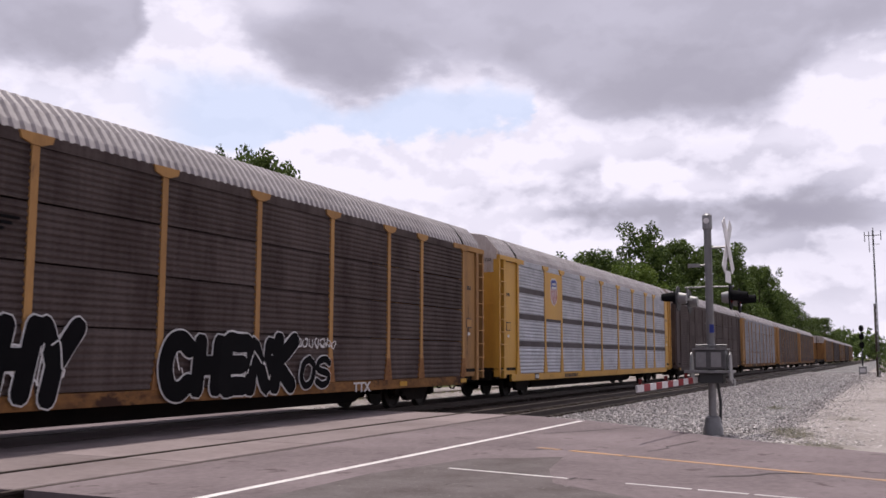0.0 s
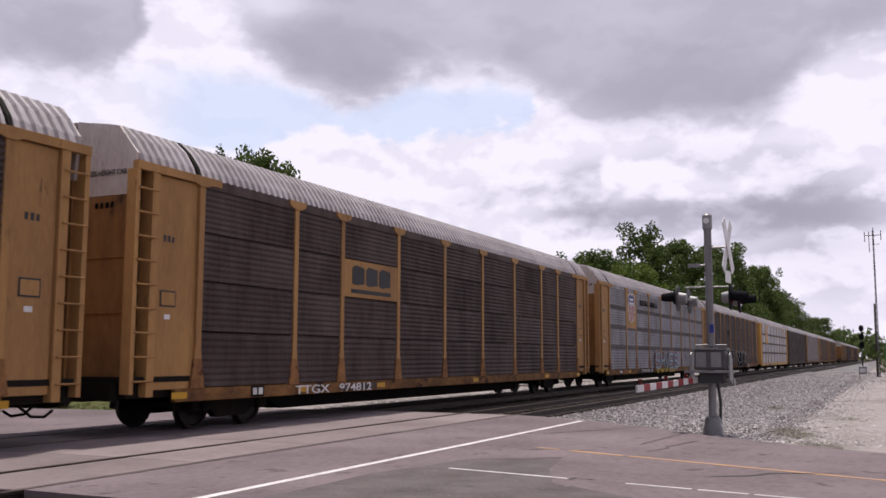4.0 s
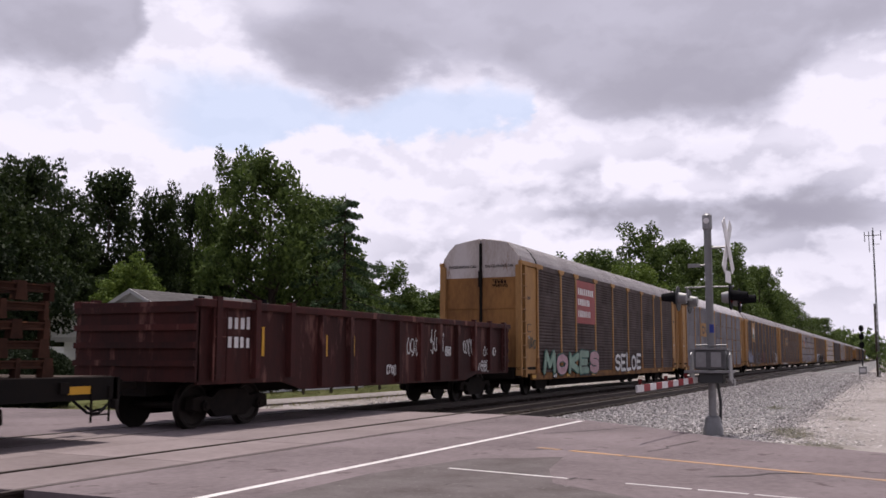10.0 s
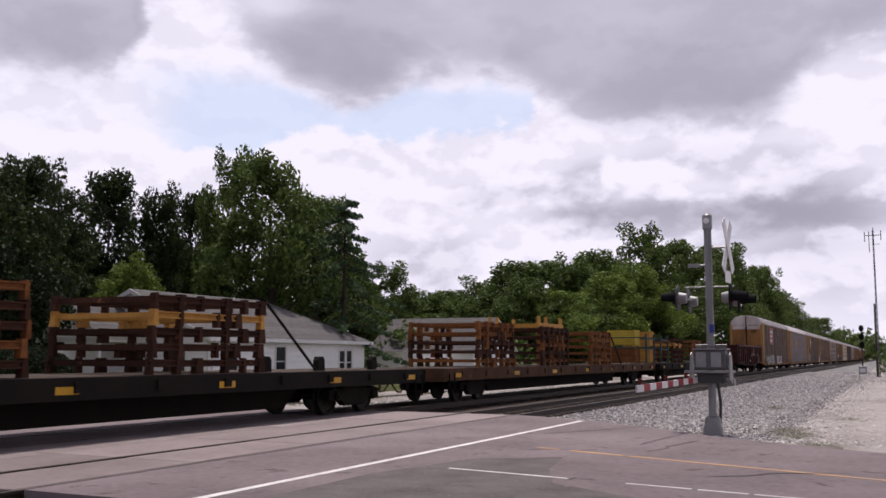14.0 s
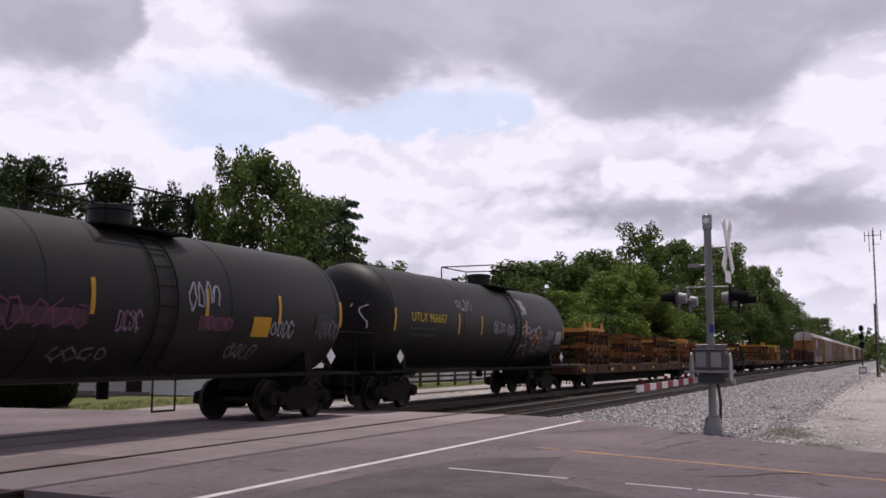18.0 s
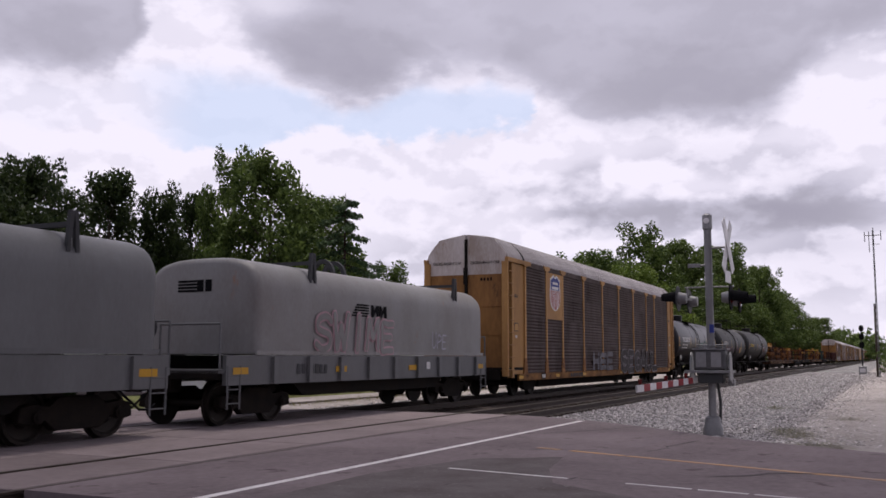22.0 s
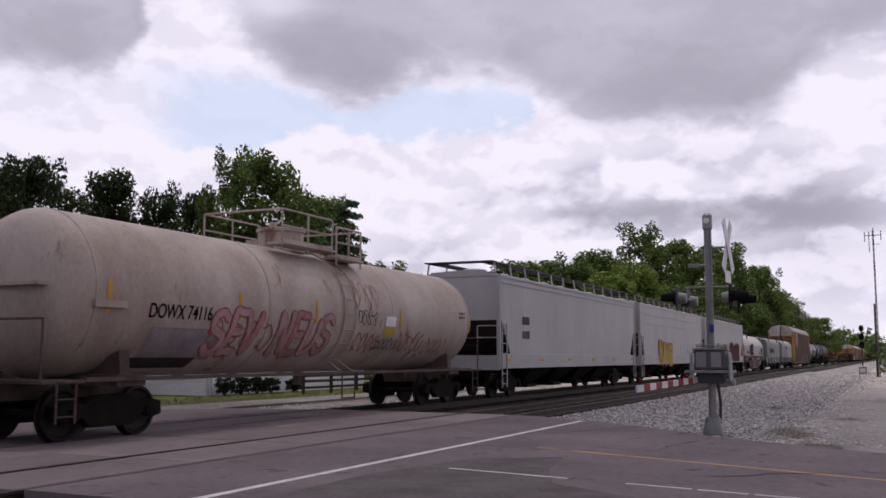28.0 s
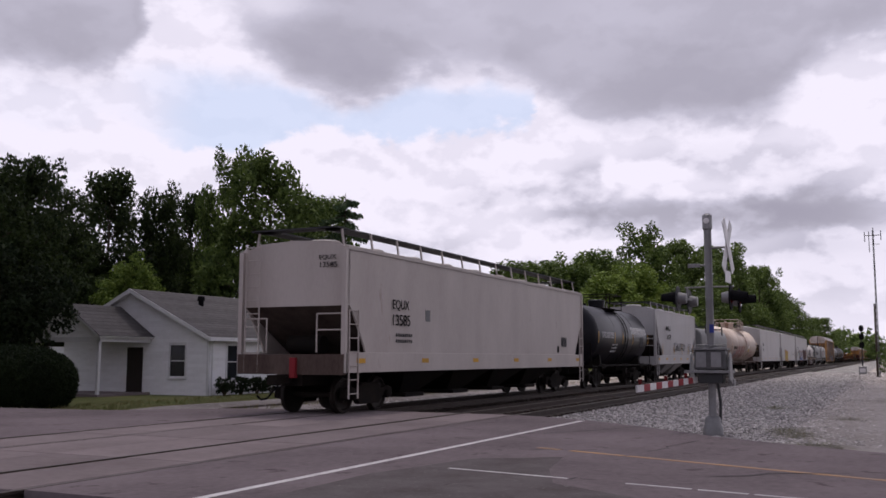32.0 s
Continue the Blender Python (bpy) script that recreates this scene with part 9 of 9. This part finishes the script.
        ladder(car, "ladder", e * (L - .32) - .22, -W - .05, .42, eave * .62 if e > 0 else 2.6, .44, "x", mat, .34)
        ladder(car, "end_ladder", e * (L + .06), W - .62, sil, eave + .2, .42, "y", mat, .34)
        bm = bmesh.new()
        quad_box(bm, min(e * (L - 2.9), e * L), max(e * (L - 2.9), e * L), -.35, .35, .72, 1.1)
        part("stub_sill", bm, UNDER, car)
        bm = bmesh.new()
        rod(bm, (e * (L - .75), -.5, 1.75), (e * (L - .75), .5, 1.75), .24, 12)
        part("air_reservoir", bm, UNDER, car, smooth=True)
    # discharge hoppers below
    span = 2 * (L - 3.3)
    w = span / bays
    for k in range(bays):
        x = -L + 3.3 + w * (k + .5)
        bm = bmesh.new()
        top = [(x - w * .48, -W + .1, 1.1), (x + w * .48, -W + .1, 1.1), (x + w * .48, W - .1, 1.1), (x - w * .48, W - .1, 1.1)]
        low = [(x - w * .16, -.75, .42), (x + w * .16, -.75, .42), (x + w * .16, .75, .42), (x - w * .16, .75, .42)]
        vt, vl = [bm.verts.new(p) for p in top], [bm.verts.new(p) for p in low]
        bm.faces.new(vt)
        bm.faces.new(vl[::-1])
        for i in range(4):
            bm.faces.new((vt[i], vt[(i + 1) % 4], vl[(i + 1) % 4], vl[i]))
        # long cars: shade below the sill put into near-black bays
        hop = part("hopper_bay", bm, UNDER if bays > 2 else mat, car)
        bm = bmesh.new()
        quad_box(bm, x - w * .2, x + w * .2, -.95, .95, .30, .42)
        rod(bm, (x - w * .2 - .05, -1.05, .36), (x - w * .2 - .05, 1.05, .36), .05, 8)
        part("outlet_gate", bm, UNDER, hop)
    bm = bmesh.new()
    quad_box(bm, -L + .3, L - .3, -W + .15, W - .15, 1.05, 1.15)
    part("floor", bm, UNDER, car)
    y = -W - .035
    for k in range(6):
        block(car, -L + .5 + (2 * L - 1.5) * k / 5, -W - .035, 1.28, .42, .12, REFLECT, "reflector", "amber reflector strip")
    return car, L, y


def hoppers():
    car, L, y = hopper_car(-424.8, -404.9, HOPPER, "light grey covered hopper with blue and red graffiti", 4.2, 3, ribs=3, cut=[(.12, 3.1), (.3, 2.8), (1.35, 1.85), (1.5, 1.55)])
    word(car, "wlpx", -6.75, y - .004, 2.62, 1.0, .30)
    p = block(car, -6.8, y + .024, 1.95, 1.1, .52, WHITE, "number_panel", "white panel with dark numerals", .004)
    word(p, "wlpx_no", -6.68, y - .004, 2.04, .85, .34)
    sprayed(car, "RONUL", -4.7, 1.2, 5.4, 1.0, y + .02, SILVER_SPRAY, BLACK, RED_SPRAY, .34, .3, 93, "silver and blue graffiti edged black and red", .07)
    sprayed(car, "VVVVV", -4.7, 1.1, 5.2, .3, y, BLUE_SPRAY, None, None, .7, .1, 94, "blue lower fill of the graffiti", .03)
    sprayed(car, "SHOSEH", 1.5, 1.35, 5.2, .95, y + .02, DARK_RED_SPRAY, WINE_SPRAY, WINE_SPRAY, .36, .05, 95, "dark red and brown graffiti", .10)
    sprayed(car, "VVVVV", 1.5, 1.2, 5.0, .3, y + .005, DARK_RED_SPRAY, None, None, .9, .1, 94, "dark red lower fill of the graffiti", .03)
    scrawl(car, 1.3, 1.9, .5, .6, y + .02, BLACK, 96, .04, 3)
    scrawl(car, -7.1, 1.72, 1.4, .2, y + .02, TEAL_SPRAY, 97, .05, 5)
    for x in (-7.4, 8.0):
        block(car, x, y + .03, 1.65, .1, .75, REFLECT, "reflector", "upright amber reflector strip")
    car, L, y = hopper_car(-444.4, -425.1, HOPPER, "light grey covered hopper with yellow and red graffiti", 4.25, 4, ribs=0)
    for z in (3.75, 3.25):
        block(car, -L + .2, y + .04, z, 2 * L - .4, .06, HOPPER, "stiffener", "", .03)
    sprayed(car, "KANE", -4.6, 1.2, 3.6, 1.0, y + .02, YELLOW_SPRAY, RED_SPRAY, RED_SPRAY, .36, .0, 98, "yellow and red block graffiti", .05)
    for x in (-1.8, 1.4, 4.4, 7.0):
        block(car, x, y + .03, 1.62, .08, .6, REFLECT, "reflector", "upright amber reflector strip")
    block(car, 5.6, y + .03, 1.7, .3, .26, BLACK, "notice", "black notice plate")
    block(car, 3.4, y + .03, 1.75, .6, .2, PALE_BLUE, "notice", "pale blue stencilled print")
    car, L, y = hopper_car(-464.3, -444.3, HOPPER, "light grey covered hopper with dark number bars", 4.2, 4, ribs=1, walk_z=.42)
    bars(car, -7.2, y + .02, 2.6, .8, .3, 4, DARKGREY, 101, "lettering")
    bars(car, -7.2, y + .02, 2.1, .8, .3, 4, DARKGREY, 102, "lettering")
    car, L, y = hopper_car(-511.3, -498.2, HOPPER, "short light grey covered hopper with black scrawled tag", 4.1, 2, ribs=0, curved=True, cut=[(.16, 3.7), (.28, 3.2), (.5, 2.65), (.95, 2.2), (1.5, 1.9), (1.8, 1.55)])
    word(car, "mhlx", -3.5, y - .07, 3.0, 1.15, .27)
    word(car, "mhlx_no", -3.4, y - .07, 2.5, 1.0, .27)
    scrawl(car, -1.2, 1.8, 3.2, .55, y - .03, BLACK, 105, .05, 10)
    scrawl(car, 3.0, 1.75, 1.0, .6, y - .03, BLACK, 106, .035, 4)
    for x in (-4.3, -1.2, 1.2, 3.2, 4.8):
        block(car, x, y - .01, 1.62, .08, .6, REFLECT, "reflector", "upright amber reflector strip")
    car, L, y = hopper_car(-544.9, -524.1, HOPPER_WARM, "warm grey covered hopper at the end of the train", 4.12, 4, ribs=0, walk_z=.42)
    word(car, "equx", -7.45, y - .004, 2.72, .95, .3)
    word(car, "equx_no", -7.5, y - .004, 2.28, 1.0, .3)
    for z in (1.98, 1.82):
        bars(car, -7.2, y + .02, z, 1.0, .09, 8, DARKGREY, 109, "lettering")
    bars(car, 6.9, y + .02, 1.85, .7, .4, 6, DARKGREY, 110, "lettering")
    block(car, 6.4, y + .03, 1.62, .22, .26, BLACK, "notice", "black notice plate")
    block(car, -5.4, y + .03, 2.45, .3, .32, COIL_GREY, "notice", "faint framed notice")
    word(car, "equx", -L + .035, -.75, 3.86, .5, .13, end=True)
    word(car, "equx_no", -L + .035, -.75, 3.66, .5, .13, end=True)
    bm = bmesh.new()
    quad_box(bm, -L - .18, -L - .06, -.24, -.08, .92, 1.42)
    part("end_marker", bm, SIGN_RED, car, "red end-of-train marker box")


dress_racks()
gondola(-162.45, -144.95)
flats()
tanks()
coils()
hoppers()


# ------------------------------------------------------------------ the train rolls by
def motions():
    end = 32.0
    # the cloud's front edge shades the crossing from about 19 s on
    back = CLOUD_BASE / math.tan(radians(SUN_EL))
    dx, dy = 0.75, 0.66
    cx, cy = 12 - 329 * dx + back * math.cos(radians(SUN_AZ)), 8 - 329 * dy + back * math.sin(radians(SUN_AZ))
    walk(CLOUD_THING, [(t, pose(cx + CLOUD_DRIFT * dx * (t - 16.8), cy + CLOUD_DRIFT * dy * (t - 16.8), CLOUD_BASE)) for t in (0.0, end)])
    for ob, x, y, z in MOVERS:
        walk(ob, [(0.0, pose(x, y, z)), (end, pose(x + SPEED * end, y, z))])
    start = {ob.name: x for ob, x, y, z in MOVERS}
    for w, car, dx, at in WHEELS:
        x0 = start[car.name] + dx
        t0, t1 = max(0.0, (4.0 - x0) / SPEED), min(end, (70.0 - x0) / SPEED)
        if t1 <= t0:
            continue
        f0, f1 = math.ceil(t0 * FPS), math.floor(t1 * FPS)
        rows = []
        for f in sorted({0, *range(f0, f1 + 1), round(end * FPS)}):
            t = f / FPS
            s = x0 + SPEED * min(max(t, f0 / FPS), f1 / FPS)
            q = (s / WR) % (2 * math.pi)
            rows.append((t, Matrix.Translation(at) @ Matrix.Rotation(q, 4, "Y")))
        walk(w, rows)


motions()
